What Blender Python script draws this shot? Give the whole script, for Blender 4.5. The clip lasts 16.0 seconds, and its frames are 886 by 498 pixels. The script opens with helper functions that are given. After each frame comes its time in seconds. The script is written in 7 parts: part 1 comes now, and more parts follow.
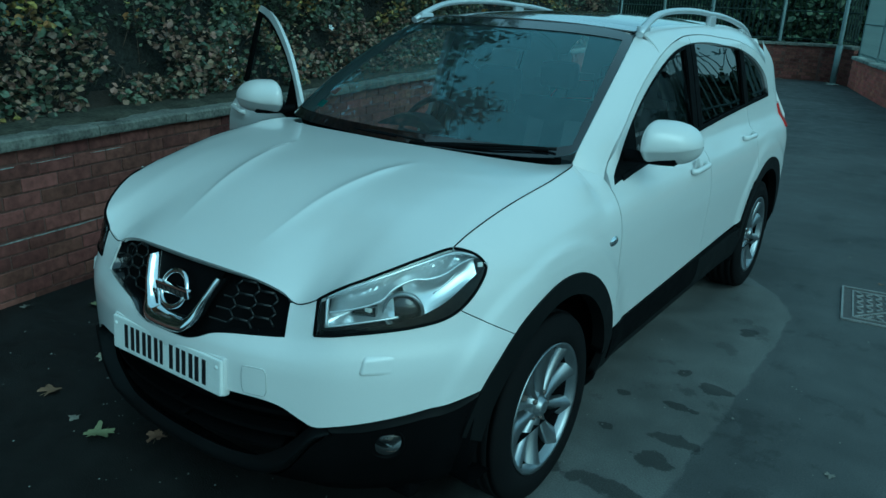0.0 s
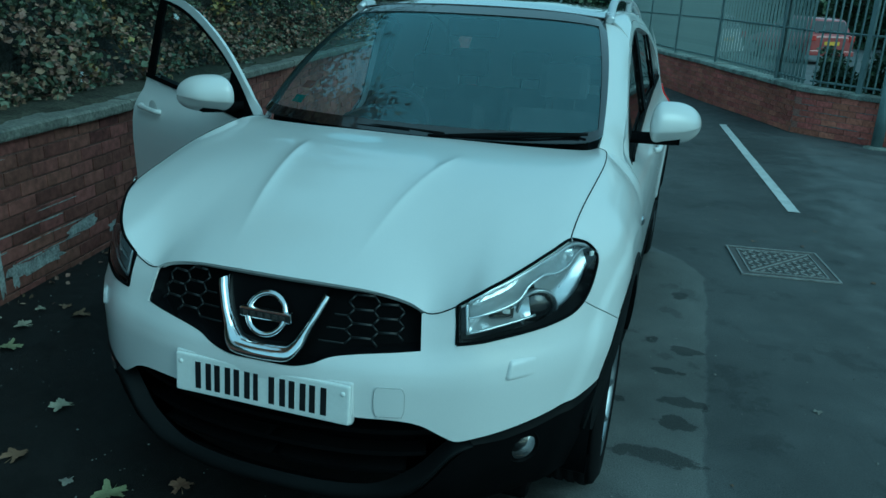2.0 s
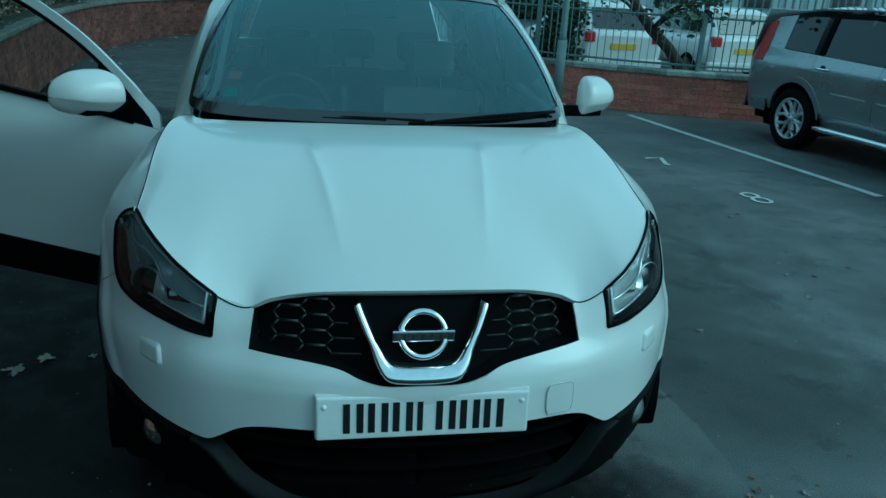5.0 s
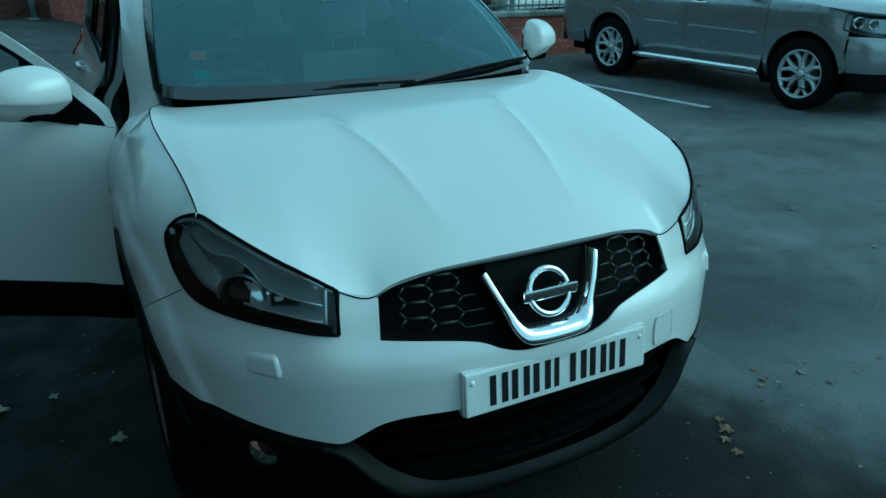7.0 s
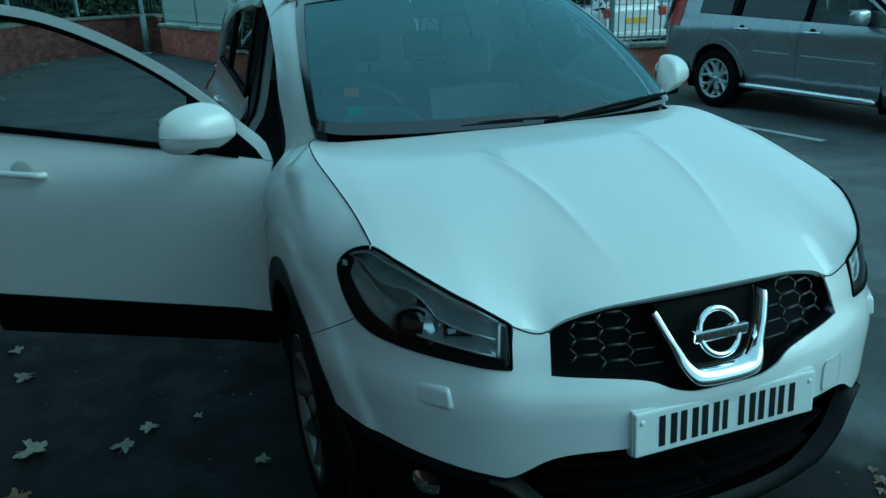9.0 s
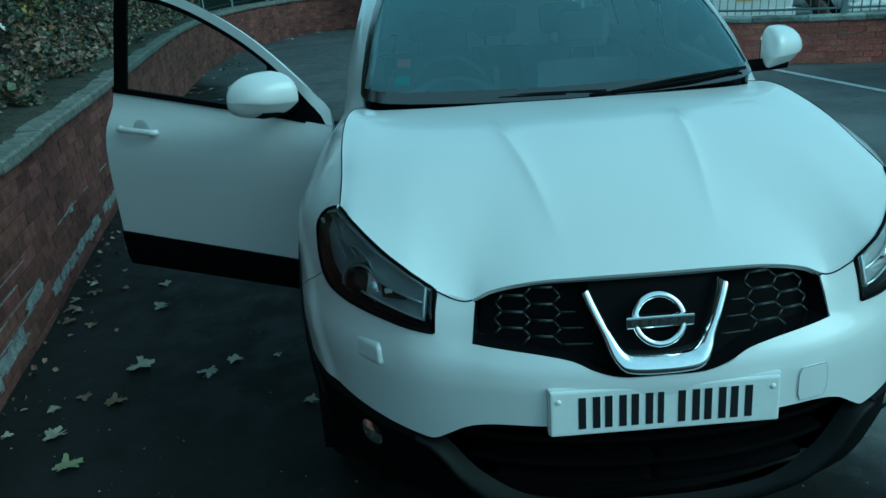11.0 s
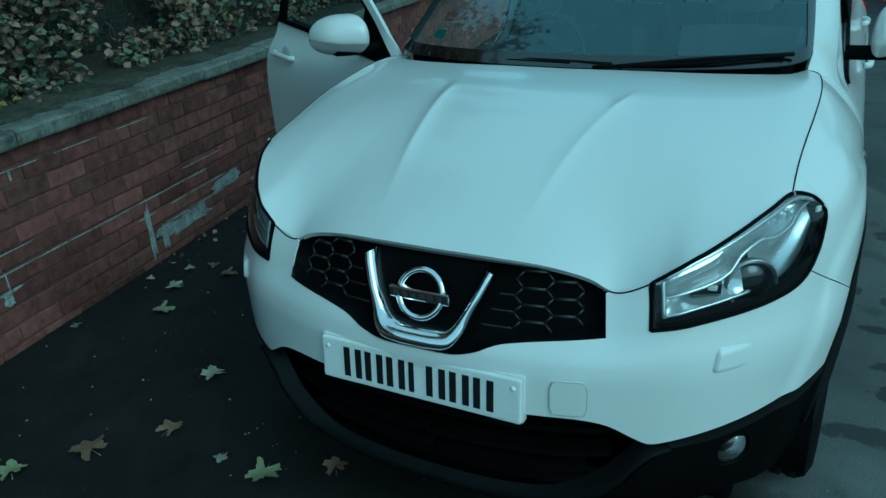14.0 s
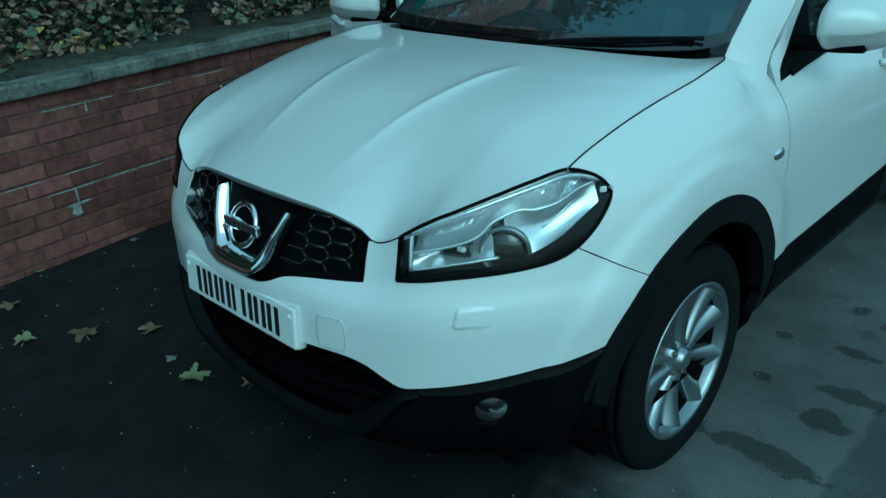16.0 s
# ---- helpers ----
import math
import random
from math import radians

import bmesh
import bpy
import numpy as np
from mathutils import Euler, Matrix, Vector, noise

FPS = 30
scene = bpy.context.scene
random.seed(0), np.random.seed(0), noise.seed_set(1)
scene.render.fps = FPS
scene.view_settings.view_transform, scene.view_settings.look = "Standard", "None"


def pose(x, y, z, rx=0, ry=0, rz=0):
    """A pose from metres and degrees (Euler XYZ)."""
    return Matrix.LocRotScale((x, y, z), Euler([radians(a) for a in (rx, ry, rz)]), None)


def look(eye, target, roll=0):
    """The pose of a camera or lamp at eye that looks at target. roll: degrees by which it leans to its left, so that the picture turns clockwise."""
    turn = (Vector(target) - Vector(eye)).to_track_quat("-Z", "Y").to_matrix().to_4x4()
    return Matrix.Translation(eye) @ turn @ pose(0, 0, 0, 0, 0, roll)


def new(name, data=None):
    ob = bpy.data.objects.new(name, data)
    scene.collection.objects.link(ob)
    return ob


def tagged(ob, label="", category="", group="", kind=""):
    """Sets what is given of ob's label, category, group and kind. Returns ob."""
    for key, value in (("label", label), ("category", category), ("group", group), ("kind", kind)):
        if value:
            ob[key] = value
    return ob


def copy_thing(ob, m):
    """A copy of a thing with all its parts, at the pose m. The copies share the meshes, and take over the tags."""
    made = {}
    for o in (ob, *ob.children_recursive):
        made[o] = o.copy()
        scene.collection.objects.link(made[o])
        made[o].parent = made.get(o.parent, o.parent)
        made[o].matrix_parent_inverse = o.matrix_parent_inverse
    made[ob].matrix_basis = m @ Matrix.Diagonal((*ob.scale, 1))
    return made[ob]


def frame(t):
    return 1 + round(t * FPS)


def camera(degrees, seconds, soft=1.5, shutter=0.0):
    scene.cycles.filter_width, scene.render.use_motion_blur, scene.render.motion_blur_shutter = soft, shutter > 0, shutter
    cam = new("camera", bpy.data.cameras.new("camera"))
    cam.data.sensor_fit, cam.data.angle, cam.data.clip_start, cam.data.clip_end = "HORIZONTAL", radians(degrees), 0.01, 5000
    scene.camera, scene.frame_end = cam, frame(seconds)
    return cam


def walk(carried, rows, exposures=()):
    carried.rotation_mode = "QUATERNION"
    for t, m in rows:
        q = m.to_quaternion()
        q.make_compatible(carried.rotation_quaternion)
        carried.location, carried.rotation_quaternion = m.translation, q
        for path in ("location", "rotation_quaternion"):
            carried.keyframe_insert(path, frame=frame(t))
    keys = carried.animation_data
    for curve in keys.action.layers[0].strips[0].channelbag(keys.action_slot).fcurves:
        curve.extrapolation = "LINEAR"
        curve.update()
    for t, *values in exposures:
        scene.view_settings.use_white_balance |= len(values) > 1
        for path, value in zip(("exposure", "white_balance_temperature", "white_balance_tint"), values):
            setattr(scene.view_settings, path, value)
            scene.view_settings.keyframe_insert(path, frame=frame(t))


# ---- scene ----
cam = camera(60.3, 16.0)
PATH = [
    (0, (1.903, -1.253, 1.704), (0.825, 0.309, 1.072), 2.4),
    (0.5, (1.691, -1.304, 1.672), (0.695, 0.316, 1.055), 0.2),
    (1, (1.468, -1.425, 1.671), (0.576, 0.252, 1.045), 2.3),
    (1.5, (1.226, -1.577, 1.689), (0.55, 0.195, 1.054), 2.5),
    (2, (1.01, -1.603, 1.659), (0.446, 0.208, 1.024), 2.6),
    (2.5, (0.806, -1.602, 1.662), (0.367, 0.242, 1.025), 2.3),
    (3, (0.597, -1.658, 1.66), (0.293, 0.212, 1.019), 2.8),
    (5.5, (-0.465, -1.579, 1.625), (0.005, 0.246, 0.957), 1.9),
    (6, (-0.628, -1.464, 1.593), (-0.052, 0.331, 0.927), -0.0),
    (6.5, (-0.779, -1.376, 1.591), (-0.076, 0.352, 0.869), -0.7),
    (7, (-0.978, -1.335, 1.618), (-0.159, 0.327, 0.866), -0.8),
    (7.5, (-1.106, -1.292, 1.626), (-0.203, 0.331, 0.884), 1.4),
    (8, (-1.182, -1.242, 1.635), (-0.369, 0.44, 0.922), 0.7),
    (8.5, (-1.223, -1.241, 1.651), (-0.499, 0.498, 0.98), -0.4),
    (11, (-0.516, -1.477, 1.612), (-0.473, 0.393, 0.904), -3.8),
    (11.5, (-0.29, -1.431, 1.626), (-0.478, 0.423, 0.898), -2.6),
    (12, (-0.049, -1.41, 1.614), (-0.368, 0.426, 0.887), -5.4),
    (12.5, (0.209, -1.409, 1.624), (-0.256, 0.383, 0.868), -3.5),
    (13, (0.409, -1.315, 1.608), (-0.201, 0.429, 0.842), -2.3),
    (13.5, (0.591, -1.272, 1.605), (-0.145, 0.414, 0.822), -5.3),
    (14, (0.8, -1.303, 1.623), (-0.066, 0.311, 0.82), -3.1),
    (14.5, (1.052, -1.201, 1.614), (0.066, 0.34, 0.806), -3.1),
    (15, (1.26, -1.072, 1.601), (0.162, 0.395, 0.798), -1.0),
    (15.5, (1.485, -1.013, 1.582), (0.286, 0.367, 0.771), -2.4),
    (16, (1.704, -0.88, 1.573), (0.41, 0.401, 0.747), -2.6),
]
walk(cam, [(t, look(eye, target, roll)) for t, eye, target, roll in PATH], [(t, e, 4150, -41) for t, e in ((0, 0.41), (2.5, 0.43), (5.5, 0.49), (7, 0.62), (8.5, 0.64), (11, 0.68), (12.5, 0.56), (13.5, 0.44), (14.5, 0.49), (15.5, 0.43), (16, 0.48))])

# ---- light: a dull autumn day, open sky over the car park ----
world = bpy.data.worlds.new("world")
scene.world = world
world.use_nodes = True
wn = world.node_tree.nodes
sky = wn.new("ShaderNodeTexSky")
sky.sky_type, sky.sun_disc = "NISHITA", False
sky.sun_elevation, sky.sun_rotation = radians(34), radians(115)
sky.air_density, sky.dust_density, sky.ozone_density = 1.0, 3.0, 1.5
wn["Background"].inputs["Strength"].default_value = 0.10
cloud = wn.new("ShaderNodeMix")  # an even layer of cloud under the sky
cloud.data_type = "RGBA"
cloud.inputs["Factor"].default_value = 0.7
cloud.inputs["B"].default_value = (4.2, 4.5, 4.8, 1)
world.node_tree.links.new(sky.outputs["Color"], cloud.inputs["A"])
world.node_tree.links.new(cloud.outputs["Result"], wn["Background"].inputs["Color"])
sun = new("sun", bpy.data.lights.new("sun", "SUN"))
sun.data.energy, sun.data.angle, sun.data.color = 0.5, radians(40), (1.0, 0.97, 0.93)
sun.matrix_world = look((4.5, -2.1, 3.4), (0, 0, 0))


# ---- materials ----
def material(name, colour, rough=0.5, metal=0.0, coat=0.0, vary=0.15, scale=6.0, fine=90.0, bump=0.0, spec=0.5, rough_vary=0.1, world=False):
    """A surface with broad stains and a fine grain; bump in metres of relief."""
    m = bpy.data.materials.new(name)
    m.use_nodes = True
    nt = m.node_tree
    b = nt.nodes["Principled BSDF"]
    geo = nt.nodes.new("ShaderNodeTexCoord")
    broad, grain = nt.nodes.new("ShaderNodeTexNoise"), nt.nodes.new("ShaderNodeTexNoise")
    broad.inputs["Scale"].default_value, broad.inputs["Detail"].default_value = scale, 5
    grain.inputs["Scale"].default_value, grain.inputs["Detail"].default_value = fine, 3
    both = nt.nodes.new("ShaderNodeMath")
    both.operation = "ADD"
    ramp = nt.nodes.new("ShaderNodeMapRange")
    ramp.inputs["From Min"].default_value, ramp.inputs["From Max"].default_value = 0.7, 1.3
    ramp.inputs["To Min"].default_value, ramp.inputs["To Max"].default_value = 1 - vary, 1 + vary
    mul = nt.nodes.new("ShaderNodeVectorMath")
    mul.operation = "SCALE"
    mul.inputs[0].default_value = colour
    for n in (broad, grain):
        nt.links.new(nt.nodes.new("ShaderNodeNewGeometry").outputs["Position"] if world else geo.outputs["Object"], n.inputs["Vector"])
    nt.links.new(broad.outputs["Fac"], both.inputs[0])
    nt.links.new(grain.outputs["Fac"], both.inputs[1])
    nt.links.new(both.outputs[0], ramp.inputs["Value"])
    nt.links.new(ramp.outputs[0], mul.inputs["Scale"])
    nt.links.new(mul.outputs[0], b.inputs["Base Color"])
    rr = nt.nodes.new("ShaderNodeMapRange")
    rr.inputs["From Min"].default_value, rr.inputs["From Max"].default_value = 0.35, 0.65
    rr.inputs["To Min"].default_value, rr.inputs["To Max"].default_value = max(0.02, rough - rough_vary * rough), min(1, rough + rough_vary * rough)
    nt.links.new(broad.outputs["Fac"], rr.inputs["Value"])
    nt.links.new(rr.outputs[0], b.inputs["Roughness"])
    b.inputs["Metallic"].default_value = metal
    b.inputs["Specular IOR Level"].default_value = spec
    b.inputs["Coat Weight"].default_value, b.inputs["Coat Roughness"].default_value = coat, 0.04
    if bump:
        bn = nt.nodes.new("ShaderNodeBump")
        bn.inputs["Distance"].default_value, bn.inputs["Strength"].default_value = bump, 1.0
        nt.links.new(grain.outputs["Fac"], bn.inputs["Height"])
        nt.links.new(bn.outputs[0], b.inputs["Normal"])
    return m


def per_piece(m, low, high, hue=0.0):
    """Varies a material's brightness from piece to piece."""
    nt = m.node_tree
    b = nt.nodes["Principled BSDF"]
    old = b.inputs["Base Color"].links[0].from_socket
    info = nt.nodes.new("ShaderNodeObjectInfo")
    geo = nt.nodes.new("ShaderNodeNewGeometry")
    add = nt.nodes.new("ShaderNodeMath")
    add.operation = "ADD"
    nt.links.new(info.outputs["Random"], add.inputs[0])
    nt.links.new(geo.outputs["Random Per Island"], add.inputs[1])
    fr = nt.nodes.new("ShaderNodeMath")
    fr.operation = "FRACT"
    nt.links.new(add.outputs[0], fr.inputs[0])
    r = nt.nodes.new("ShaderNodeMapRange")
    r.inputs["To Min"].default_value, r.inputs["To Max"].default_value = low, high
    nt.links.new(fr.outputs[0], r.inputs["Value"])
    hs = nt.nodes.new("ShaderNodeHueSaturation")
    nt.links.new(r.outputs[0], hs.inputs["Value"])
    if hue:
        h = nt.nodes.new("ShaderNodeMapRange")
        h.inputs["To Min"].default_value, h.inputs["To Max"].default_value = 0.5 - hue, 0.5 + hue
        w = nt.nodes.new("ShaderNodeMath")
        w.operation, w.inputs[1].default_value = "MULTIPLY", 7.31
        f2 = nt.nodes.new("ShaderNodeMath")
        f2.operation = "FRACT"
        nt.links.new(fr.outputs[0], w.inputs[0])
        nt.links.new(w.outputs[0], f2.inputs[0])
        nt.links.new(f2.outputs[0], h.inputs["Value"])
        nt.links.new(h.outputs[0], hs.inputs["Hue"])
    nt.links.new(old, hs.inputs["Color"])
    nt.links.new(hs.outputs[0], b.inputs["Base Color"])
    return m


def thin_glass(name, tint, ior=1.5, rough=0.0, sheen=(1, 1, 1), haze=0.0):
    """A pane: tinted see-through, with the mirror gloss of glass and a pale haze, part dusty film, part sky brightness
    put into its colour.
    """
    m = bpy.data.materials.new(name)
    m.use_nodes = True
    nt = m.node_tree
    nt.nodes.remove(nt.nodes["Principled BSDF"])
    out = nt.nodes["Material Output"]
    clear, gloss, mix, fres = (nt.nodes.new("ShaderNode" + k) for k in ("BsdfTransparent", "BsdfGlossy", "MixShader", "Fresnel"))
    clear.inputs["Color"].default_value = (*tint, 1)
    gloss.inputs["Roughness"].default_value = rough
    gloss.inputs["Color"].default_value = (*sheen, 1)
    fres.inputs["IOR"].default_value = ior
    nt.links.new(fres.outputs[0], mix.inputs["Fac"])
    nt.links.new(clear.outputs[0], mix.inputs[1])
    nt.links.new(gloss.outputs[0], mix.inputs[2])
    if haze:
        # diffuse film over the clear part, for dusty glass and reflected sky brightness
        film, over = nt.nodes.new("ShaderNodeBsdfDiffuse"), nt.nodes.new("ShaderNodeMixShader")
        film.inputs["Color"].default_value = (0.70, 0.82, 0.86, 1)
        over.inputs["Fac"].default_value = haze
        nt.links.new(clear.outputs[0], over.inputs[1])
        nt.links.new(film.outputs[0], over.inputs[2])
        nt.links.new(over.outputs[0], mix.inputs[1])
    nt.links.new(mix.outputs[0], out.inputs["Surface"])
    return m


M_PAINT = material("white_paint", (0.69, 0.69, 0.68), 0.34, coat=0.8, vary=0.03, scale=3, fine=400)
M_BLACK = material("black_plastic", (0.0028, 0.0028, 0.0032), 0.65, spec=0.05, vary=0.3, fine=700, bump=0.0004)
M_TRIM = material("grey_plastic", (0.006, 0.0063, 0.0066), 0.55, spec=0.12, vary=0.25, fine=700, bump=0.0003)
M_GLOSS = material("gloss_black", (0.006, 0.006, 0.007), 0.12, coat=1.0, vary=0.1)
M_RUBBER = material("rubber", (0.006, 0.006, 0.0065), 0.85, spec=0.10, vary=0.3, scale=9, fine=200, bump=0.0006)
M_CHROME = material("chrome", (0.85, 0.86, 0.87), 0.07, metal=1.0, vary=0.05)
M_ALLOY = material("alloy_silver", (0.32, 0.34, 0.36), 0.32, metal=0.9, vary=0.10, scale=14, fine=260)
M_SPOKE = material("bright_alloy", (0.62, 0.64, 0.66), 0.34, metal=0.45, vary=0.08, scale=14, fine=260)
M_RAIL = material("rail_silver", (0.62, 0.64, 0.66), 0.35, metal=0.5, vary=0.06, scale=8)
M_REFLECT = material("lamp_reflector", (0.74, 0.76, 0.78), 0.18, metal=0.68, vary=0.05)
M_TRAY = material("lamp_bowl", (0.060, 0.064, 0.068), 0.30, metal=0.6, vary=0.2, scale=20)
M_LIP = material("grey_lip_plastic", (0.0045, 0.0048, 0.0052), 0.52, spec=0.13, vary=0.2, scale=5, fine=500, bump=0.0002)
M_IRON = material("dull_iron", (0.10, 0.09, 0.085), 0.6, metal=0.6, vary=0.3)
# pale film and bluish gloss carry the sky's brightness in the screen
M_GLASS = thin_glass("windscreen_glass", (0.80, 0.90, 0.93), 1.90, sheen=(0.66, 0.93, 1.0), haze=0.036)
M_DARKGLASS = thin_glass("tinted_glass", (0.72, 0.78, 0.78), 1.42)
M_PRIVACY = thin_glass("privacy_glass", (0.06, 0.065, 0.07), 1.6)
M_LENS = thin_glass("lamp_lens", (0.95, 0.97, 0.98), 1.34)
M_FOGLENS = thin_glass("fog_lens", (0.85, 0.88, 0.90), 1.6)
M_CABIN = material("cabin_plastic", (0.085, 0.090, 0.098), 0.6, vary=0.2, bump=0.0004)
M_CLOTH = material("seat_cloth", (0.12, 0.125, 0.135), 0.85, vary=0.25, fine=300, bump=0.001)
M_HEX = material("satin_black", (0.0075, 0.008, 0.0085), 0.45, coat=0.08, vary=0.2)
M_PLATE = material("plate_white", (0.78, 0.79, 0.77), 0.35, coat=0.4, vary=0.04)
M_INK = material("black_ink", (0.01, 0.01, 0.012), 0.4, vary=0.1)
M_SILVER = material("grey_metallic_paint", (0.36, 0.37, 0.385), 0.27, metal=0.75, coat=1.0, vary=0.03, scale=2, fine=60)
M_RED = material("red_lens", (0.35, 0.015, 0.012), 0.25, coat=0.25, vary=0.1)


# ---- mesh helpers ----
def part(name, bm, mat, parent=None, label="", sharp=True):
    """Links a bmesh as one mesh object under a thing or part."""
    bmesh.ops.remove_doubles(bm, verts=bm.verts, dist=0.00005)
    me = bpy.data.meshes.new(name)
    bm.to_mesh(me)
    bm.free()
    me.materials.append(mat)
    ob = new(name, me)
    if parent:
        ob.parent = parent
    if label:
        ob["label"] = label
    return ob


def thing(name, label, category, group="", kind="", at=None):
    ob = new(name)
    ob.empty_display_size = 0.1
    if at is not None:
        ob.matrix_world = at
    return tagged(ob, label, category, group, kind)


def spline(knots, n, closed=False):
    """n points along a smooth curve through the knots, by even length."""
    k = np.array(knots, float)
    seg = np.linalg.norm(np.diff(k, axis=0), axis=1) ** 0.5 + 1e-9
    t = np.r_[0, np.cumsum(seg)]
    fine = np.linspace(0, t[-1], 40 * len(k))
    tang = np.zeros_like(k)
    for i in range(len(k)):
        if i == 0:
            tang[i] = (k[1] - k[0]) / seg[0]
        elif i == len(k) - 1:
            tang[i] = (k[-1] - k[-2]) / seg[-1]
        else:
            tang[i] = ((k[i + 1] - k[i]) / seg[i] * seg[i - 1] + (k[i] - k[i - 1]) / seg[i - 1] * seg[i]) / (seg[i] + seg[i - 1])
    idx = np.clip(np.searchsorted(t, fine, side="right") - 1, 0, len(k) - 2)
    h = seg[idx][:, None]
    u = ((fine - t[idx]) / seg[idx])[:, None]
    p = (2 * u**3 - 3 * u**2 + 1) * k[idx] + (u**3 - 2 * u**2 + u) * h * tang[idx] + (-2 * u**3 + 3 * u**2) * k[idx + 1] + (u**3 - u**2) * h * tang[idx + 1]
    d = np.r_[0, np.cumsum(np.linalg.norm(np.diff(p, axis=0), axis=1))]
    want = np.linspace(0, d[-1], n)
    return np.stack([np.interp(want, d, p[:, c]) for c in range(p.shape[1])], 1)


def straight(knots, n):
    """n points along straight runs between the knots, by even length, the knots kept."""
    k = np.array(knots, float)
    d = np.r_[0, np.cumsum(np.linalg.norm(np.diff(k, axis=0), axis=1))]
    want = np.linspace(0, d[-1], n)
    for v in d[1:-1]:
        want[np.argmin(abs(want - v))] = v
    return np.stack([np.interp(want, d, k[:, c]) for c in range(k.shape[1])], 1)


MIDDLE = Vector((0, 2.3, 0.7))


def turn_in(bm, faces, flange, middle=MIDDLE):
    """Turns the open rim of a sheet inwards."""
    bm.normal_update()
    edges = list(dict.fromkeys(e for f in faces for e in f.edges if len(e.link_faces) == 1))
    s = sum((f.normal.dot(f.calc_center_median() - middle) for f in faces))
    under = {}
    for e in edges:
        e.smooth = False
        for v in e.verts:
            if v not in under:
                under[v] = bm.verts.new(v.co - v.normal * (flange if s > 0 else -flange))
    for e in edges:
        a, b = e.verts
        f = bm.faces.new((a, b, under[b], under[a]))
        f.smooth = True


def add_grid(bm, pts, flange=0.012, middle=MIDDLE, close_u=False, smooth=True):
    """A sheet through rows of points, its rim turned inwards by the flange."""
    rows = [[bm.verts.new(Vector(p)) for p in row] for row in pts]
    faces = []
    nu, nv = len(rows), len(rows[0])
    for i in range(nu if close_u else nu - 1):
        for j in range(nv - 1):
            q = [rows[i][j], rows[(i + 1) % nu][j], rows[(i + 1) % nu][j + 1], rows[i][j + 1]]
            q = [v for k, v in enumerate(q) if (v.co - q[k - 1].co).length > 1e-6]
            if len(q) > 2:
                try:
                    f = bm.faces.new(q)
                    f.smooth = smooth
                    faces.append(f)
                except ValueError:
                    pass
    bm.normal_update()
    if sum(f.normal.dot(f.calc_center_median() - middle) * f.calc_area() for f in faces) < 0:
        bmesh.ops.reverse_faces(bm, faces=faces)
    if flange:
        turn_in(bm, faces, flange, middle)
    return rows


def flip_x(pts):
    return [[(-p[0], p[1], p[2]) for p in row] for row in pts]


def ruled(low, up, nv):
    """Rows of points from one 3D curve to another."""
    low, up = np.array(low), np.array(up)
    return [[tuple(l + (u - l) * v) for v in np.linspace(0, 1, nv)] for l, u in zip(low, up)]


def add_box(bm, lo, hi, m=None, bevel=0.0):
    g = bmesh.ops.create_cube(bm, size=1)
    vs = g["verts"]
    c, s = (Vector(lo) + Vector(hi)) / 2, Vector(hi) - Vector(lo)
    for v in vs:
        v.co = Vector((v.co.x * s.x, v.co.y * s.y, v.co.z * s.z)) + c
    if bevel:
        es = list({e for v in vs for e in v.link_edges})
        r = bmesh.ops.bevel(bm, geom=es, offset=bevel, segments=2, affect="EDGES", profile=0.6)
        vs = list({v for f in r["faces"] for v in f.verts} | {v for v in vs if v.is_valid})
    if m is not None:
        for v in vs:
            v.co = m @ v.co
    return vs


def add_tube(bm, path, radius, sides=8, flat=1.0, caps=True):
    """A round bar along a path; radius a number or one for each point."""
    path = [Vector(p) for p in path]
    n = len(path)
    rad = [radius] * n if isinstance(radius, (int, float)) else list(radius)
    rings = []
    ref = None
    for i, p in enumerate(path):
        d = (path[min(i + 1, n - 1)] - path[max(i - 1, 0)]).normalized()
        if ref is None:
            ref = Vector((0, 0, 1)) if abs(d.z) < 0.9 else Vector((1, 0, 0))
        a = (ref - d * ref.dot(d)).normalized()
        b = d.cross(a)
        ref = a
        rings.append([bm.verts.new(p + (a * math.cos(k) * flat + b * math.sin(k)) * rad[i]) for k in np.linspace(0, 2 * math.pi, sides, endpoint=False)])
    for r, s in zip(rings, rings[1:]):
        for k in range(sides):
            f = bm.faces.new((r[k], r[(k + 1) % sides], s[(k + 1) % sides], s[k]))
            f.smooth = True
    if caps:
        bm.faces.new(rings[0][::-1])
        bm.faces.new(rings[-1])


def add_lathe(bm, profile, m, steps=48, arc=None):
    """Turns (radius, along) pairs about the local x axis."""
    rings = []
    for k in range(steps):
        a = 2 * math.pi * k / steps
        rings.append([bm.verts.new(m @ Vector((h, r * math.cos(a), r * math.sin(a)))) for r, h in profile])
    for k in range(steps):
        for j in range(len(profile) - 1):
            q = (rings[k][j], rings[(k + 1) % steps][j], rings[(k + 1) % steps][j + 1], rings[k][j + 1])
            if profile[j][0] < 1e-6:
                q = (rings[k][j], rings[(k + 1) % steps][j + 1], rings[k][j + 1])
            elif profile[j + 1][0] < 1e-6:
                q = (rings[k][j], rings[(k + 1) % steps][j], rings[k][j + 1])
            f = bm.faces.new(q)
            f.smooth = True


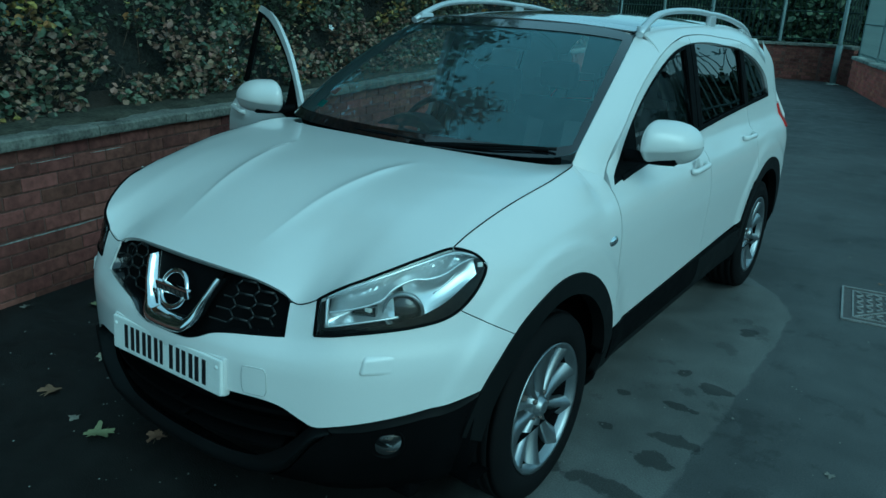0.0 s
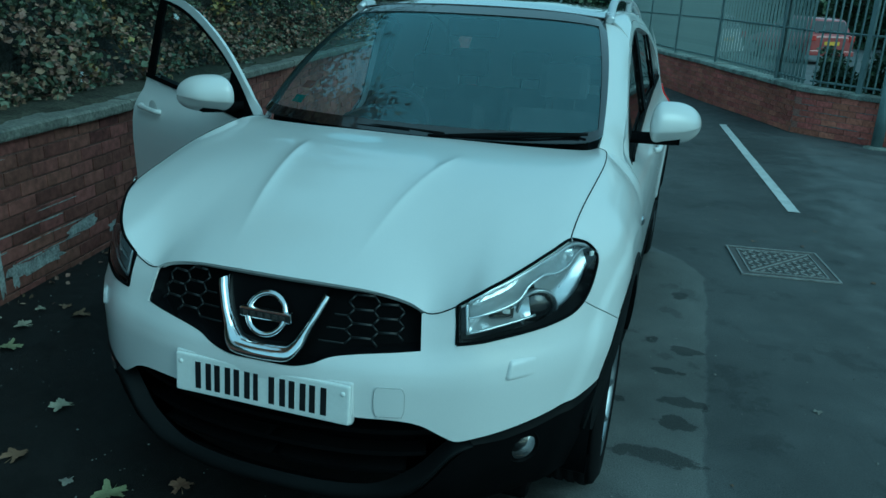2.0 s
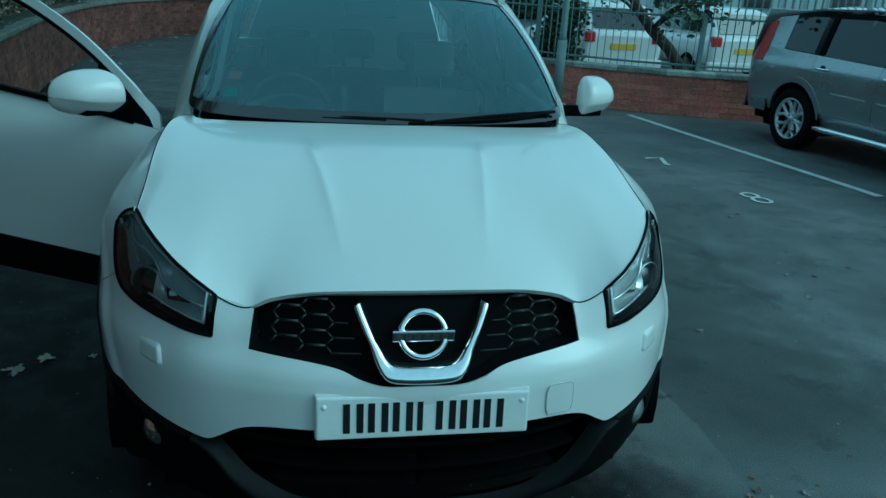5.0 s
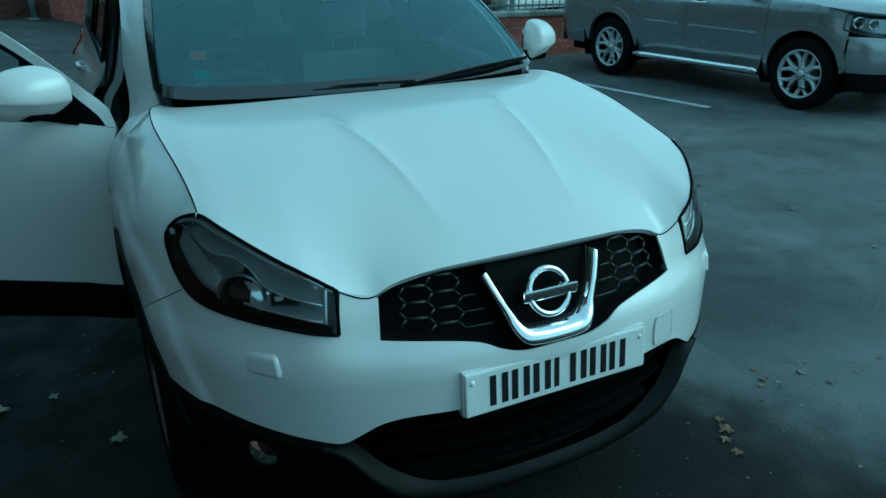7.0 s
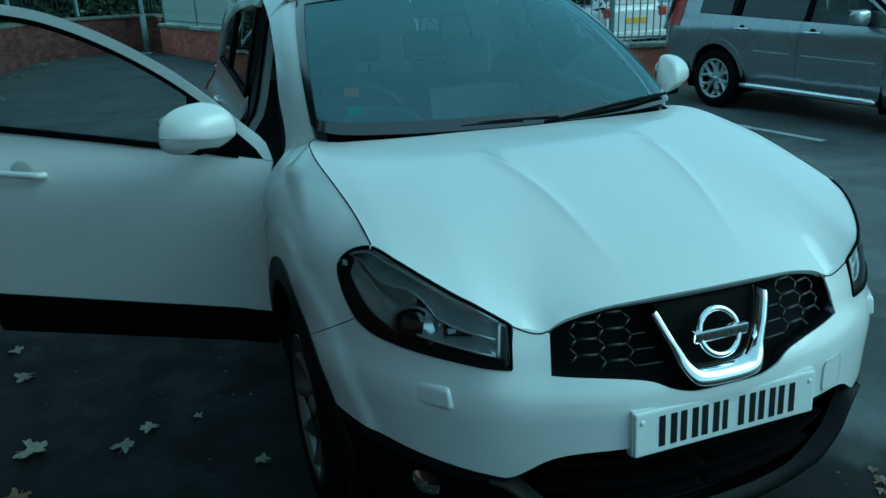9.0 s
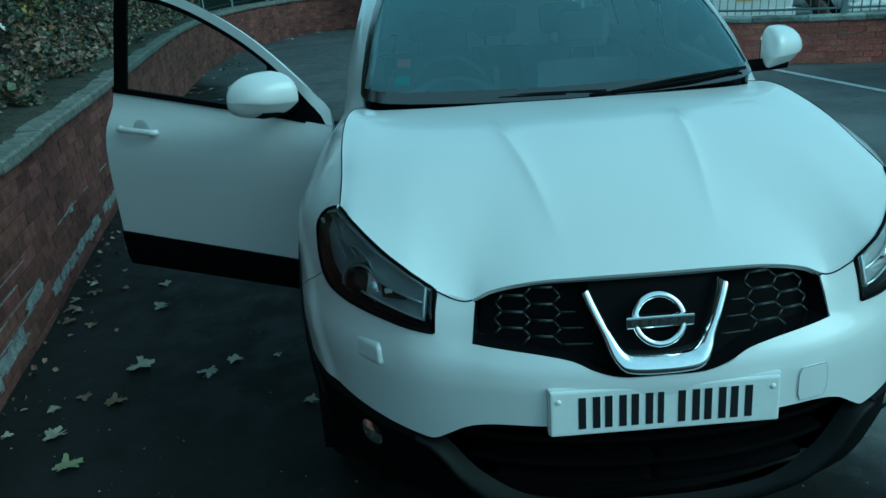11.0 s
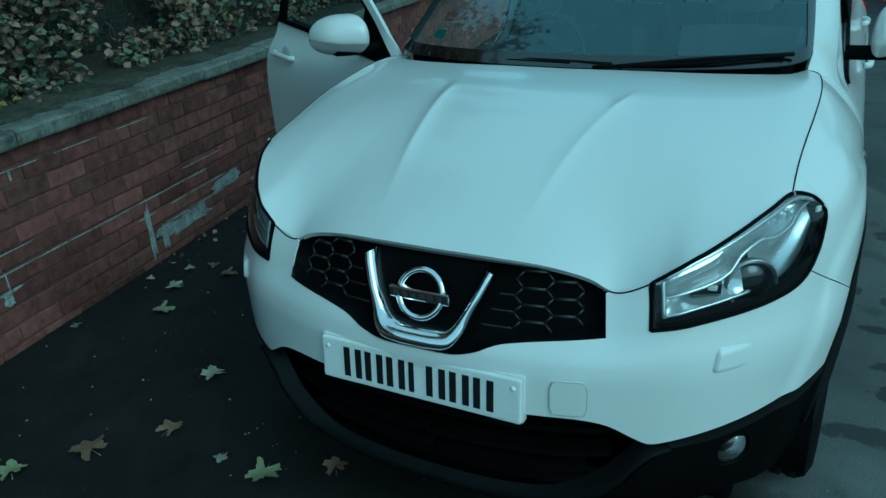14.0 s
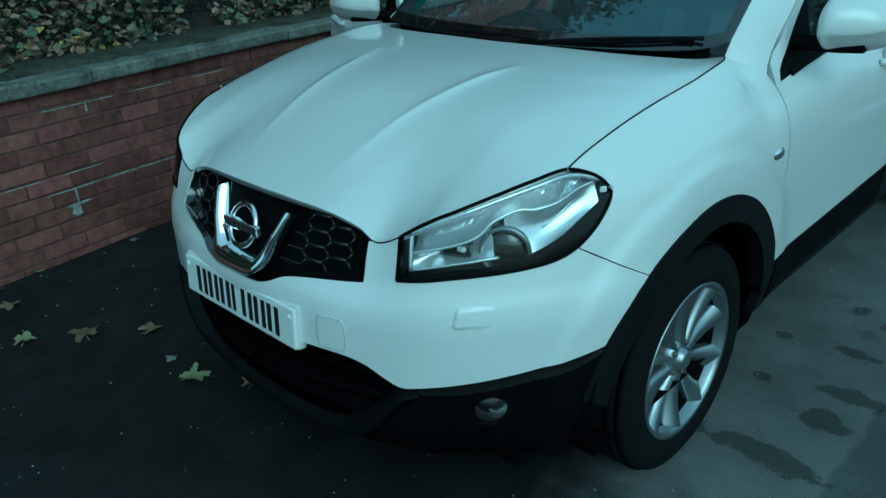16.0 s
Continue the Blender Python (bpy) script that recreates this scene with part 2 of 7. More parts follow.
class Skin:
    """The shell of a car body, as height and length round the plan: a rounded nose, straight flanks, a rounded tail.
    The tables give how far the shell is drawn in at each height, at nose, corner, wing and flank."""

    def __init__(s, half, depth, power, length, tail, tables, marks):
        t = np.linspace(0, math.pi / 2, 400)
        fx, fy = half * np.sin(t) ** (2 / power), depth * (1 - np.cos(t))
        sy = np.linspace(depth, length - tail, 200)[1:]
        rx, ry = half * np.cos(t) ** (2 / 4.0), length - tail + tail * np.sin(t)
        x, y = np.r_[fx, 0 * sy + half, rx[1:]], np.r_[fy, sy, ry[1:]]
        d = np.r_[0, np.cumsum(np.hypot(np.diff(x), np.diff(y)))]
        s.d = np.linspace(0, d[-1], 3000)
        s.x, s.y = np.interp(s.d, d, x), np.interp(s.d, d, y)
        tx, ty = np.gradient(s.x), np.gradient(s.y)
        ln = np.hypot(tx, ty)
        s.nx, s.ny = ty / ln, -tx / ln
        s.flares = []
        s.tables, s.marks = tables, [np.interp(m, s.y + np.arange(3000) * 1e-9, s.d) for m in marks]

    def inset(s, d, z):
        v = [np.interp(z, *zip(*t)) for t in s.tables]
        out = v[0]
        for k in range(1, len(v)):
            a, b = s.marks[2 * k - 2], s.marks[2 * k - 1]
            w = min(1.0, max(0.0, (d - a) / (b - a)))
            out = out + (v[k] - out) * w * w * (3 - 2 * w)
        return out

    def at(s, d, z, off=0.0):
        i = s.inset(d, z) - off
        x, y, nx, ny = (np.interp(d, s.d, c) for c in (s.x, s.y, s.nx, s.ny))
        for hub in s.flares:  # swollen lip round a wheel arch
            w = min(1.0, max(0.0, (0.605 - math.hypot(y - hub, z - 0.362)) / 0.04))
            i -= 0.009 * w * w * (3 - 2 * w)
        return (max(0.0, x - nx * i), y - ny * i, z)

    def key(s, x, y, z):
        """Where along the plan a place lies that is on the shell at height z."""
        lo, hi = 0.0, s.d[-1]
        for n in (240, 24, 24):
            cand = np.linspace(lo, hi, n)
            p = np.array([s.at(d, z)[:2] for d in cand])
            i = int(np.argmin(np.hypot(p[:, 0] - x, p[:, 1] - y)))
            lo, hi = cand[max(i - 1, 0)], cand[min(i + 1, n - 1)]
        return np.array((cand[i], z))

    def line(s, places, n, smooth=True):
        k = [p if len(p) == 2 else s.key(*p) for p in places]
        return spline(k, n) if smooth else straight(k, n)

    def sheet(s, low, up, nv, off=0.0):
        return [[s.at(*(l + (u - l) * v), off) for v in np.linspace(0, 1, nv)] for l, u in zip(np.array(low), np.array(up))]

    def curve(s, line, off=0.0):
        return [s.at(d, z, off) for d, z in line]


# ---- the white car; its nose at y = 0, its plan's middle at x = 0 ----
NOSE = [(0.20, 0.20), (0.24, 0.12), (0.28, 0.07), (0.34, 0.03), (0.42, 0.012), (0.56, 0.008), (0.68, 0.012), (0.72, 0.022), (0.745, 0.038), (0.77, 0.055), (0.82, 0.075), (0.87, 0.10), (0.90, 0.12), (0.925, 0.15), (0.96, 0.21)]
CORNER = [(0.20, 0.17), (0.25, 0.09), (0.30, 0.05), (0.40, 0.019), (0.52, 0.006), (0.68, 0.003), (0.73, 0.010), (0.765, 0.022), (0.82, 0.033), (0.88, 0.047), (0.945, 0.068), (1.0, 0.097), (1.045, 0.129), (1.08, 0.160)]
WING = [(0.20, 0.10), (0.33, 0.03), (0.45, 0.008), (0.58, 0.0), (0.84, -0.002), (0.88, 0.0), (0.93, 0.007), (0.98, 0.023), (1.02, 0.046), (1.06, 0.080), (1.10, 0.126), (1.135, 0.178), (1.16, 0.22)]
FLANK = [(0.20, 0.12), (0.30, 0.05), (0.40, 0.018), (0.5, 0.012), (0.66, 0.006), (0.80, 0.0), (0.90, 0.004), (0.97, 0.018), (1.02, 0.046), (1.06, 0.08), (1.12, 0.10), (1.25, 0.135), (1.40, 0.175), (1.50, 0.207), (1.56, 0.25)]
BODY = Skin(0.895, 0.69, 2.42, 4.541, 0.5, (NOSE, CORNER, WING, FLANK), (0.062, 0.15, 0.44, 0.78, 1.30, 1.48))
K = BODY.key
HUB_Y, BASE, TYRE = 0.893, 2.765, 0.347
REAR_Y = HUB_Y + BASE
BODY.flares = [HUB_Y, REAR_Y]

car = thing("car", "white crossover car parked with its driver's door open", "car")


def both(name, pts_list, mat, label="", flange=0.012, parent=car):
    """A panel and its mirror image, each a mesh of its own."""
    for s in (1, -1):
        bm = bmesh.new()
        for pts in pts_list:
            add_grid(bm, pts if s > 0 else flip_x(pts), 0)
        bmesh.ops.remove_doubles(bm, verts=bm.verts, dist=0.0002)
        bmesh.ops.recalc_face_normals(bm, faces=bm.faces)
        if flange:
            turn_in(bm, bm.faces[:], flange)
        part(name, bm, mat, parent, label)


def arch(y, r, a0, a1, n, z=0.362):
    return [(y - r * math.cos(a), z + r * math.sin(a)) for a in np.radians(np.linspace(a0, a1, n))]


def flank(yz):
    """Pairs of length and height as pairs on the shell; past the nose the plan runs straight, so this is exact."""
    return np.array([(np.interp(y, BODY.y + np.arange(3000) * 1e-9, BODY.d), z) for y, z in yz])


# bonnet: from the grille and lamp tops to the foot of the windscreen
LAMP_TOP = [(0.504, 0.172, 0.886), (0.564, 0.197, 0.925), (0.616, 0.248, 0.952), (0.661, 0.309, 0.976), (0.701, 0.377, 0.997), (0.738, 0.462, 1.012)]
SEAM = [(0.738, 0.462, 1.012), (0.738, 0.52, 1.031), (0.739, 0.60, 1.051), (0.744, 0.70, 1.074), (0.750, 0.80, 1.093), (0.754, 0.90, 1.107), (0.756, 1.0, 1.119), (0.752, 1.10, 1.130), (0.737, 1.20, 1.134), (0.702, 1.28, 1.128)]


front_mid = [BODY.at(*K(x, 0.1, z)) for x, z in ((0, 0.908), (0.15, 0.907), (0.30, 0.899), (0.395, 0.880), (0.44, 0.858))]
front_knots = np.array(front_mid + [BODY.at(*K(*p)) for p in LAMP_TOP])
rear_knots = np.array([(0, 1.085, 1.140), (0.2, 1.095, 1.140), (0.42, 1.116, 1.137), (0.58, 1.150, 1.134), (0.66, 1.190, 1.131), SEAM[-1]])
NU, NV = 241, 61
fe, re = spline(front_knots, NU), spline(rear_knots, NU)
side_line = spline(SEAM, NV)
bonnet = np.zeros((NU, NV, 3))
for i in range(NU):
    for j in range(NV):
        v = j / (NV - 1)
        p = fe[i] * (1 - v) + re[i] * v
        bonnet[i, j] = p
# crown: a full middle line, falling to the seams at the sides and over the nose
crest = spline([(0.08, 0.888), (0.12, 0.924), (0.16, 0.955), (0.24, 1.004), (0.34, 1.046), (0.44, 1.078), (0.58, 1.107), (0.73, 1.125), (0.92, 1.136), (1.085, 1.144), (1.25, 1.152)], 200)


def mid_line(y):
    return float(np.interp(y, crest[:, 0], crest[:, 1]))


def dome(x, y):
    half = np.interp(y, side_line[:, 1], side_line[:, 0])
    drop = mid_line(y) - np.interp(y, side_line[:, 1], side_line[:, 2]) if y > 0.462 else 0.028 + 0.210 / (1 + math.exp((y - 0.185) / 0.034))
    return mid_line(y) - drop * abs(x / half) ** 3.0


along = np.linspace(0, 1, NV)
edge = side_line - (side_line[0] * (1 - along[:, None]) + side_line[-1] * along[:, None])
for i in range(NU):
    u = i / (NU - 1)
    d_front, d_rear = fe[i][2] - dome(fe[i][0], fe[i][1]), re[i][2] - dome(re[i][0], re[i][1])
    for j in range(NV):
        v = along[j]
        w = u ** 6
        bonnet[i, j] += edge[j] * w
        z = dome(bonnet[i, j, 0], bonnet[i, j, 1]) + d_front * math.exp(-((v / 0.075) ** 1.3)) * (1 - v) + d_rear * v ** 4
        bonnet[i, j, 2] = z if u < 0.999 else side_line[j][2]
# even out the panel as a stiff sheet: its edges kept, its crown drawn to the one above
CU, CV = NU // 6 + 1, NV // 3 + 1
at_ = np.arange(CU * CV).reshape(CU, CV)
goal = bonnet[::6, ::3, 2]
terms, wanted = [], []


def term(parts_, w, value=0.0):
    row = np.zeros(CU * CV)
    for k, c in parts_:
        row[k] += c * w
    terms.append(row)
    wanted.append(value * w)


for i in range(CU):
    for j in range(CV):
        if i < CU - 1:
            term(((at_[abs(i - 1), j], 1), (at_[i, j], -2), (at_[i + 1, j], 1)), 5.0)
        if 0 < j < CV - 1:
            term(((at_[i, j - 1], 1), (at_[i, j], -2), (at_[i, j + 1], 1)), 1.0)
        if i < CU - 1 and j < CV - 1:
            term(((at_[i, j], 1), (at_[i + 1, j + 1], 1), (at_[i + 1, j], -1), (at_[i, j + 1], -1)), 3.2)
        held = i == CU - 1 or j in (0, CV - 1)
        term(((at_[i, j], 1),), 100.0 if held else 0.10 if 3 < j and i < CU - 4 else 0.0, goal[i, j])
eased = np.linalg.lstsq(np.array(terms), np.array(wanted), rcond=None)[0].reshape(CU, CV)
eased = np.array([spline([(k, z) for k, z in enumerate(col)], NU)[:, 1] for col in eased.T]).T
eased = np.array([spline([(k, z) for k, z in enumerate(row)], NV)[:, 1] for row in eased])
bonnet[:-1, 1:-1, 2] = eased[:-1, 1:-1]
for _ in range(20):
    z = np.vstack([bonnet[1:2, :, 2], bonnet[:, :, 2]])
    mean = (z[:-2, 1:-1] + z[2:, 1:-1] + 2 * z[1:-1, :-2] + 2 * z[1:-1, 2:]) / 6
    bonnet[:-1, 1:-1, 2] = mean
for i in range(NU):
    for j in range(NV):
        # two sharp-crested creases, crisp towards the screen and dying out over the nose
        x, y = abs(bonnet[i, j, 0]), bonnet[i, j, 1]
        off = x - (0.154 + 0.157 * y)
        crest_ = math.exp(-(math.hypot(off, 0.004) - 0.004) / (0.020 if off > 0 else 0.026))
        fade = min(1, max(0, (y - 0.16) / 0.26)) ** 1.5 * min(1, max(0, (0.88 - y) / 0.16))
        bonnet[i, j, 2] += 0.0075 * crest_ * fade
bm = bmesh.new()
full = [row for row in bonnet[::-1] * np.array([-1, 1, 1])][:-1] + [row for row in bonnet]
add_grid(bm, full, 0.014)
part("bonnet", bm, M_PAINT, car, "white bonnet with two raised creases")
for s in (1, -1):
    bm = bmesh.new()
    add_tube(bm, [(s * (p[0] + 0.001), p[1], p[2] - 0.001) for p in spline(SEAM, 60)], 0.0021, 6)
    part("bonnet_gap", bm, M_BLACK, car, "dark shut line along the bonnet")
    bm = bmesh.new()
    add_tube(bm, [(s * p[0], p[1] - 0.0005, p[2] - 0.0015) for p in fe if 0.415 < p[0] < 0.502], 0.0020, 6)
    part("bonnet_gap", bm, M_BLACK, car, "dark shut line along the bonnet")

# white upper bumper
LOW_EDGE = [(0, 0.0, 0.585), (0.25, 0.02, 0.583), (0.40, 0.05, 0.580), (0.455, 0.07, 0.566), (0.50, 0.10, 0.535), (0.53, 0.12, 0.517), (0.58, 0.15, 0.523), (0.70, 0.25, 0.548), (0.80, 0.36, 0.572), (0.874, 0.485, 0.594)]
GRILLE_LOW = [(0, 0, 0.702), (0.10, 0.0, 0.703), (0.15, 0.0, 0.716), (0.20, 0.02, 0.738), (0.27, 0.03, 0.751), (0.426, 0.117, 0.767)]
GRILLE_TOP = [(0, 0.12, 0.899), (0.20, 0.12, 0.897), (0.33, 0.13, 0.889), (0.39, 0.13, 0.875), (0.418, 0.13, 0.850), (0.424, 0.13, 0.82)]
LAMP_LOW = [(0.514, 0.146, 0.788), (0.569, 0.166, 0.796), (0.62, 0.198, 0.803), (0.674, 0.246, 0.809), (0.739, 0.321, 0.817), (0.779, 0.386, 0.828), (0.799, 0.434, 0.848), (0.812, 0.490, 0.890), (0.814, 0.527, 0.932), (0.812, 0.537, 0.952)]
LAMP_UP = LAMP_TOP + [(0.760, 0.494, 1.004), (0.784, 0.522, 0.988), (0.802, 0.535, 0.969), (0.812, 0.537, 0.952)]
le = BODY.line(LOW_EDGE, 160)
seam = flank(arch(HUB_Y, 0.478, 52, 53, 2))[0]


def cut(line, d0, d1, n):
    """The run of a line between two plan lengths."""
    d = np.linspace(d0, d1, n)
    return np.stack([d, np.interp(d, line[:, 0], line[:, 1])], 1)


gl, ll = BODY.line(GRILLE_LOW, 80), BODY.line(LAMP_LOW, 120)
dg, dl = gl[-1, 0], ll[0, 0]
d_arch, d_out = le[-1, 0], K(0.799, 0.434, 0.848)[0]
lamp_run = ll[: np.argmax(ll[:, 0] > d_out)]
lamp_gap = cut(lamp_run, dl, d_out, 30) - (0, 0.004)
to_arch = np.array([lamp_gap[-1] + (seam - lamp_gap[-1]) * t for t in np.linspace(0, 1, 10)])
low_c = cut(le, dl, d_arch, 40)
up_c = straight(np.vstack([lamp_gap, to_arch[1:] - (0, 0.001)]), 40)
gl_up = cut(gl, 0, dg, 40) - (0, 0.001)
bridge = straight([gl_up[-1], lamp_gap[0]], 8)
post = np.array([(d, z) for d, z in zip(np.linspace(dg, dl - 0.003, 8), np.linspace(0.855, 0.881, 8))])
both("bumper", [BODY.sheet(cut(le, 0, dg, 40), gl_up, 14), BODY.sheet(cut(le, dg, dl, 8), bridge, 14), BODY.sheet(bridge, post, 8), BODY.sheet(low_c, up_c, 14)], M_PAINT, "white upper front bumper", 0.006)

# wings: from the wheel arch up to the bonnet line
outer_edge = np.array([K(*p) for p in LAMP_LOW[6:]]) + (0.004, 0)
outer_edge[0] = lamp_gap[-1] + (0.002, 0.002)
upper_edge = np.array([K(*p) for p in LAMP_UP[5:]]) + (0.002, 0.003)
upper_edge[-1] = outer_edge[-1]
lw_front = flank(arch(HUB_Y, 0.478, 52.2, 66, 12))
lw_back = np.vstack([flank(arch(HUB_Y, 0.478, 66, 160, 40)), flank([(1.350, 0.50), (1.356, 0.47)])])
waist = straight([outer_edge[-1], flank([(1.355, 0.90)])[0]], 56)
seam_3d = spline(SEAM, 80) - np.array((-0.0015, 0, 0.0025))
split_at = int(np.argmin(abs(seam_3d[:, 1] - 0.545)))
top_front, top_back = seam_3d[: split_at + 1], np.vstack([seam_3d[split_at:], BODY.curve(flank([(1.33, 1.10), (1.354, 1.075)]))])


def drawn_to(low, top, nv):
    """A sheet that leaves the shell at a line on it and ends on a curve in space."""
    rows = []
    for l, t in zip(low, top):
        k = K(*t)
        rise = np.array(t) - np.array(BODY.at(*k))
        rows.append([np.array(BODY.at(*(l + (k - l) * v))) + rise * v * v for v in np.linspace(0, 1, nv)])
    return rows


both("wing", [BODY.sheet(straight(lw_front, 14), spline(outer_edge, 14), 16), drawn_to(spline(upper_edge, 14), straight(top_front, 14), 12), BODY.sheet(straight(lw_back, 56), waist, 16), drawn_to(waist, straight(top_back, 56), 12)], M_PAINT, "white front wing", 0.008)

# arch trims and sills in black
for y in (HUB_Y, REAR_Y):
    o, i_ = arch(y, 0.480, 10, 170, 40), arch(y, 0.405, 6, 174, 40)
    both("arch_trim", [BODY.sheet(flank(i_), flank(o), 5, 0.006)], M_TRIM, "black wheel arch trim", 0.05)
lo, up = flank([(1.30, 0.30), (2.2, 0.30), (3.28, 0.30)]), flank([(1.34, 0.475), (2.2, 0.485), (3.22, 0.49)])
both("sill", [BODY.sheet(straight(lo, 20), straight(up, 20), 8, 0.004)], M_TRIM, "black side sill", 0.03)

# lower bumper, intake and lip
INTAKE = [(0, 0, 0.315), (0.20, 0.03, 0.322), (0.34, 0.05, 0.352), (0.44, 0.08, 0.42), (0.505, 0.11, 0.49), (0.53, 0.12, 0.512)]
ik = BODY.line(INTAKE, 60)
d_n = ik[-1, 0]
lip_low = cut(BODY.line([(0, 0, 0.234), (0.22, 0.03, 0.238), (0.36, 0.06, 0.268), (0.45, 0.09, 0.345), (0.515, 0.115, 0.44), (0.57, 0.14, 0.492)], 60), 0, d_n + 0.05, 30)
band_up = np.vstack([cut(ik, 0, d_n, 28), [le[np.argmin(abs(le[:, 0] - d_n - 0.02))] - (0, 0.004), le[np.argmin(abs(le[:, 0] - d_n - 0.05))] - (0, 0.004)]])
lip = [[BODY.at(*(l + (u_ - l) * v), float(np.interp(v, (0, 0.25, 0.5, 0.75, 1), (-0.022, 0.004, 0.014, -0.004, -0.034)))) for v in np.linspace(0, 1, 9)] for l, u_ in zip(lip_low, straight(band_up, 30))]
bm = bmesh.new()
add_grid(bm, flip_x(lip[:0:-1]) + lip, 0.03)
part("bumper_lip", bm, M_LIP, car, "dark grey lower lip of the bumper")
bot = np.array([(d, 0.215) for d in np.linspace(0, d_arch, 40)])
low_band = np.vstack([lip_low[::2], cut(le, d_n + 0.06, d_arch, 30) - (0, 0.003)])
both("lower_bumper", [BODY.sheet(bot, straight(low_band, 40), 14, -0.004)], M_BLACK, "black lower front bumper", 0.03)
ledge = cut(le, d_n + 0.045, d_arch - 0.01, 30)
for s in (1, -1):
    bm = bmesh.new()
    rows = [[BODY.at(d, z - 0.004 - 0.024 * v * min(1.0, 0.6 + 2.0 * i / 29, 0.25 + 4.0 * (29 - i) / 29), 0.005 * v ** 1.4 - 0.002) for v in np.linspace(0, 1, 5)] for i, (d, z) in enumerate(ledge)]
    add_grid(bm, rows if s > 0 else flip_x(rows), 0.016)
    part("bumper_ledge", bm, M_LIP, car, "dark grey ledge under the white bumper")
for s in (1, -1):
    bm = bmesh.new()
    pts = BODY.sheet(np.array([(d, 0.24) for d in np.linspace(0, d_n + 0.1, 16)]), np.array([(d, 0.62) for d in np.linspace(0, d_n + 0.1, 16)]), 6, -0.14)
    add_grid(bm, pts if s > 0 else flip_x(pts), 0)
    part("intake_back", bm, M_BLACK, car)
    for z, half in ((0.375, 0.40), (0.44, 0.46), (0.51, 0.50)):
        bm = bmesh.new()
        d_h = K(half, 0.1, z)[0]
        line = [(d, z + 0.012 * (d / d_h) ** 2) for d in np.linspace(0, d_h, 16)]
        lo2, up2 = np.array(line) - (0, 0.007), np.array(line) + (0, 0.007)
        pts = BODY.sheet(lo2, up2, 3, -0.045)
        add_grid(bm, pts if s > 0 else flip_x(pts), 0.05)
        part("intake_slat", bm, M_BLACK, car)

# fog lamps in their pods
for s in (1, -1):
    c = Vector(BODY.at(*K(0.69, 0.25, 0.458), -0.012))
    m = Matrix.Translation((s * c.x, c.y, c.z)) @ Matrix.Rotation(radians(s * 38), 4, "Z") @ Matrix.Rotation(radians(-90), 4, "Z")
    bm = bmesh.new()
    add_lathe(bm, [(0.058, -0.03), (0.054, 0.006), (0.049, 0.009), (0.045, 0.0), (0.042, -0.015), (0.0, -0.028)], m, 32)
    fog = part("fog_lamp", bm, M_BLACK, car, "round fog lamp in a black pod")
    bm = bmesh.new()
    add_lathe(bm, [(0.0, 0.008), (0.018, 0.005), (0.034, -0.004), (0.042, -0.014)], m, 32)
    part("reflector", bm, M_REFLECT, fog)
    bm = bmesh.new()
    add_lathe(bm, [(0.0, 0.020), (0.025, 0.015), (0.044, 0.004)], m, 32)
    part("lens", bm, M_FOGLENS, fog)

# grille: recessed backing, honeycomb, chrome V and badge
g_up = BODY.line(GRILLE_TOP, 80)
d_e = dg - 0.002
for s in (1, -1):
    bm = bmesh.new()
    pts = BODY.sheet(cut(gl, 0, d_e, 24), cut(g_up, 0, min(d_e, g_up[-1, 0]), 24), 8, -0.055)
    add_grid(bm, pts if s > 0 else flip_x(pts), 0)
    part("grille_back", bm, M_BLACK, car)
    bm = bmesh.new()
    inner = np.vstack([cut(gl, 0, d_e, 30), g_up[::-1]])
    for a, b in zip(inner[:-1], inner[1:]):
        p, q = Vector(BODY.at(*a, -0.004)), Vector(BODY.at(*b, -0.004))
        p2, q2 = Vector(BODY.at(*a, -0.06)), Vector(BODY.at(*b, -0.06))
        f = bm.faces.new([bm.verts.new((s * v.x, v.y, v.z)) for v in (p, q, q2, p2)])
        f.smooth = True
    part("grille_rim", bm, M_GLOSS, car)
    # flat-topped honeycomb in the outer half, long slats towards the V
    bm = bmesh.new()
    cells = [(0.264 + c * 0.072, 0.731 + r * 0.034 + (c % 2) * 0.017) for c in range(3) for r in range(6)]
    for cx, cz in cells:
        cor = [(cx - 0.0445, cz), (cx - 0.0275, cz + 0.016), (cx + 0.0275, cz + 0.016), (cx + 0.0445, cz), (cx + 0.0275, cz - 0.016), (cx - 0.0275, cz - 0.016)]
        for (x0, z0), (x1, z1) in zip(cor, cor[1:] + cor[:1]):
            ok = True
            for x, z in ((x0, z0), (x1, z1)):
                zl, zu = np.interp(x, [p[0] for p in GRILLE_LOW], [p[2] for p in GRILLE_LOW]), np.interp(x, [p[0] for p in GRILLE_TOP], [p[2] for p in GRILLE_TOP])
                ok = ok and x < 0.428 and zl + 0.006 < z < zu - 0.005
            if ok:
                path = [BODY.at(*K(x, 0.1, z), -0.016) for x, z in ((x0, z0), (x1, z1))]
                add_tube(bm, [(s * p[0], p[1], p[2]) for p in path], 0.0026, 5)
    for z in [0.731 + r * 0.034 for r in range(1, 5)]:
        slat = bmesh.new()
        x0, x1 = 0.135 + (z - 0.74) * 0.52, 0.2195
        zu = np.interp(x0, [p[0] for p in GRILLE_TOP], [p[2] for p in GRILLE_TOP])
        if x1 - x0 < 0.02 or z > zu - 0.006:
            continue
        path = [BODY.at(*K(x, 0.1, z), -0.018) for x in np.linspace(x0, x1, 6)]
        add_tube(slat, [(s * p[0], p[1], p[2]) for p in path], 0.0026, 5)
        part("grille_slat", slat, M_HEX, car)
    part("grille_honeycomb", bm, M_HEX, car, "black honeycomb grille")

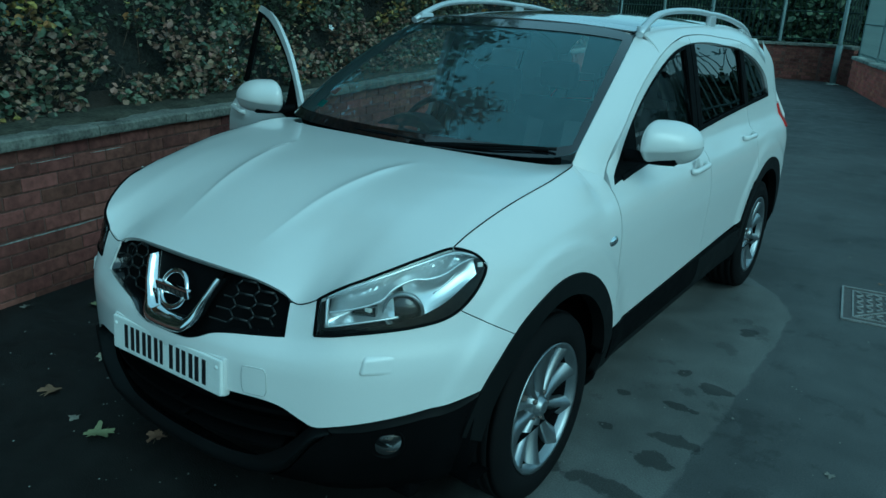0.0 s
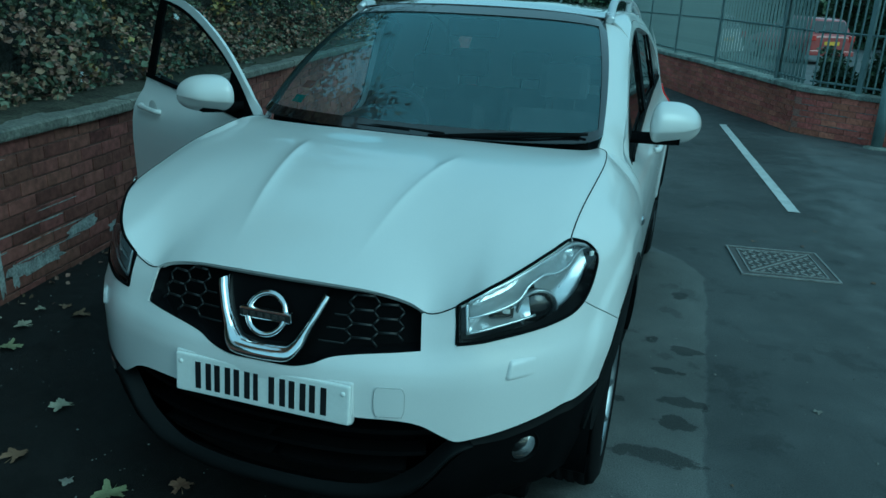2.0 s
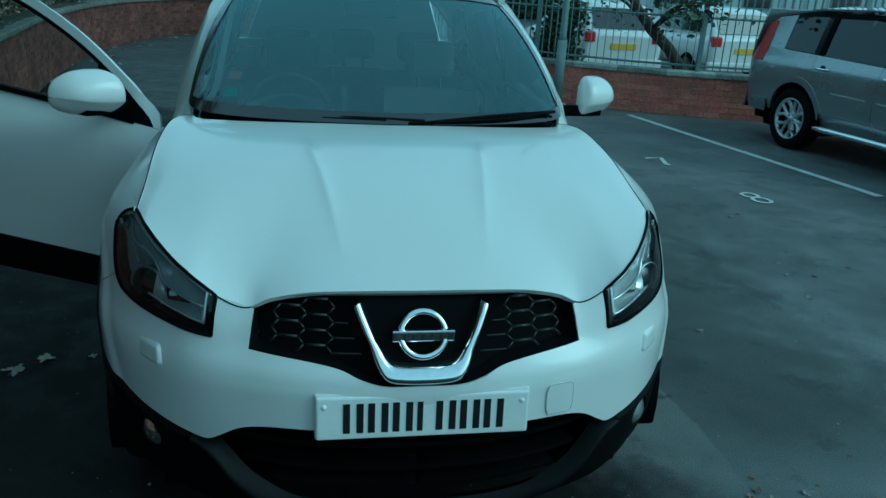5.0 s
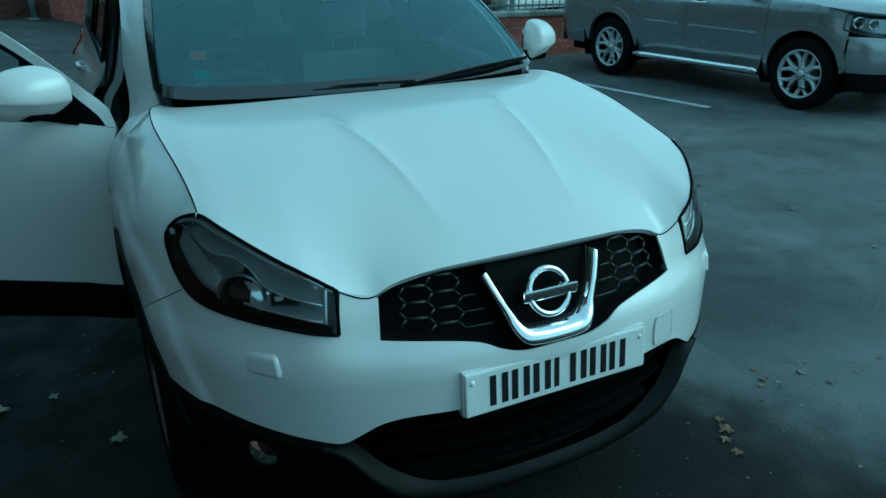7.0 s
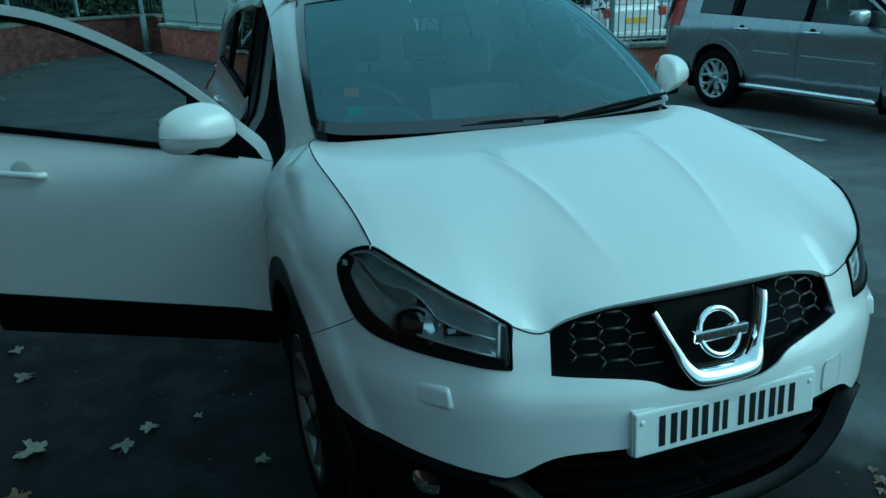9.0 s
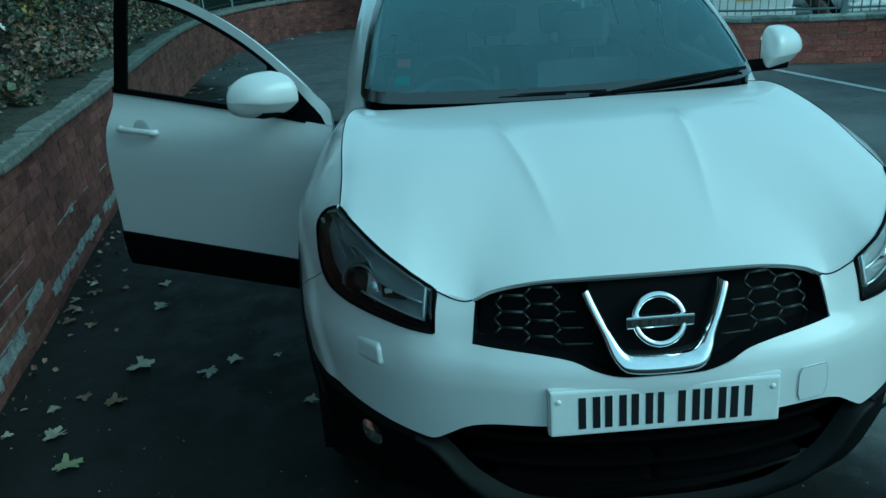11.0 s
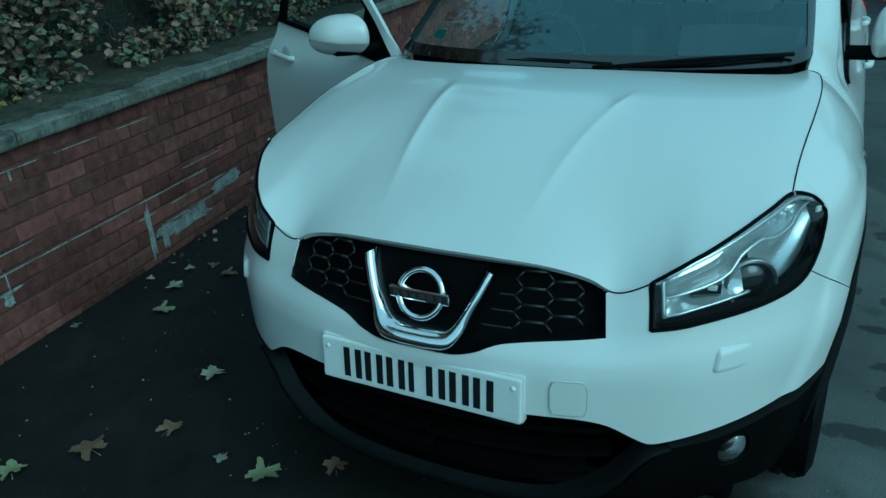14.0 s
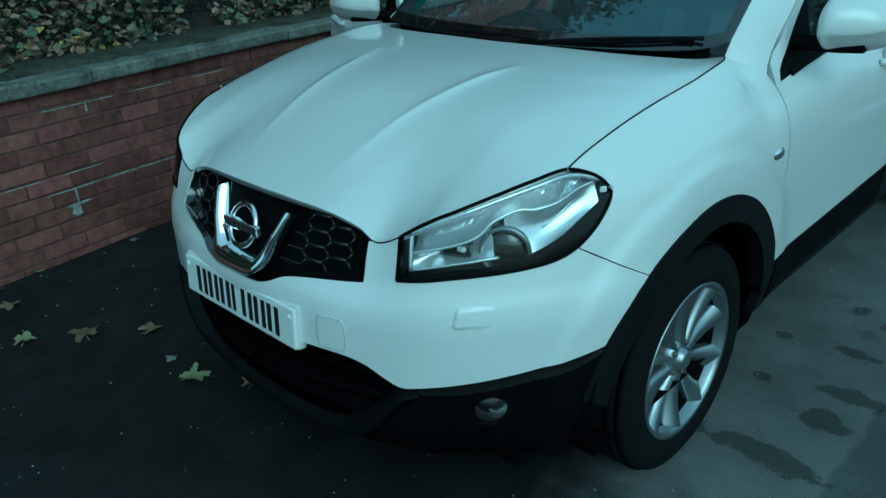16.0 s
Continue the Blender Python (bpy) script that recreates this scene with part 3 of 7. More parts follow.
v_line = [(-0.163, 0.884), (-0.150, 0.855), (-0.118, 0.79), (-0.098, 0.752), (-0.078, 0.733), (-0.04, 0.727), (0, 0.726), (0.04, 0.727), (0.078, 0.733), (0.098, 0.752), (0.118, 0.79), (0.150, 0.855), (0.163, 0.884)]
vl = spline(v_line, 61)
bm = bmesh.new()
tang = np.gradient(vl, axis=0)
tang /= np.linalg.norm(tang, axis=1)[:, None]
rows = []
for (x, z), (tx, tz) in zip(vl, tang):
    nx, nz = -tz, tx
    w = 0.011 + 0.008 * min(1, max(0, (0.80 - z) / 0.07))
    row = []
    for o, lift in ((-1, -0.03), (-0.9, 0.004), (-0.4, 0.011), (0.4, 0.011), (0.9, 0.004), (1, -0.03)):
        xx, zz = x + nx * o * w, z + nz * o * w
        d, _ = K(abs(xx), 0.1, zz)
        p = BODY.at(d, zz, lift + 0.004)
        row.append((math.copysign(p[0], xx) if abs(xx) > 1e-9 else 0, p[1], p[2]))
    rows.append(row)
add_grid(bm, rows, 0)
part("grille_v", bm, M_CHROME, car, "chrome V on the grille")
bm = bmesh.new()
inner_v = [[] for _ in range(21)]
for i, x in enumerate(np.linspace(-0.15, 0.15, 21)):
    zlo = 0.728 + max(0, (abs(x) - 0.08)) * 2.15
    inner_v[i] = [(x, *BODY.at(K(abs(x), 0.1, z)[0], z, -0.022)[1:]) for z in np.linspace(zlo, 0.905, 8)]
add_grid(bm, inner_v, 0)
part("badge_panel", bm, M_BLACK, car)
bc = Vector(BODY.at(0, 0.818, 0.006))
tilt = Matrix.Translation(bc) @ Matrix.Rotation(radians(-24), 4, "X")
bm = bmesh.new()
ring = [tilt @ Vector((0.056 * math.cos(a), 0, 0.056 * math.sin(a))) for a in np.linspace(0, 2 * math.pi, 49)]
add_tube(bm, ring, 0.0085, 8, caps=False)
badge = part("badge", bm, M_CHROME, car, "round chrome badge with a crossbar")
bm = bmesh.new()
upright = Matrix.Translation(bc) @ Matrix.Rotation(radians(4), 4, "X")
add_box(bm, (-0.078, -0.013, -0.0145), (0.078, 0.006, 0.0145), upright, 0.004)
part("badge_bar", bm, M_CHROME, badge)
for k in range(6):
    bm = bmesh.new()
    add_box(bm, (-0.066 + k * 0.0225, -0.0138, -0.006), (-0.066 + k * 0.0225 + 0.013, -0.012, 0.006), upright)
    part("badge_mark", bm, M_IRON, badge)

# number plate: seven characters as plain bars
pl = Matrix.Translation((0.004, 0.013, 0.6225)) @ Matrix.Rotation(radians(-4), 4, "X")
bm = bmesh.new()
add_box(bm, (-0.266, -0.004, -0.056), (0.266, 0.012, 0.056), pl, 0.005)
plate = part("number_plate", bm, M_PLATE, car, "white front number plate")
bm = bmesh.new()
add_box(bm, (-0.270, 0.004, -0.058), (0.270, 0.030, 0.062), pl, 0.006)
part("plate_holder", bm, M_PAINT, car)
x = -0.201
for w, gap in ((0.050, 0.011), (0.050, 0.011), (0.050, 0.011), (0.014, 0.033), (0.050, 0.011), (0.050, 0.011), (0.050, 0)):
    bm = bmesh.new()
    add_box(bm, (x, -0.0055, -0.0395), (x + min(w, 0.017), -0.0035, 0.0395), pl)
    if w > 0.02:
        add_box(bm, (x + w - 0.017, -0.0055, -0.0395), (x + w, -0.0035, 0.0395), pl)
    part("character_bar", bm, M_INK, plate)
    x += w + gap
for sx in (-0.2475, 0.2475):
    bm = bmesh.new()
    add_lathe(bm, [(0.0, 0.004), (0.005, 0.003), (0.0075, 0.0)], pl @ Matrix.Translation((sx, -0.004, 0.032)) @ Matrix.Rotation(radians(-90), 4, "Z"), 14)
    part("screw_cap", bm, M_PLATE, plate)

# tow-eye cover and lamp washers: shallow lids with a seam round them


def lid(name, x0, x1, z0, z1, s, lift):
    bm = bmesh.new()
    d0, d1 = K(x0, 0.1, z0)[0], K(x1, 0.1, z0)[0]
    n = 14
    rows = []
    for i in range(n):
        u = i / (n - 1)
        r = 0.22 * (z1 - z0)
        e = r * (1 - math.sqrt(max(0, 1 - (max(0, abs(2 * u - 1) - 0.72) / 0.28) ** 2)))
        rows.append([BODY.at(d0 + (d1 - d0) * u, z, lift) for z in np.linspace(z0 + e, z1 - e, 5)])
    add_grid(bm, rows if s > 0 else flip_x(rows), lift + 0.004)
    cover = part(name, bm, M_PAINT, car)
    ring = [r[0] for r in rows] + [p for p in rows[-1][1:]] + [r[-1] for r in rows[::-1][1:]] + [p for p in rows[0][::-1][1:]]
    bm = bmesh.new()
    add_tube(bm, [(s * p[0], p[1], p[2]) for p in ring], 0.0004, 5, caps=False)
    part("shut_line", bm, M_TRIM, cover, "thin dark shut line")
    return cover


def washer(s):
    """A skewed tab, proud at its inner end and running out flush."""
    bm = bmesh.new()
    d0, d1, z0, z1 = K(0.676, 0.1, 0.686)[0], K(0.774, 0.1, 0.686)[0], 0.686, 0.744
    d0, d1 = d0 + 0.36 * (d1 - d0), d0 + 1.84 * (d1 - d0)
    rows = []
    for u in np.linspace(0, 1, 16):
        e = 0.016 * (1 - math.sqrt(max(0, 1 - (max(0, 0.16 - u) / 0.16) ** 2)))
        row = []
        for w in np.linspace(0, 1, 9):
            z = z0 + (z1 - e * 1.0 - z0 - e * 0.5) * w + e * 0.5
            edge = min(1.0, u / 0.05, w / 0.10, (1 - w) / 0.10)
            row.append(BODY.at(d0 + (d1 - d0) * u + 0.010 * (w - 0.2) * (1 - u), z, -0.002 + edge * (0.0015 + 0.010 * (1 - u))))
        rows.append(row)
    add_grid(bm, rows if s > 0 else flip_x(rows), 0)
    return part("lamp_washer", bm, M_PAINT, car, "raised white lamp washer lid")


lid("tow_cover", 0.312, 0.392, 0.592, 0.677, 1, 0.0035)
for s in (1, -1):
    washer(s)

# headlamps
lamp_lo, lamp_hi = BODY.line(LAMP_LOW, 48), BODY.line(LAMP_UP, 48)
for s in (1, -1):
    side = (lambda p: p) if s > 0 else flip_x
    bm = bmesh.new()
    # dark tray behind the lens
    tray = BODY.sheet(lamp_lo, lamp_hi, 12, -0.075)
    add_grid(bm, side(tray), 0)
    rim_lo, rim_hi = BODY.curve(lamp_lo, -0.002), BODY.curve(lamp_hi, -0.002)
    back_lo, back_hi = BODY.curve(lamp_lo, -0.075), BODY.curve(lamp_hi, -0.075)
    add_grid(bm, side(ruled(rim_lo, back_lo, 4)), 0)
    add_grid(bm, side(ruled(rim_hi, back_hi, 4)), 0)
    add_grid(bm, side(ruled([rim_lo[0], rim_hi[0]], [back_lo[0], back_hi[0]], 3)), 0)
    lamp = part("headlamp", bm, M_TRAY, car, "clear headlamp with a projector lens")
    # black seal round the edge
    bm = bmesh.new()
    ring = np.vstack([lamp_lo, lamp_hi[::-1]])
    mid = ring.mean(0)
    add_tube(bm, [(s * p[0], p[1], p[2]) for p in BODY.curve(ring, 0.0)] + [(s * BODY.at(*ring[0])[0], *BODY.at(*ring[0])[1:])], 0.0045, 6)
    part("seal", bm, M_BLACK, lamp)
    def inside(u, v, off):
        """A place in the lamp: u outwards, v upwards, off from the cover."""
        i = u * 47
        l = np.array([np.interp(i, range(48), lamp_lo[:, c]) for c in (0, 1)])
        h = np.array([np.interp(i, range(48), lamp_hi[:, c]) for c in (0, 1)])
        return BODY.at(*(l + (h - l) * v), off)

    guide = spline([(0.06, 0.50), (0.22, 0.46), (0.33, 0.50), (0.42, 0.66), (0.52, 0.70), (0.60, 0.64), (0.72, 0.62), (0.86, 0.70), (0.93, 0.80)], 50)
    flipped = lambda p: (s * p[0], p[1], p[2])
    bm = bmesh.new()
    add_tube(bm, [flipped(inside(u, v, -0.020)) for u, v in guide], 0.0042, 6)
    add_tube(bm, [flipped(inside(u, 0.925 - 0.02 * u, -0.007)) for u in np.linspace(0.05, 0.93, 40)], 0.0058, 6)
    add_tube(bm, [flipped(inside(0.055, v, -0.014)) for v in np.linspace(0.16, 0.93, 8)], 0.0055, 6)
    add_tube(bm, [flipped(inside(u, 0.17, -0.018)) for u in np.linspace(0.055, 0.42, 20)], 0.0040, 6)
    part("trim", bm, M_REFLECT, lamp, "bright edging inside the lamp")
    bm = bmesh.new()
    rows = []
    for k, (u, v0) in enumerate(guide):
        rows.append([inside(u, v0 + (0.92 - 0.05 * u - v0) * w, -0.024 - 0.030 * math.sin(w * math.pi) + (0.0010 + 0.0050 * math.exp(-(((u - 0.72) / 0.12) ** 2))) * ((math.sin(k * 12.9 + j * 78.2) * 437.5) % 1.0)) for j, w in enumerate(np.linspace(0, 1, 9))])
    add_grid(bm, side(rows), 0.003)
    for face in bm.faces:
        face.smooth = False
    part("upper_reflector", bm, M_REFLECT, lamp, "ribbed bright reflector")
    bm = bmesh.new()
    rows = [[inside(u, 0.17 + (np.interp(u, guide[:, 0], guide[:, 1]) - 0.19) * w, -0.024 - 0.045 * math.sin((u - 0.06) / 0.34 * math.pi) * math.sin(w * math.pi)) for w in np.linspace(0, 1, 10)] for u in np.linspace(0.06, 0.40, 20)]
    add_grid(bm, side(rows), 0.003)
    part("inner_reflector", bm, M_REFLECT, lamp)
    bm = bmesh.new()
    add_box(bm, (-0.034, -0.012, -0.017), (0.034, 0.012, 0.017), Matrix.Translation(flipped(inside(0.25, 0.34, -0.045))) @ Matrix.Rotation(radians(s * 25), 4, "Z"), 0.005)
    part("bulb_shade", bm, M_GLOSS, lamp)
    bm = bmesh.new()
    add_box(bm, (-0.010, -0.006, -0.006), (0.010, 0.006, 0.006), Matrix.Translation(flipped(inside(0.27, 0.36, -0.030))), 0.003)
    part("bulb", bm, M_PLATE, lamp, "pale bulb")
    rows = [[inside(u, v0 + (v1 - v0) * w, -0.030 - 0.026 * math.sin(w * math.pi) * math.sin((u - 0.44) / 0.52 * math.pi)) for w in np.linspace(0, 1, 10)] for u in np.linspace(0.46, 0.94, 26) for v0, v1 in [(0.10, np.interp(u, guide[:, 0], guide[:, 1]) - 0.02)]]
    bm = bmesh.new()
    add_grid(bm, side(rows), 0.003)
    part("outer_reflector", bm, M_REFLECT, lamp, "smooth bright outer bowl of the lamp")
    bm = bmesh.new()
    add_tube(bm, [flipped(inside(u, np.interp(u, (0.60, 0.80), (0.36, 0.52)), -0.030)) for u in np.linspace(0.62, 0.80, 10)], 0.0020, 5)
    part("outer_trim", bm, M_REFLECT, lamp)
    bm = bmesh.new()
    add_box(bm, (-0.008, -0.003, -0.007), (0.008, 0.003, 0.007), Matrix.Translation(flipped(inside(0.945, 0.62, -0.006))) @ Matrix.Rotation(radians(s * 60), 4, "Z"), 0.002)
    part("marker", bm, M_PLATE, lamp, "small white marker")
    # black masking round the cover
    bm = bmesh.new()
    add_grid(bm, side([[inside(u, v, -0.003) for v in np.linspace(0, 1, 12)] for u in (0, 0.010, 0.020)]), 0)
    add_grid(bm, side([[inside(u, v, -0.003) for v in np.linspace(0, np.interp(u, (0, 0.40, 0.55, 0.75, 0.90, 1), (0.12, 0.11, 0.17, 0.30, 0.36, 0.36)), 5)] for u in np.linspace(0.028, 0.995, 44)]), 0)
    part("mask", bm, M_BLACK, lamp, "black border of the lamp")
    bm = bmesh.new()
    c = inside(0.82, 0.84, -0.030)
    add_lathe(bm, [(0.0, 0.014), (0.014, 0.010), (0.021, 0.0)], Matrix.Translation(flipped(c)) @ Matrix.Rotation(radians(s * 40), 4, "Z") @ Matrix.Rotation(radians(-90), 4, "Z"), 20)
    part("turn_bulb", bm, M_LENS, lamp)
    c = Vector((0.682, 0.322, 0.850))
    m = Matrix.Translation((s * c.x, c.y, c.z)) @ Matrix.Rotation(radians(s * 32), 4, "Z") @ Matrix.Rotation(radians(-90), 4, "Z")
    bm = bmesh.new()
    add_lathe(bm, [(0.040, -0.03), (0.054, -0.01), (0.060, 0.010), (0.057, 0.018), (0.052, 0.014), (0.049, 0.0)], m, 40)
    part("projector_ring", bm, M_ALLOY, lamp)
    # an arc modelled in chrome as the ring's glint, then a thin full bezel
    bm = bmesh.new()
    add_tube(bm, [m @ Vector((0.014, 0.057 * math.sin(a), 0.057 * math.cos(a))) for a in np.linspace(1.9, 4.6, 24)], 0.0032, 6)
    add_tube(bm, [m @ Vector((0.012, 0.051 * math.sin(a), 0.051 * math.cos(a))) for a in np.linspace(0, 2 * math.pi, 40)], 0.0012, 5, caps=False)
    part("projector_bezel", bm, M_CHROME, lamp, "bright crescent added as the ring's glint, with a thin bezel")
    bm = bmesh.new()
    add_lathe(bm, [(0.0, 0.018), (0.018, 0.017), (0.034, 0.012), (0.044, 0.004), (0.050, -0.006)], m, 32)
    part("projector_lens", bm, M_GLOSS, lamp, "dark glass projector lens")
    bm = bmesh.new()
    add_grid(bm, side(BODY.sheet(lamp_lo, lamp_hi, 14, 0.0)), 0)
    part("lens", bm, M_LENS, lamp, "clear lamp cover").visible_shadow = False

# windscreen, with a black border
WS_LOW = [(0, 1.10, 1.138), (0.2, 1.108, 1.139), (0.42, 1.132, 1.142), (0.58, 1.168, 1.146), (0.66, 1.202, 1.151), (0.700, 1.245, 1.159), (0.712, 1.292, 1.169)]
WS_UP = [(0, 1.905, 1.552), (0.2, 1.912, 1.550), (0.40, 1.935, 1.542), (0.52, 1.960, 1.530), (0.575, 1.98, 1.519), (0.592, 1.99, 1.512)]


def screen(u, v):
    p = ws_l[u] * (1 - v) + ws_u[u] * v
    p = p + np.array([0, -0.028, 0.045]) * 4 * v * (1 - v) * 0.55
    p[0] += 0.018 * 4 * v * (1 - v) * (u / 30)
    return p


ws_l, ws_u = spline(WS_LOW, 31), spline(WS_UP, 31)
rows = [[screen(i, v) for v in np.linspace(0, 1, 21)] for i in range(31)]
glass = [[(-p[0], p[1], p[2]) for p in r] for r in rows[::-1]][:-1] + rows
bm = bmesh.new()
add_grid(bm, glass, 0)
windscreen = part("windscreen", bm, M_GLASS, car, "laminated windscreen reflecting the sky")
bm = bmesh.new()
G = np.array(glass, float)
band = []
for i in range(61):
    band.append([G[i, 0] * (1 - k) + G[i, 1] * k + (0, -0.002, 0.003) for k in (0, 0.6, 1.2)])
add_grid(bm, band, 0)
for e in (0, 1):
    add_grid(bm, [[G[i, j] + (0, -0.002, 0.003) for j in range(21)] for i in ((0, 1, 2) if e == 0 else (58, 59, 60))], 0)
add_grid(bm, [[G[i, j] + (0, -0.002, 0.003) for j in (18, 19, 20)] for i in range(61)], 0)
part("screen_border", bm, M_GLOSS, windscreen, "black printed border")
bm = bmesh.new()
add_tube(bm, [(x, 1.135 + 0.11 * abs(x / 0.6) ** 2, 1.128) for x in np.linspace(-0.66, 0.66, 24)], 0.022, 8)
part("scuttle", bm, M_BLACK, car, "black scuttle panel at the foot of the windscreen")
for foot, elbow, end, b0, b1 in (((0.08, 1.104, 1.142), (0.42, 1.140, 1.160), (0.640, 1.205, 1.176), (0.16, 1.108, 1.149), (0.665, 1.216, 1.179)), ((-0.56, 1.185, 1.142), (-0.25, 1.13, 1.150), (0.0, 1.115, 1.152), (-0.36, 1.145, 1.150), (0.14, 1.116, 1.152))):
    bm = bmesh.new()
    add_tube(bm, spline([foot, elbow, end], 20), [0.007] * 9 + [0.005] * 11, 6)
    wiper = part("wiper", bm, M_BLACK, car, "black wiper arm and blade")
    bm = bmesh.new()
    add_tube(bm, spline([b0, ((b0[0] + b1[0]) / 2, (b0[1] + b1[1]) / 2 - 0.003, (b0[2] + b1[2]) / 2 + 0.004), b1], 14), 0.0055, 6)
    part("blade", bm, M_RUBBER, wiper)

# window line, door frames, pillars and roof
GLASS_UP = [(1.398, 1.058), (1.46, 1.112), (1.60, 1.216), (1.80, 1.326), (2.05, 1.421), (2.30, 1.475), (2.60, 1.500), (3.0, 1.497), (3.40, 1.458), (3.70, 1.382), (3.86, 1.29), (3.90, 1.20)]
FRAME_UP = [(1.362, 1.046), (1.385, 1.092), (1.44, 1.140), (1.55, 1.216), (1.75, 1.335), (2.0, 1.438), (2.28, 1.503), (2.60, 1.530), (3.0, 1.530), (3.42, 1.495), (3.75, 1.42), (3.95, 1.31), (4.02, 1.19)]
BELT = [(1.36, 1.045), (1.48, 1.055), (2.0, 1.098), (2.44, 1.128), (3.0, 1.155), (3.5, 1.170), (3.90, 1.188), (4.05, 1.19)]
gu, fu = spline(GLASS_UP, 120), spline(FRAME_UP, 120)


def zc(line, y):
    return float(np.interp(y, line[:, 0], line[:, 1]))


bl = spline(BELT, 80)
DOOR_F, DOOR_M, DOOR_R = 1.362, 2.44, 3.36


def door_panel(y0, y1, rear=False):
    ys = np.linspace(y0, y1, 26)
    low = []
    for y in ys:
        z = 0.490 + 0.024 * (y - 1.36)
        if rear and abs(y - REAR_Y) < 0.50 and y > 2.9:
            z = max(z, 0.362 + math.sqrt(max(0, 0.50**2 - (y - REAR_Y) ** 2)))
        low.append((y, z))
    up = [(y, zc(bl, y)) for y in ys]
    return BODY.sheet(flank(low), flank(up), 22)


def frame_band(y0, y1, n=26):
    ys = np.linspace(y0, y1, n)
    return [[BODY.at(*flank([(y, a + (b - a) * v)])[0], 0.004) for v in np.linspace(0, 1, 5)] for y in ys for a, b in [(max(zc(gu, y), zc(bl, y)) if y > 1.398 else zc(bl, y), max(zc(fu, y), zc(bl, y) + 0.002))]]


def pane(y0, y1, n=22):
    ys = np.linspace(y0, y1, n)
    return [[BODY.at(*flank([(y, a + (b - a) * v)])[0], -0.012) for v in np.linspace(0, 1, 8)] for y in ys for a, b in [(zc(bl, y) - 0.01, max(zc(gu, y) + 0.01, zc(bl, y)))]]


def strip(line, w0, w1, off, n=40):
    """A narrow band along a line of lengths and heights, from w0 to w1 above it."""
    return [[BODY.at(*flank([(y, z + w)])[0], off) for w in (w0, w1)] for y, z in spline(line, n)]


def moved(pts, m):
    return [[tuple(m @ Vector(p)) for p in row] for row in pts]


HINGE = Vector((-0.868, 1.372, 0))
OPEN = Matrix.Translation(HINGE) @ Matrix.Rotation(radians(65), 4, "Z") @ Matrix.Rotation(radians(2.0), 4, "X") @ Matrix.Translation(-HINGE)
SHUT = Matrix.Identity(4)


def front_door(s, m, label):
    """A front door with frame, pane, handle and mirror; m swings it on its hinge."""
    fix = lambda pts: moved(pts if s > 0 else flip_x(pts), m)
    put = m @ Matrix.Diagonal((s, 1, 1, 1))
    centre = m @ Vector((s * 0.4, 1.9, 0.7))
    bm = bmesh.new()
    add_grid(bm, fix(door_panel(DOOR_F, DOOR_M)), 0.02, centre)
    add_grid(bm, fix(frame_band(1.364, DOOR_M, 40)), 0.02, centre)
    door = part("front_door", bm, M_PAINT, car, label)
    bm = bmesh.new()
    add_grid(bm, fix(BODY.sheet(flank([(y, 0.350) for y in np.linspace(DOOR_F + 0.01, DOOR_M, 16)]), flank([(y, 0.488 + 0.024 * (y - 1.36)) for y in np.linspace(DOOR_F, DOOR_M, 16)]), 6, 0.008)), 0.03, centre)
    part("lower_cladding", bm, M_BLACK, door, "black plastic lower cladding")
    bm = bmesh.new()
    inner = [[Vector(p) + Vector((-0.075, 0, 0)) for p in row] for row in door_panel(DOOR_F + 0.02, DOOR_M - 0.01)]
    add_grid(bm, fix(inner), 0.0)
    for y in (DOOR_F + 0.02, DOOR_M - 0.01):
        edge = [Vector(BODY.at(*flank([(y, z)])[0], -0.015)) for z in np.linspace(0.40, zc(bl, y), 10)]
        add_grid(bm, fix([[p, p + Vector((-0.065, 0, 0))] for p in edge]), 0)
    part("door_card", bm, M_CABIN, door, "dark inner door panel")
    bm = bmesh.new()
    add_grid(bm, fix(pane(1.46, DOOR_M - 0.03)), 0)
    part("pane", bm, M_DARKGLASS, door, "side window pane")
    bm = bmesh.new()
    add_grid(bm, fix(strip([p for p in BELT if 1.47 < p[0] < 2.43] + [(2.44, 1.128)], -0.004, 0.016, 0.007)), 0.012, centre)
    gu_in = [(y, zc(gu, y)) for y in np.linspace(1.41, DOOR_M - 0.005, 20)]
    add_grid(bm, fix(strip(gu_in, -0.016, 0.003, 0.002)), 0.014, centre)
    ys = np.linspace(DOOR_M - 0.075, DOOR_M - 0.004, 4)
    add_grid(bm, fix([[BODY.at(*flank([(y, a + (b - a) * v)])[0], 0.003) for v in np.linspace(0, 1, 10)] for y in ys for a, b in [(zc(bl, y), zc(gu, y) - 0.004)]]), 0.012, centre)
    # black corner behind the mirror
    ys = np.linspace(1.400, 1.66, 8)
    add_grid(bm, fix([[BODY.at(*flank([(y, a + (b - a) * v)])[0], 0.002) for v in np.linspace(0, 1, 5)] for y in ys for a, b in [(zc(bl, y), zc(gu, y) + 0.002)]]), 0.012, centre)
    part("window_seal", bm, M_BLACK, door, "black window seals and pillar trim")
    # handle over a flat disc, the scooped cup's shade put into its darker paint
    hx, hy, hz = BODY.at(*flank([(2.255, 0.985)])[0])
    bm = bmesh.new()
    path = [put @ Vector((hx + o, hy + dy, hz + dz)) for dy, dz, o in ((-0.105, -0.004, 0.004), (-0.095, -0.003, 0.022), (-0.04, 0, 0.030), (0.04, 0.002, 0.030), (0.085, 0.003, 0.026), (0.098, 0.003, 0.004))]
    add_tube(bm, spline(path, 24), 0.0135, 8)
    part("handle", bm, M_PAINT, door, "white pull handle")
    bm = bmesh.new()
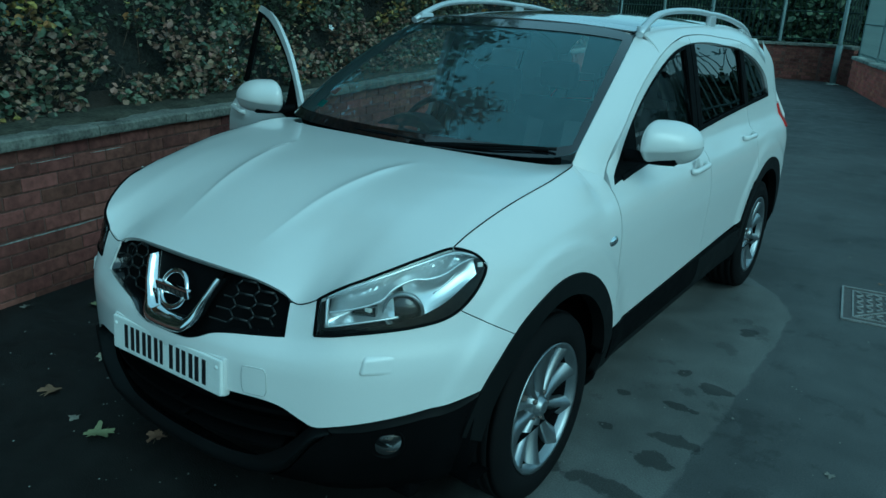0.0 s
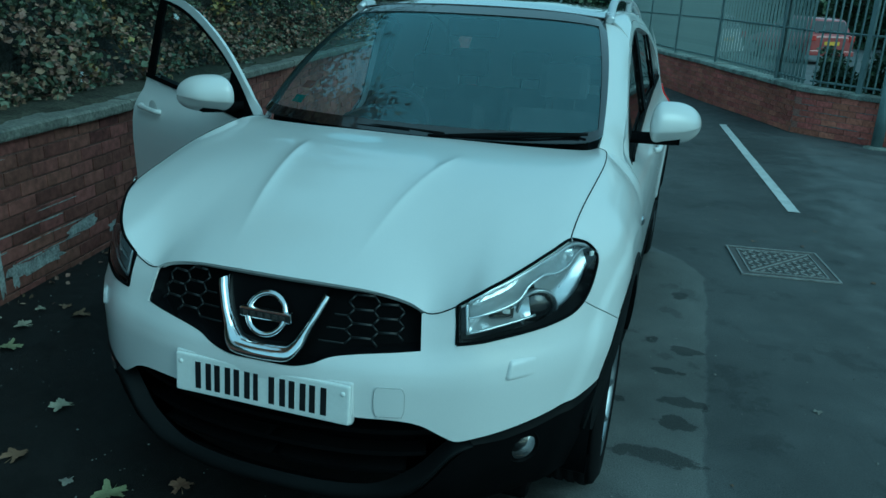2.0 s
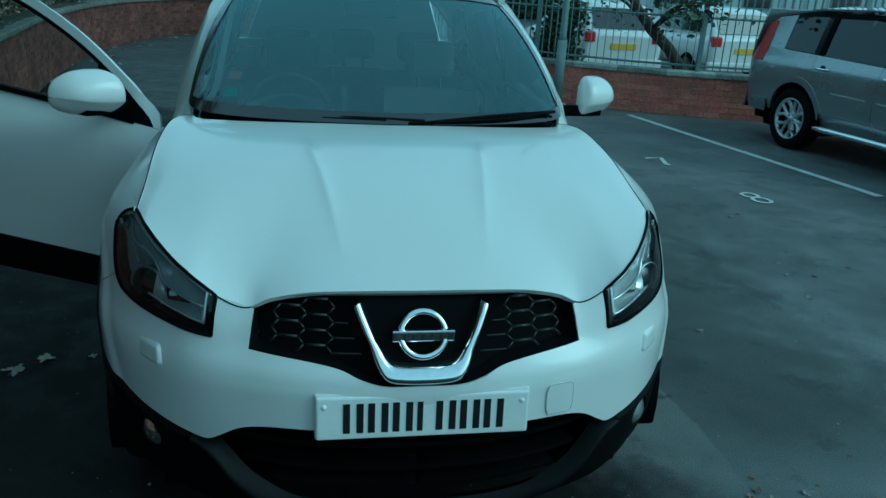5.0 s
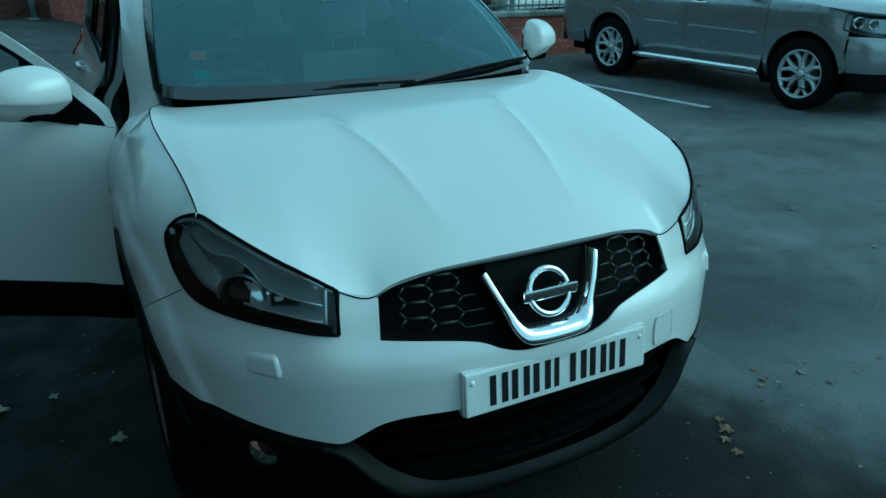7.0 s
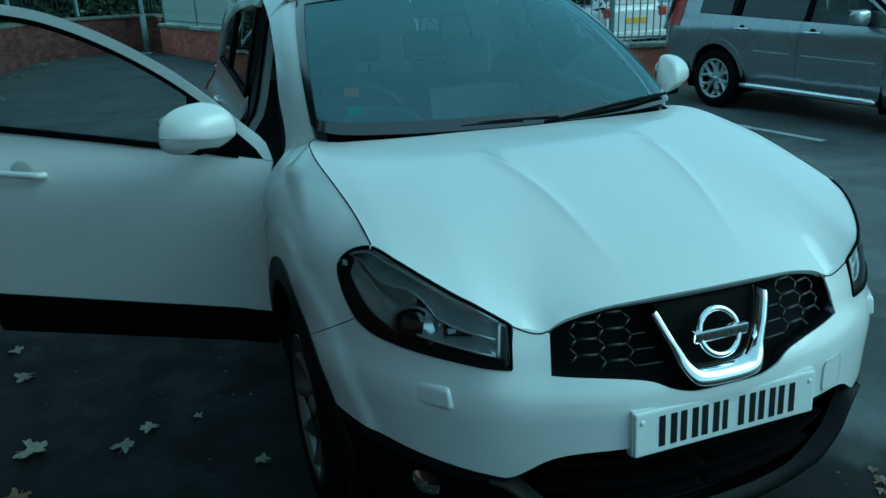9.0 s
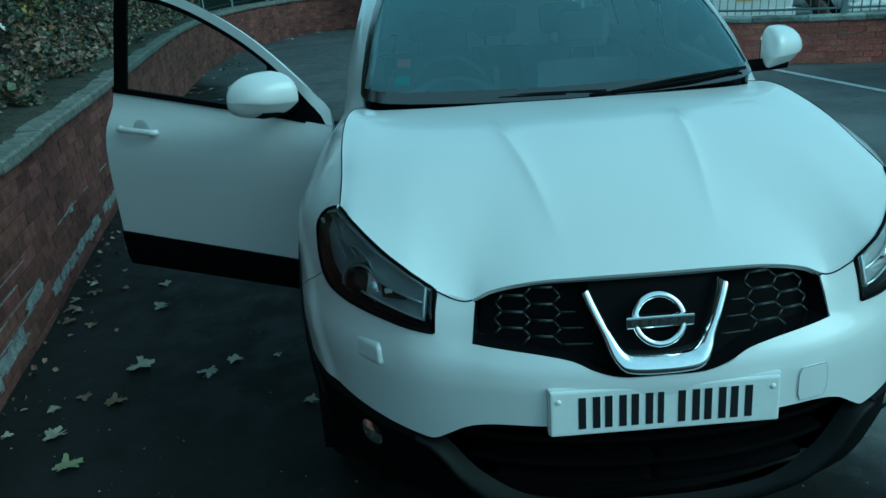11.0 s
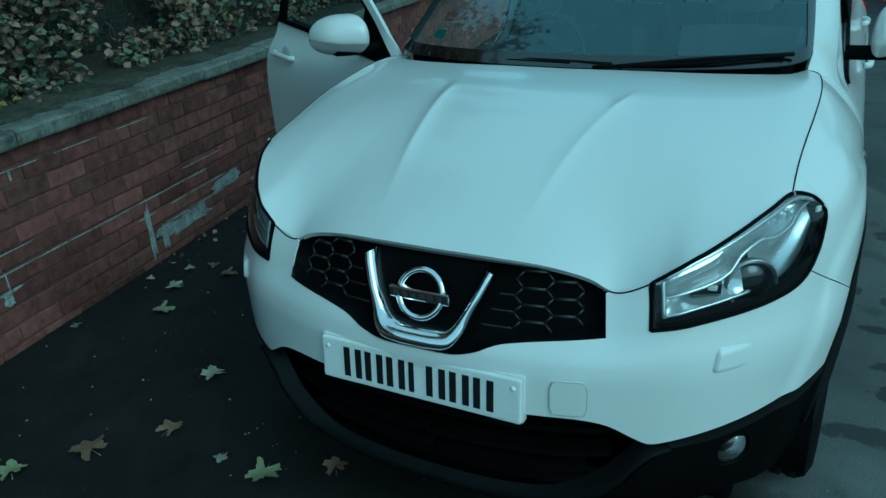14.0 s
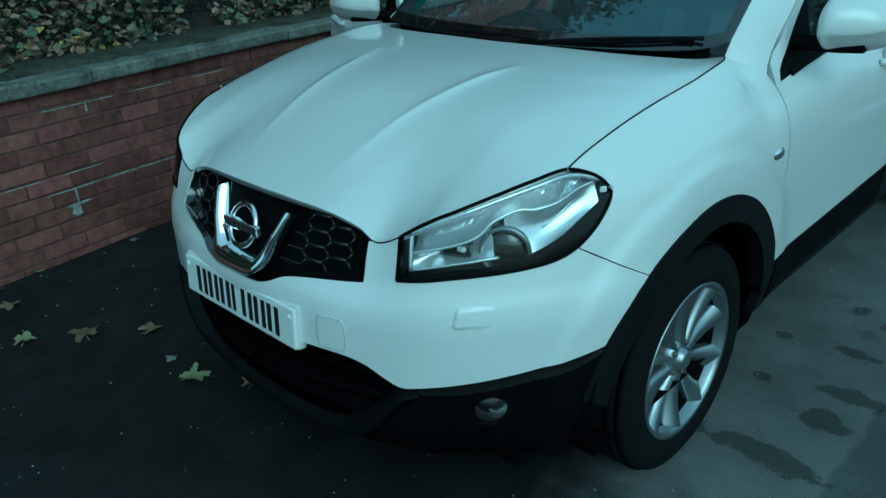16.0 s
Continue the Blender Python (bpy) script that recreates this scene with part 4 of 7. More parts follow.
    add_lathe(bm, [(0.0, 0.0025), (0.03, 0.0022), (0.041, 0.0018), (0.045, 0.0)], put @ Matrix.Translation((hx, hy - 0.015, hz)), 28)
    part("handle_cup", bm, material("shadowed_paint", (0.55, 0.55, 0.54), 0.4, coat=0.6, vary=0.05), door)
    bm = bmesh.new()
    add_lathe(bm, [(0.0, 0.007), (0.008, 0.006), (0.010, 0.0)], put @ Matrix.Translation((hx + 0.028, hy + 0.07, hz + 0.002)), 14)
    part("lock", bm, M_BLACK, door)
    # mirror: full and upright at its inner end, drawn out to a point, flat below
    up_ = 0.026 if s > 0 else 0.0
    bm = bmesh.new()
    shell = []
    for e in np.linspace(-1, 1, 33):
        x = math.sin(e * math.pi / 2)
        q = (x + 0.45) / (1.45 if x > -0.45 else 0.55)
        top_z = 1.158 + 0.084 * max(0.0, 1 - abs(q) ** (2.5 if q > 0 else 3.5)) ** 0.5
        low_z = 1.158 - 0.068 * max(0.0, 1 - abs(q) ** (3.0 if q > 0 else 4.5)) ** 0.5
        shut_ = max(0.0, 1 - abs(x) ** 4) ** 0.5
        deep = 0.100 * shut_ * (1.0 - 0.12 * x)
        ring = []
        for a in np.linspace(0, 2 * math.pi, 37):
            c, d = math.cos(a), math.sin(a)
            fore = -deep * abs(c) ** 0.70 if c < 0 else 0.030 * shut_ * abs(c) ** 0.6
            h = math.copysign(abs(d) ** (0.80 if d > 0 else 0.55), d)
            mid_z = (top_z + low_z) / 2
            ring.append(put @ Vector((0.966 + 0.098 * x, 1.585 + 0.050 * x + fore, up_ + mid_z + (top_z - low_z) / 2 * h - (0.012 if c < 0 else 0.0) * abs(c) * max(0, d) + (0.055 * shut_ * abs(c) * abs(d) ** 0.8 if c < 0 and d < 0 else 0.0))))
        shell.append(ring)
    add_grid(bm, shell, 0)
    mirror = part("door_mirror", bm, M_PAINT, door, "white door mirror on a black foot")
    bm = bmesh.new()
    rows = []
    for x, y, w in ((0.80, 1.54, 0.030), (0.85, 1.545, 0.032), (0.89, 1.555, 0.040), (0.94, 1.565, 0.044), (0.99, 1.58, 0.034)):
        z = up_ + 1.102
        rows.append([put @ Vector((x, y + w * o, z + h)) for o, h in ((-1, 0.004), (-0.85, 0.034), (0.8, 0.020), (0.9, 0.006), (0.8, -0.004), (-0.85, -0.008), (-1, 0.004))])
    add_grid(bm, rows, 0)
    bm.faces.new([bm.verts.new(p) for p in rows[-1][:-1]])
    part("mirror_foot", bm, M_BLACK, mirror, "flat black mirror foot")
    bm = bmesh.new()
    rows = []
    for a in np.linspace(-1, 1, 12):
        rows.append([put @ Vector((0.960 + a * 0.076, 1.610 + 0.039 * a, up_ + 1.166 + b * 0.054 * math.sqrt(max(0.02, 1 - 0.5 * a * a)))) for b in np.linspace(-1, 1, 7)])
    add_grid(bm, rows, 0.004)
    part("mirror_glass", bm, M_CHROME, mirror)
    return door


front_door(1, SHUT, "white front passenger door, shut")
open_door = front_door(-1, OPEN, "white driver's door standing wide open")

# rear doors, quarters and tail
for s in (1, -1):
    fix = (lambda p: p) if s > 0 else flip_x
    bm = bmesh.new()
    add_grid(bm, fix(door_panel(DOOR_M + 0.005, DOOR_R, True)), 0.015)
    add_grid(bm, fix(frame_band(DOOR_M + 0.005, DOOR_R)), 0.02)
    rear = part("rear_door", bm, M_PAINT, car, "white rear door, shut")
    bm = bmesh.new()
    add_grid(bm, fix(pane(DOOR_M + 0.03, DOOR_R - 0.03)), 0)
    part("pane", bm, M_PRIVACY, rear, "dark tinted pane")
    bm = bmesh.new()
    add_grid(bm, fix(strip([(DOOR_M, 1.128), (3.0, 1.155), (DOOR_R + 0.5, 1.186)], -0.004, 0.014, 0.007)), 0.012)
    for y0, y1 in ((DOOR_M + 0.006, DOOR_M + 0.07), (DOOR_R - 0.04, DOOR_R + 0.04)):
        ys = np.linspace(y0, y1, 4)
        add_grid(bm, fix([[BODY.at(*flank([(y, a + (b - a) * v)])[0], 0.003) for v in np.linspace(0, 1, 10)] for y in ys for a, b in [(zc(bl, y), zc(gu, y) - 0.004)]]), 0.012)
    part("window_seal", bm, M_BLACK, rear, "black pillar trim")
    hx, hy, hz = BODY.at(*flank([(3.20, 1.02)])[0])
    bm = bmesh.new()
    add_tube(bm, spline([(s * (hx + o), hy + dy, hz) for dy, o in ((-0.10, 0.004), (-0.09, 0.02), (0, 0.03), (0.085, 0.025), (0.095, 0.004))], 16), 0.0135, 8)
    part("handle", bm, M_PAINT, rear, "white pull handle")
    # rear quarter
    bm = bmesh.new()
    ys = np.linspace(DOOR_R + 0.005, 4.45, 40)
    low = [(y, max(0.50 if y > 4.0 else 0.46, 0.362 + math.sqrt(max(0, 0.478**2 - (y - REAR_Y) ** 2)) if abs(y - REAR_Y) < 0.478 else 0)) for y in ys]
    up = [(y, zc(bl, min(y, 4.04)) - max(0, y - 4.04) * 0.05) for y in ys]
    add_grid(bm, fix(BODY.sheet(flank(low), flank(up), 20)), 0.012)
    add_grid(bm, fix(frame_band(DOOR_R + 0.005, 4.02)), 0.02)
    # pillar behind the quarter light, rolling into the tailgate
    ys = np.linspace(3.88, 4.22, 12)
    add_grid(bm, fix([[BODY.at(*flank([(y, a + (b - a) * v)])[0], 0.002) for v in np.linspace(0, 1, 10)] for y in ys for a, b in [(1.186, max(1.20, 1.50 - 0.62 * (y - 3.88)))]]), 0.0)
    quarter = part("rear_quarter", bm, M_PAINT, car, "white rear quarter panel")
    bm = bmesh.new()
    add_grid(bm, fix(pane(DOOR_R + 0.03, 3.885)), 0)
    part("pane", bm, M_PRIVACY, quarter, "dark tinted quarter light")
    bm = bmesh.new()
    ys = np.linspace(4.10, 4.45, 8)
    add_grid(bm, fix([[BODY.at(*flank([(y, z)])[0], 0.012) for z in np.linspace(0.98, 1.12, 6)] for y in ys]), 0.03)
    part("tail_lamp", bm, M_RED, car, "red tail lamp")
    bm = bmesh.new()
    ys = np.linspace(4.05, 4.5, 10)
    add_grid(bm, fix([[BODY.at(*flank([(y, z)])[0], 0.004) for z in np.linspace(0.30, 0.50, 5)] for y in ys]), 0.02)
    part("rear_bumper_corner", bm, M_BLACK, car)
    # A-pillar and cant rail: between screen edge and door frame
    bm = bmesh.new()
    wl = [np.array((0.706, 1.288, 1.134))] + [screen(30, v) for v in np.linspace(0, 1, 20)]
    outer = spline([BODY.at(*flank([(y, z)])[0], 0.002) for y, z in ([(1.352, 1.072)] + [(p[0] - 0.004, p[1] + 0.004) for p in FRAME_UP[1:6]] + [(2.06, 1.459)])], 21)
    pts = ruled(wl, outer, 6)
    for i, row in enumerate(pts):
        pts[i] = [tuple(np.array(p) + np.array([0.35, -0.2, 0.9]) * 0.009 * min(1, i / 6) * math.sin(math.pi * k / 5)) for k, p in enumerate(row)]
    foot = straight(np.vstack([[(0.702, 1.28, 1.128)], BODY.curve(flank([(1.33, 1.10), (1.354, 1.075)]))]), 6)
    pts[0] = [tuple(np.array(p) + (0.002, -0.006, -0.003)) for p in foot]
    add_grid(bm, fix(pts), 0.01)
    ys = np.linspace(2.02, 4.1, 30)
    rail = []
    for y in ys:
        z = zc(fu, min(y, 3.95)) + 0.004
        o = np.array(BODY.at(*flank([(y, z)])[0], 0.002))
        zt = 1.520 + 0.075 * math.sin(min(1, max(0, (y - 1.9) / 1.3)) * math.pi / 2) - 0.10 * max(0, (y - 3.1)) ** 2
        inn = np.array((0.585, y, zt))
        rail.append([tuple(o + (inn - o) * v + np.array([0.4, 0, 0.9]) * 0.014 * math.sin(math.pi * v)) for v in np.linspace(0, 1, 6)])
    add_grid(bm, fix(rail), 0.01)
    part("roof_pillar", bm, M_PAINT, car, "white windscreen pillar and roof edge")
    # roof rail on three feet
    bm = bmesh.new()
    line = [(0.615, 1.98, 1.520), (0.607, 2.07, 1.560), (0.60, 2.25, 1.608), (0.597, 2.7, 1.646), (0.597, 3.2, 1.640), (0.60, 3.65, 1.588), (0.605, 3.80, 1.545), (0.607, 3.86, 1.515)]
    add_tube(bm, [(s * p[0], p[1], p[2]) for p in spline(line, 50)], 0.019, 8, flat=0.75)
    for y in (2.06, 3.05, 3.72):
        zt = np.interp(y, [p[1] for p in line], [p[2] for p in line])
        add_box(bm, (s * 0.60 - 0.015, y - 0.05, zt - 0.075), (s * 0.60 + 0.015, y + 0.05, zt), None, 0.008)
    part("roof_rail", bm, M_RAIL, car, "silver roof rail")

# centre pillar and door seal in the open doorway
bm = bmesh.new()
add_grid(bm, flip_x([[BODY.at(*flank([(y, z)])[0], -0.055) for z in np.linspace(0.45, 1.47, 16)] for y in np.linspace(2.32, 2.47, 5)]), 0.03)
pillar = part("centre_pillar", bm, M_PAINT, car, "white centre pillar inside the open doorway")
bm = bmesh.new()
add_tube(bm, [(-q[0], q[1], q[2]) for q in [BODY.at(*flank([(2.355, z)])[0], -0.045) for z in np.linspace(0.45, 1.46, 16)]], 0.008, 6)
part("door_seal", bm, M_RUBBER, pillar, "black rubber door seal")
# roof: white header, dark glass panel
rows = []
for x in np.linspace(-1, 1, 31):
    xx = x * 0.585
    col = []
    for y in np.linspace(0, 1, 40):
        y0 = np.interp(abs(xx), [p[0] for p in WS_UP], [p[1] for p in WS_UP])
        yy = y0 + (4.25 - y0) * y
        edge = 1.520 + 0.075 * math.sin(min(1, max(0, (yy - 1.9) / 1.3)) * math.pi / 2) - 0.10 * max(0, yy - 3.1) ** 2
        zz = edge + 0.036 * (1 - abs(x) ** 2.4)
        col.append((xx, yy, zz))
    rows.append(col)
bm = bmesh.new()
add_grid(bm, rows, 0.012)
part("roof", bm, M_GLOSS, car, "dark glass roof panel")
bm = bmesh.new()
add_grid(bm, [[tuple(np.array(c) + (0, 0, 0.004)) for c in r[0:3]] for r in rows], 0.008)
part("roof_header", bm, M_SILVER, car, "grey strip above the windscreen")
bm = bmesh.new()
tail = [[(x * (0.80 - max(0, z - 1.0) * 0.42), 4.42 + 0.10 * (1 - abs(x) ** 3) - max(0, z - 1.0) * 0.55, z) for z in np.linspace(0.45, 1.50, 12)] for x in np.linspace(-1, 1, 21)]
add_grid(bm, tail, 0.02)
part("tailgate", bm, M_PAINT, car, "white tailgate")

# side repeaters, wheels
for s in (1, -1):
    bm = bmesh.new()
    c = BODY.at(*K(0.884, 1.285, 0.868))
    add_lathe(bm, [(0.0, 0.010), (0.016, 0.008), (0.026, 0.0)], Matrix.Translation((s * c[0], c[1], c[2])) @ Matrix.Diagonal((s, 1.35, 0.75, 1)), 24)
    part("side_repeater", bm, M_CHROME, car, "small clear side repeater")


def spoke_wheel(name, m, parent, label, pairs=5, radius=TYRE, rim=0.238, width=0.215, split=0.285, thick=(0.018, 0.080), root=0.30, fork=0.0, alloy=M_ALLOY):
    """A wheel whose outer face looks along local +x."""
    bm = bmesh.new()
    w = width / 2
    prof = [(rim - 0.012, -w + 0.01), (rim + 0.012, -w + 0.002), (radius - 0.045, -w - 0.004), (radius - 0.012, -w + 0.012), (radius - 0.002, -w + 0.035)]
    for k in range(4):
        x = -w + 0.045 + k * (width - 0.09) / 3
        prof += [(radius, x - 0.012), (radius, x + 0.010), (radius - 0.007, x + 0.012), (radius - 0.007, x + 0.018)]
    prof += [(radius - 0.002, w - 0.035), (radius - 0.012, w - 0.012), (radius - 0.045, w + 0.004), (rim + 0.03, w + 0.006), (rim + 0.012, w + 0.001), (rim + 0.004, w - 0.004), (rim - 0.006, w - 0.016)]
    add_lathe(bm, prof, m, 64)
    wheel = part(name, bm, M_RUBBER, parent, label)
    bm = bmesh.new()
    add_lathe(bm, [(rim - 0.004, w - 0.012), (rim + 0.002, w - 0.001), (rim - 0.010, w - 0.002), (rim - 0.018, w - 0.016), (rim - 0.024, w - 0.034)], m, 64)
    part("rim", bm, alloy, wheel, "silver alloy rim")
    # barrel split from the rim and coloured black for the shade in the recess
    bm = bmesh.new()
    add_lathe(bm, [(rim - 0.024, w - 0.034), (rim - 0.030, w - 0.05), (rim - 0.035, -w + 0.02)], m, 64)
    part("rim_barrel", bm, M_BLACK, wheel, "inside of the rim, black for the shade behind the spokes")
    bm = bmesh.new()
    add_lathe(bm, [(rim - 0.03, -0.03), (0.0, -0.03)], m, 40)
    part("brake_back", bm, M_BLACK, wheel)
    bm = bmesh.new()
    add_lathe(bm, [(0.15, w - 0.09), (0.15, w - 0.075), (0.07, w - 0.075), (0.05, w - 0.05)], m, 48)
    part("brake_disc", bm, M_IRON, wheel)
    for k in range(pairs):
        for o in (-1, 1):
            a0 = 2 * math.pi * k / pairs + math.pi / 2
            bm = bmesh.new()
            rows = []
            for t in np.linspace(0, 1, 9):
                r = 0.045 + (rim - 0.016 - 0.045) * t
                a = a0 + o * (root * (1 - t) + split * t if not fork else 0.010 / r + split * max(0, (t - fork) / (1 - fork)))
                half = thick[0] / 2 + (thick[1] - thick[0]) / 2 * t
                half *= 1 - 0.12 * math.sin(math.pi * t)
                depth = w - 0.030 + 0.018 * t - 0.010 * math.sin(math.pi * t)
                er, et = Vector((0, math.cos(a), math.sin(a))), Vector((0, -math.sin(a), math.cos(a)))
                row = []
                for q, dx in ((-1, -0.040), (-1, -0.018), (-0.85, -0.012), (o * 0.30, 0.008), (0.85, -0.012), (1, -0.018), (1, -0.040)):
                    row.append(m @ (er * r + et * half * q + Vector((depth + dx + o * q * 0.005 * t, 0, 0))))
                rows.append(row)
            add_grid(bm, rows, 0)
            part("spoke", bm, alloy, wheel)
    bm = bmesh.new()
    add_lathe(bm, [(0.058, w - 0.065), (0.052, w - 0.036), (0.042, w - 0.030), (0.034, w - 0.028), (0.030, w - 0.014), (0.022, w - 0.009), (0.0, w - 0.008)], m, 36)
    hub = part("hub_cap", bm, alloy, wheel)
    for k in range(5):
        a = 2 * math.pi * (k + 0.5) / 5 + math.pi / 2
        bm = bmesh.new()
        add_lathe(bm, [(0.0, 0.012), (0.008, 0.010), (0.010, 0.0)], m @ Matrix.Translation((w - 0.032, 0.050 * math.cos(a), 0.050 * math.sin(a))), 6)
        part("wheel_nut", bm, M_IRON, wheel)
    return wheel


for y in (HUB_Y, REAR_Y):
    for s in (1, -1):
        m = Matrix.Translation((s * 0.772, y, TYRE - 0.003)) @ Matrix.Rotation(0 if s > 0 else math.pi, 4, "Z") @ Matrix.Rotation(radians(14), 4, "X")
        spoke_wheel("wheel", m, car, "black tyre on a ten-spoke silver alloy wheel")
        bm = bmesh.new()
        add_lathe(bm, [(0.470, 0.085), (0.465, -0.02), (0.45, -0.26), (0.0, -0.26)], Matrix.Translation((s * 0.772, y, 0.36)) @ Matrix.Diagonal((s, 1, 1, 1)), 40)
        for v in [v for v in bm.verts if v.co.z < 0.27]:
            v.co.z = 0.27
        part("wheel_housing", bm, M_BLACK, car)

# floor pan, bulkhead and cabin
bm = bmesh.new()
add_box(bm, (-0.70, 0.35, 0.20), (0.70, 4.35, 0.34), None, 0.02)
part("floor_pan", bm, M_BLACK, car)
bm = bmesh.new()
add_box(bm, (-0.46, 0.30, 0.30), (0.46, 1.2, 0.80), None, 0.03)
add_box(bm, (-0.66, 1.28, 0.30), (0.66, 1.40, 0.98), None, 0.02)
part("engine_bay", bm, M_BLACK, car)
bm = bmesh.new()
dash = [[(x, y, z - 0.03 * abs(x / 0.7) ** 2) for y, z in ((1.20, 1.085), (1.35, 1.095), (1.55, 1.09), (1.68, 1.06), (1.74, 0.98), (1.72, 0.75), (1.66, 0.5))] for x in np.linspace(-0.72, 0.72, 21)]
add_grid(bm, dash, 0.0)
part("dashboard", bm, M_CABIN, car, "dark grey dashboard")
bm = bmesh.new()
add_grid(bm, [[(x, 1.60 + 0.06 * (1 - abs(x + 0.36) / 0.16), 1.09 + 0.055 * (1 - (abs(x + 0.36) / 0.17) ** 2) * k) for k in (0, 0.6, 1)] for x in np.linspace(-0.52, -0.20, 12)], 0.08)
part("instrument_hood", bm, M_CABIN, car)
sw = Matrix.Translation((-0.36, 1.80, 1.03)) @ Matrix.Rotation(radians(62), 4, "X")
bm = bmesh.new()
add_tube(bm, [sw @ Vector((0.185 * math.cos(a), 0.185 * math.sin(a), 0)) for a in np.linspace(0, 2 * math.pi, 41)], 0.014, 8, caps=False)
wheel_ob = part("steering_wheel", bm, M_CABIN, car, "dark steering wheel")
bm = bmesh.new()
add_box(bm, (-0.07, -0.06, -0.05), (0.07, 0.05, 0.0), sw, 0.015)
for a in (0, math.pi, -math.pi / 2):
    add_tube(bm, [sw @ Vector((0.05 * math.cos(a), 0.05 * math.sin(a), -0.02)), sw @ Vector((0.185 * math.cos(a), 0.185 * math.sin(a), 0))], 0.014, 6)
part("steering_boss", bm, M_CABIN, wheel_ob)
for x, y, w in ((-0.36, 2.25, 0.25), (0.36, 2.25, 0.25), (-0.40, 3.1, 0.26), (0.0, 3.15, 0.16), (0.40, 3.1, 0.26)):
    bm = bmesh.new()
    back = [[(x + w * a, y + 0.02 + (z - 0.6) * 0.30 - 0.05 * abs(a) ** 2, z) for z in np.linspace(0.50, 1.10, 8)] for a in np.linspace(-1, 1, 9)]
    add_grid(bm, back, 0.12, Vector((x, y + 3, 0.8)))
    add_box(bm, (x - w, y - 0.45, 0.40), (x + w, y + 0.06, 0.56), None, 0.04)
    seat = part("seat", bm, M_CLOTH, car, "dark cloth seat")
    bm = bmesh.new()
    add_box(bm, (x - 0.13, y + 0.16, 1.15), (x + 0.13, y + 0.26, 1.32), None, 0.04)
    add_tube(bm, [(x - 0.06, y + 0.20, 1.05), (x - 0.06, y + 0.21, 1.18)], 0.008, 6)
    add_tube(bm, [(x + 0.06, y + 0.20, 1.05), (x + 0.06, y + 0.21, 1.18)], 0.008, 6)
    part("headrest", bm, M_CLOTH, seat)
bm = bmesh.new()
add_box(bm, (-0.12, 1.88, 1.43), (0.12, 1.93, 1.50), None, 0.015)
part("cabin_mirror", bm, M_CABIN, car, "interior mirror")
bm = bmesh.new()
hl = [[(x, y, 1.500 + 0.05 * math.sin(min(1, (y - 1.9) / 1.3) * 1.57) - 0.08 * max(0, y - 3.2) ** 2) for y in np.linspace(1.96, 4.1, 10)] for x in np.linspace(-0.56, 0.56, 5)]
add_grid(bm, hl, 0)
part("headlining", bm, material("headlining", (0.35, 0.35, 0.34), 0.9, vary=0.08), car)
for s in (1, -1):
    bm = bmesh.new()
    add_grid(bm, [[(s * (0.80 - max(0, z - 1.05) * 0.40), y, z) for z in np.linspace(0.35, 1.47, 8)] for y in (2.40, 2.50)], 0.05)
    part("centre_pillar", bm, M_CABIN, car)
M_GREENTAG = material("green_sticker", (0.05, 0.28, 0.20), 0.6)
M_REDTAG = material("red_sticker", (0.42, 0.10, 0.06), 0.6)
for tag_x, tag_v, c in ((0.590, 0.235, M_REDTAG), (0.602, 0.135, M_GREENTAG)):
    bm = bmesh.new()
    col = int(np.argmin(abs(ws_l[:, 0] - tag_x)))
    pts = [[screen(i, v) * np.array((-1, 1, 1)) + np.array((0, 0.008, -0.006)) for v in (tag_v - 0.024, tag_v + 0.024)] for i in (col - 2, col)]
    add_grid(bm, pts, 0.001)
    part("sticker", bm, c, windscreen, "small sticker behind the glass")

# the body drawn out to its full length and height: lengths along the car before and after
STRETCH = spline([(-0.2, -0.2), (0.10, 0.10), (0.47, 0.487), (0.893, 0.912), (1.285, 1.312), (2.0, 2.065), (2.6, 2.655), (3.658, 3.68), (4.7, 4.72)], 300)


def drawn(p):
    y = float(np.interp(p.y, STRETCH[:, 0], STRETCH[:, 1]))
    w = min(1.0, max(0.0, (p.z - 1.12) / 0.40)) * min(1.0, max(0.25, (3.3 - p.y) / 1.1))
    return Vector((p.x, y, p.z + 0.055 * w))


SHIFT = {HUB_Y: drawn(Vector((0, HUB_Y, 0))).y - HUB_Y, REAR_Y: drawn(Vector((0, REAR_Y, 0))).y - REAR_Y}
HINGED = drawn(HINGE)
SWING = Matrix.Translation(HINGED - HINGE) @ OPEN
door_meshes = {open_door} | set(open_door.children_recursive)
for ob in car.children_recursive:
    if ob.name.startswith("wheel") or ob.parent.name.startswith("wheel"):
        mid_y = sum(v.co.y for v in ob.data.vertices) / len(ob.data.vertices)
        move = SHIFT[HUB_Y if mid_y < 2 else REAR_Y]
        for v in ob.data.vertices:
            v.co.y += move
    elif ob in door_meshes:
        shut = OPEN.inverted()
        for v in ob.data.vertices:
            v.co = SWING @ drawn(shut @ v.co)
    else:
        for v in ob.data.vertices:
            v.co = drawn(v.co)


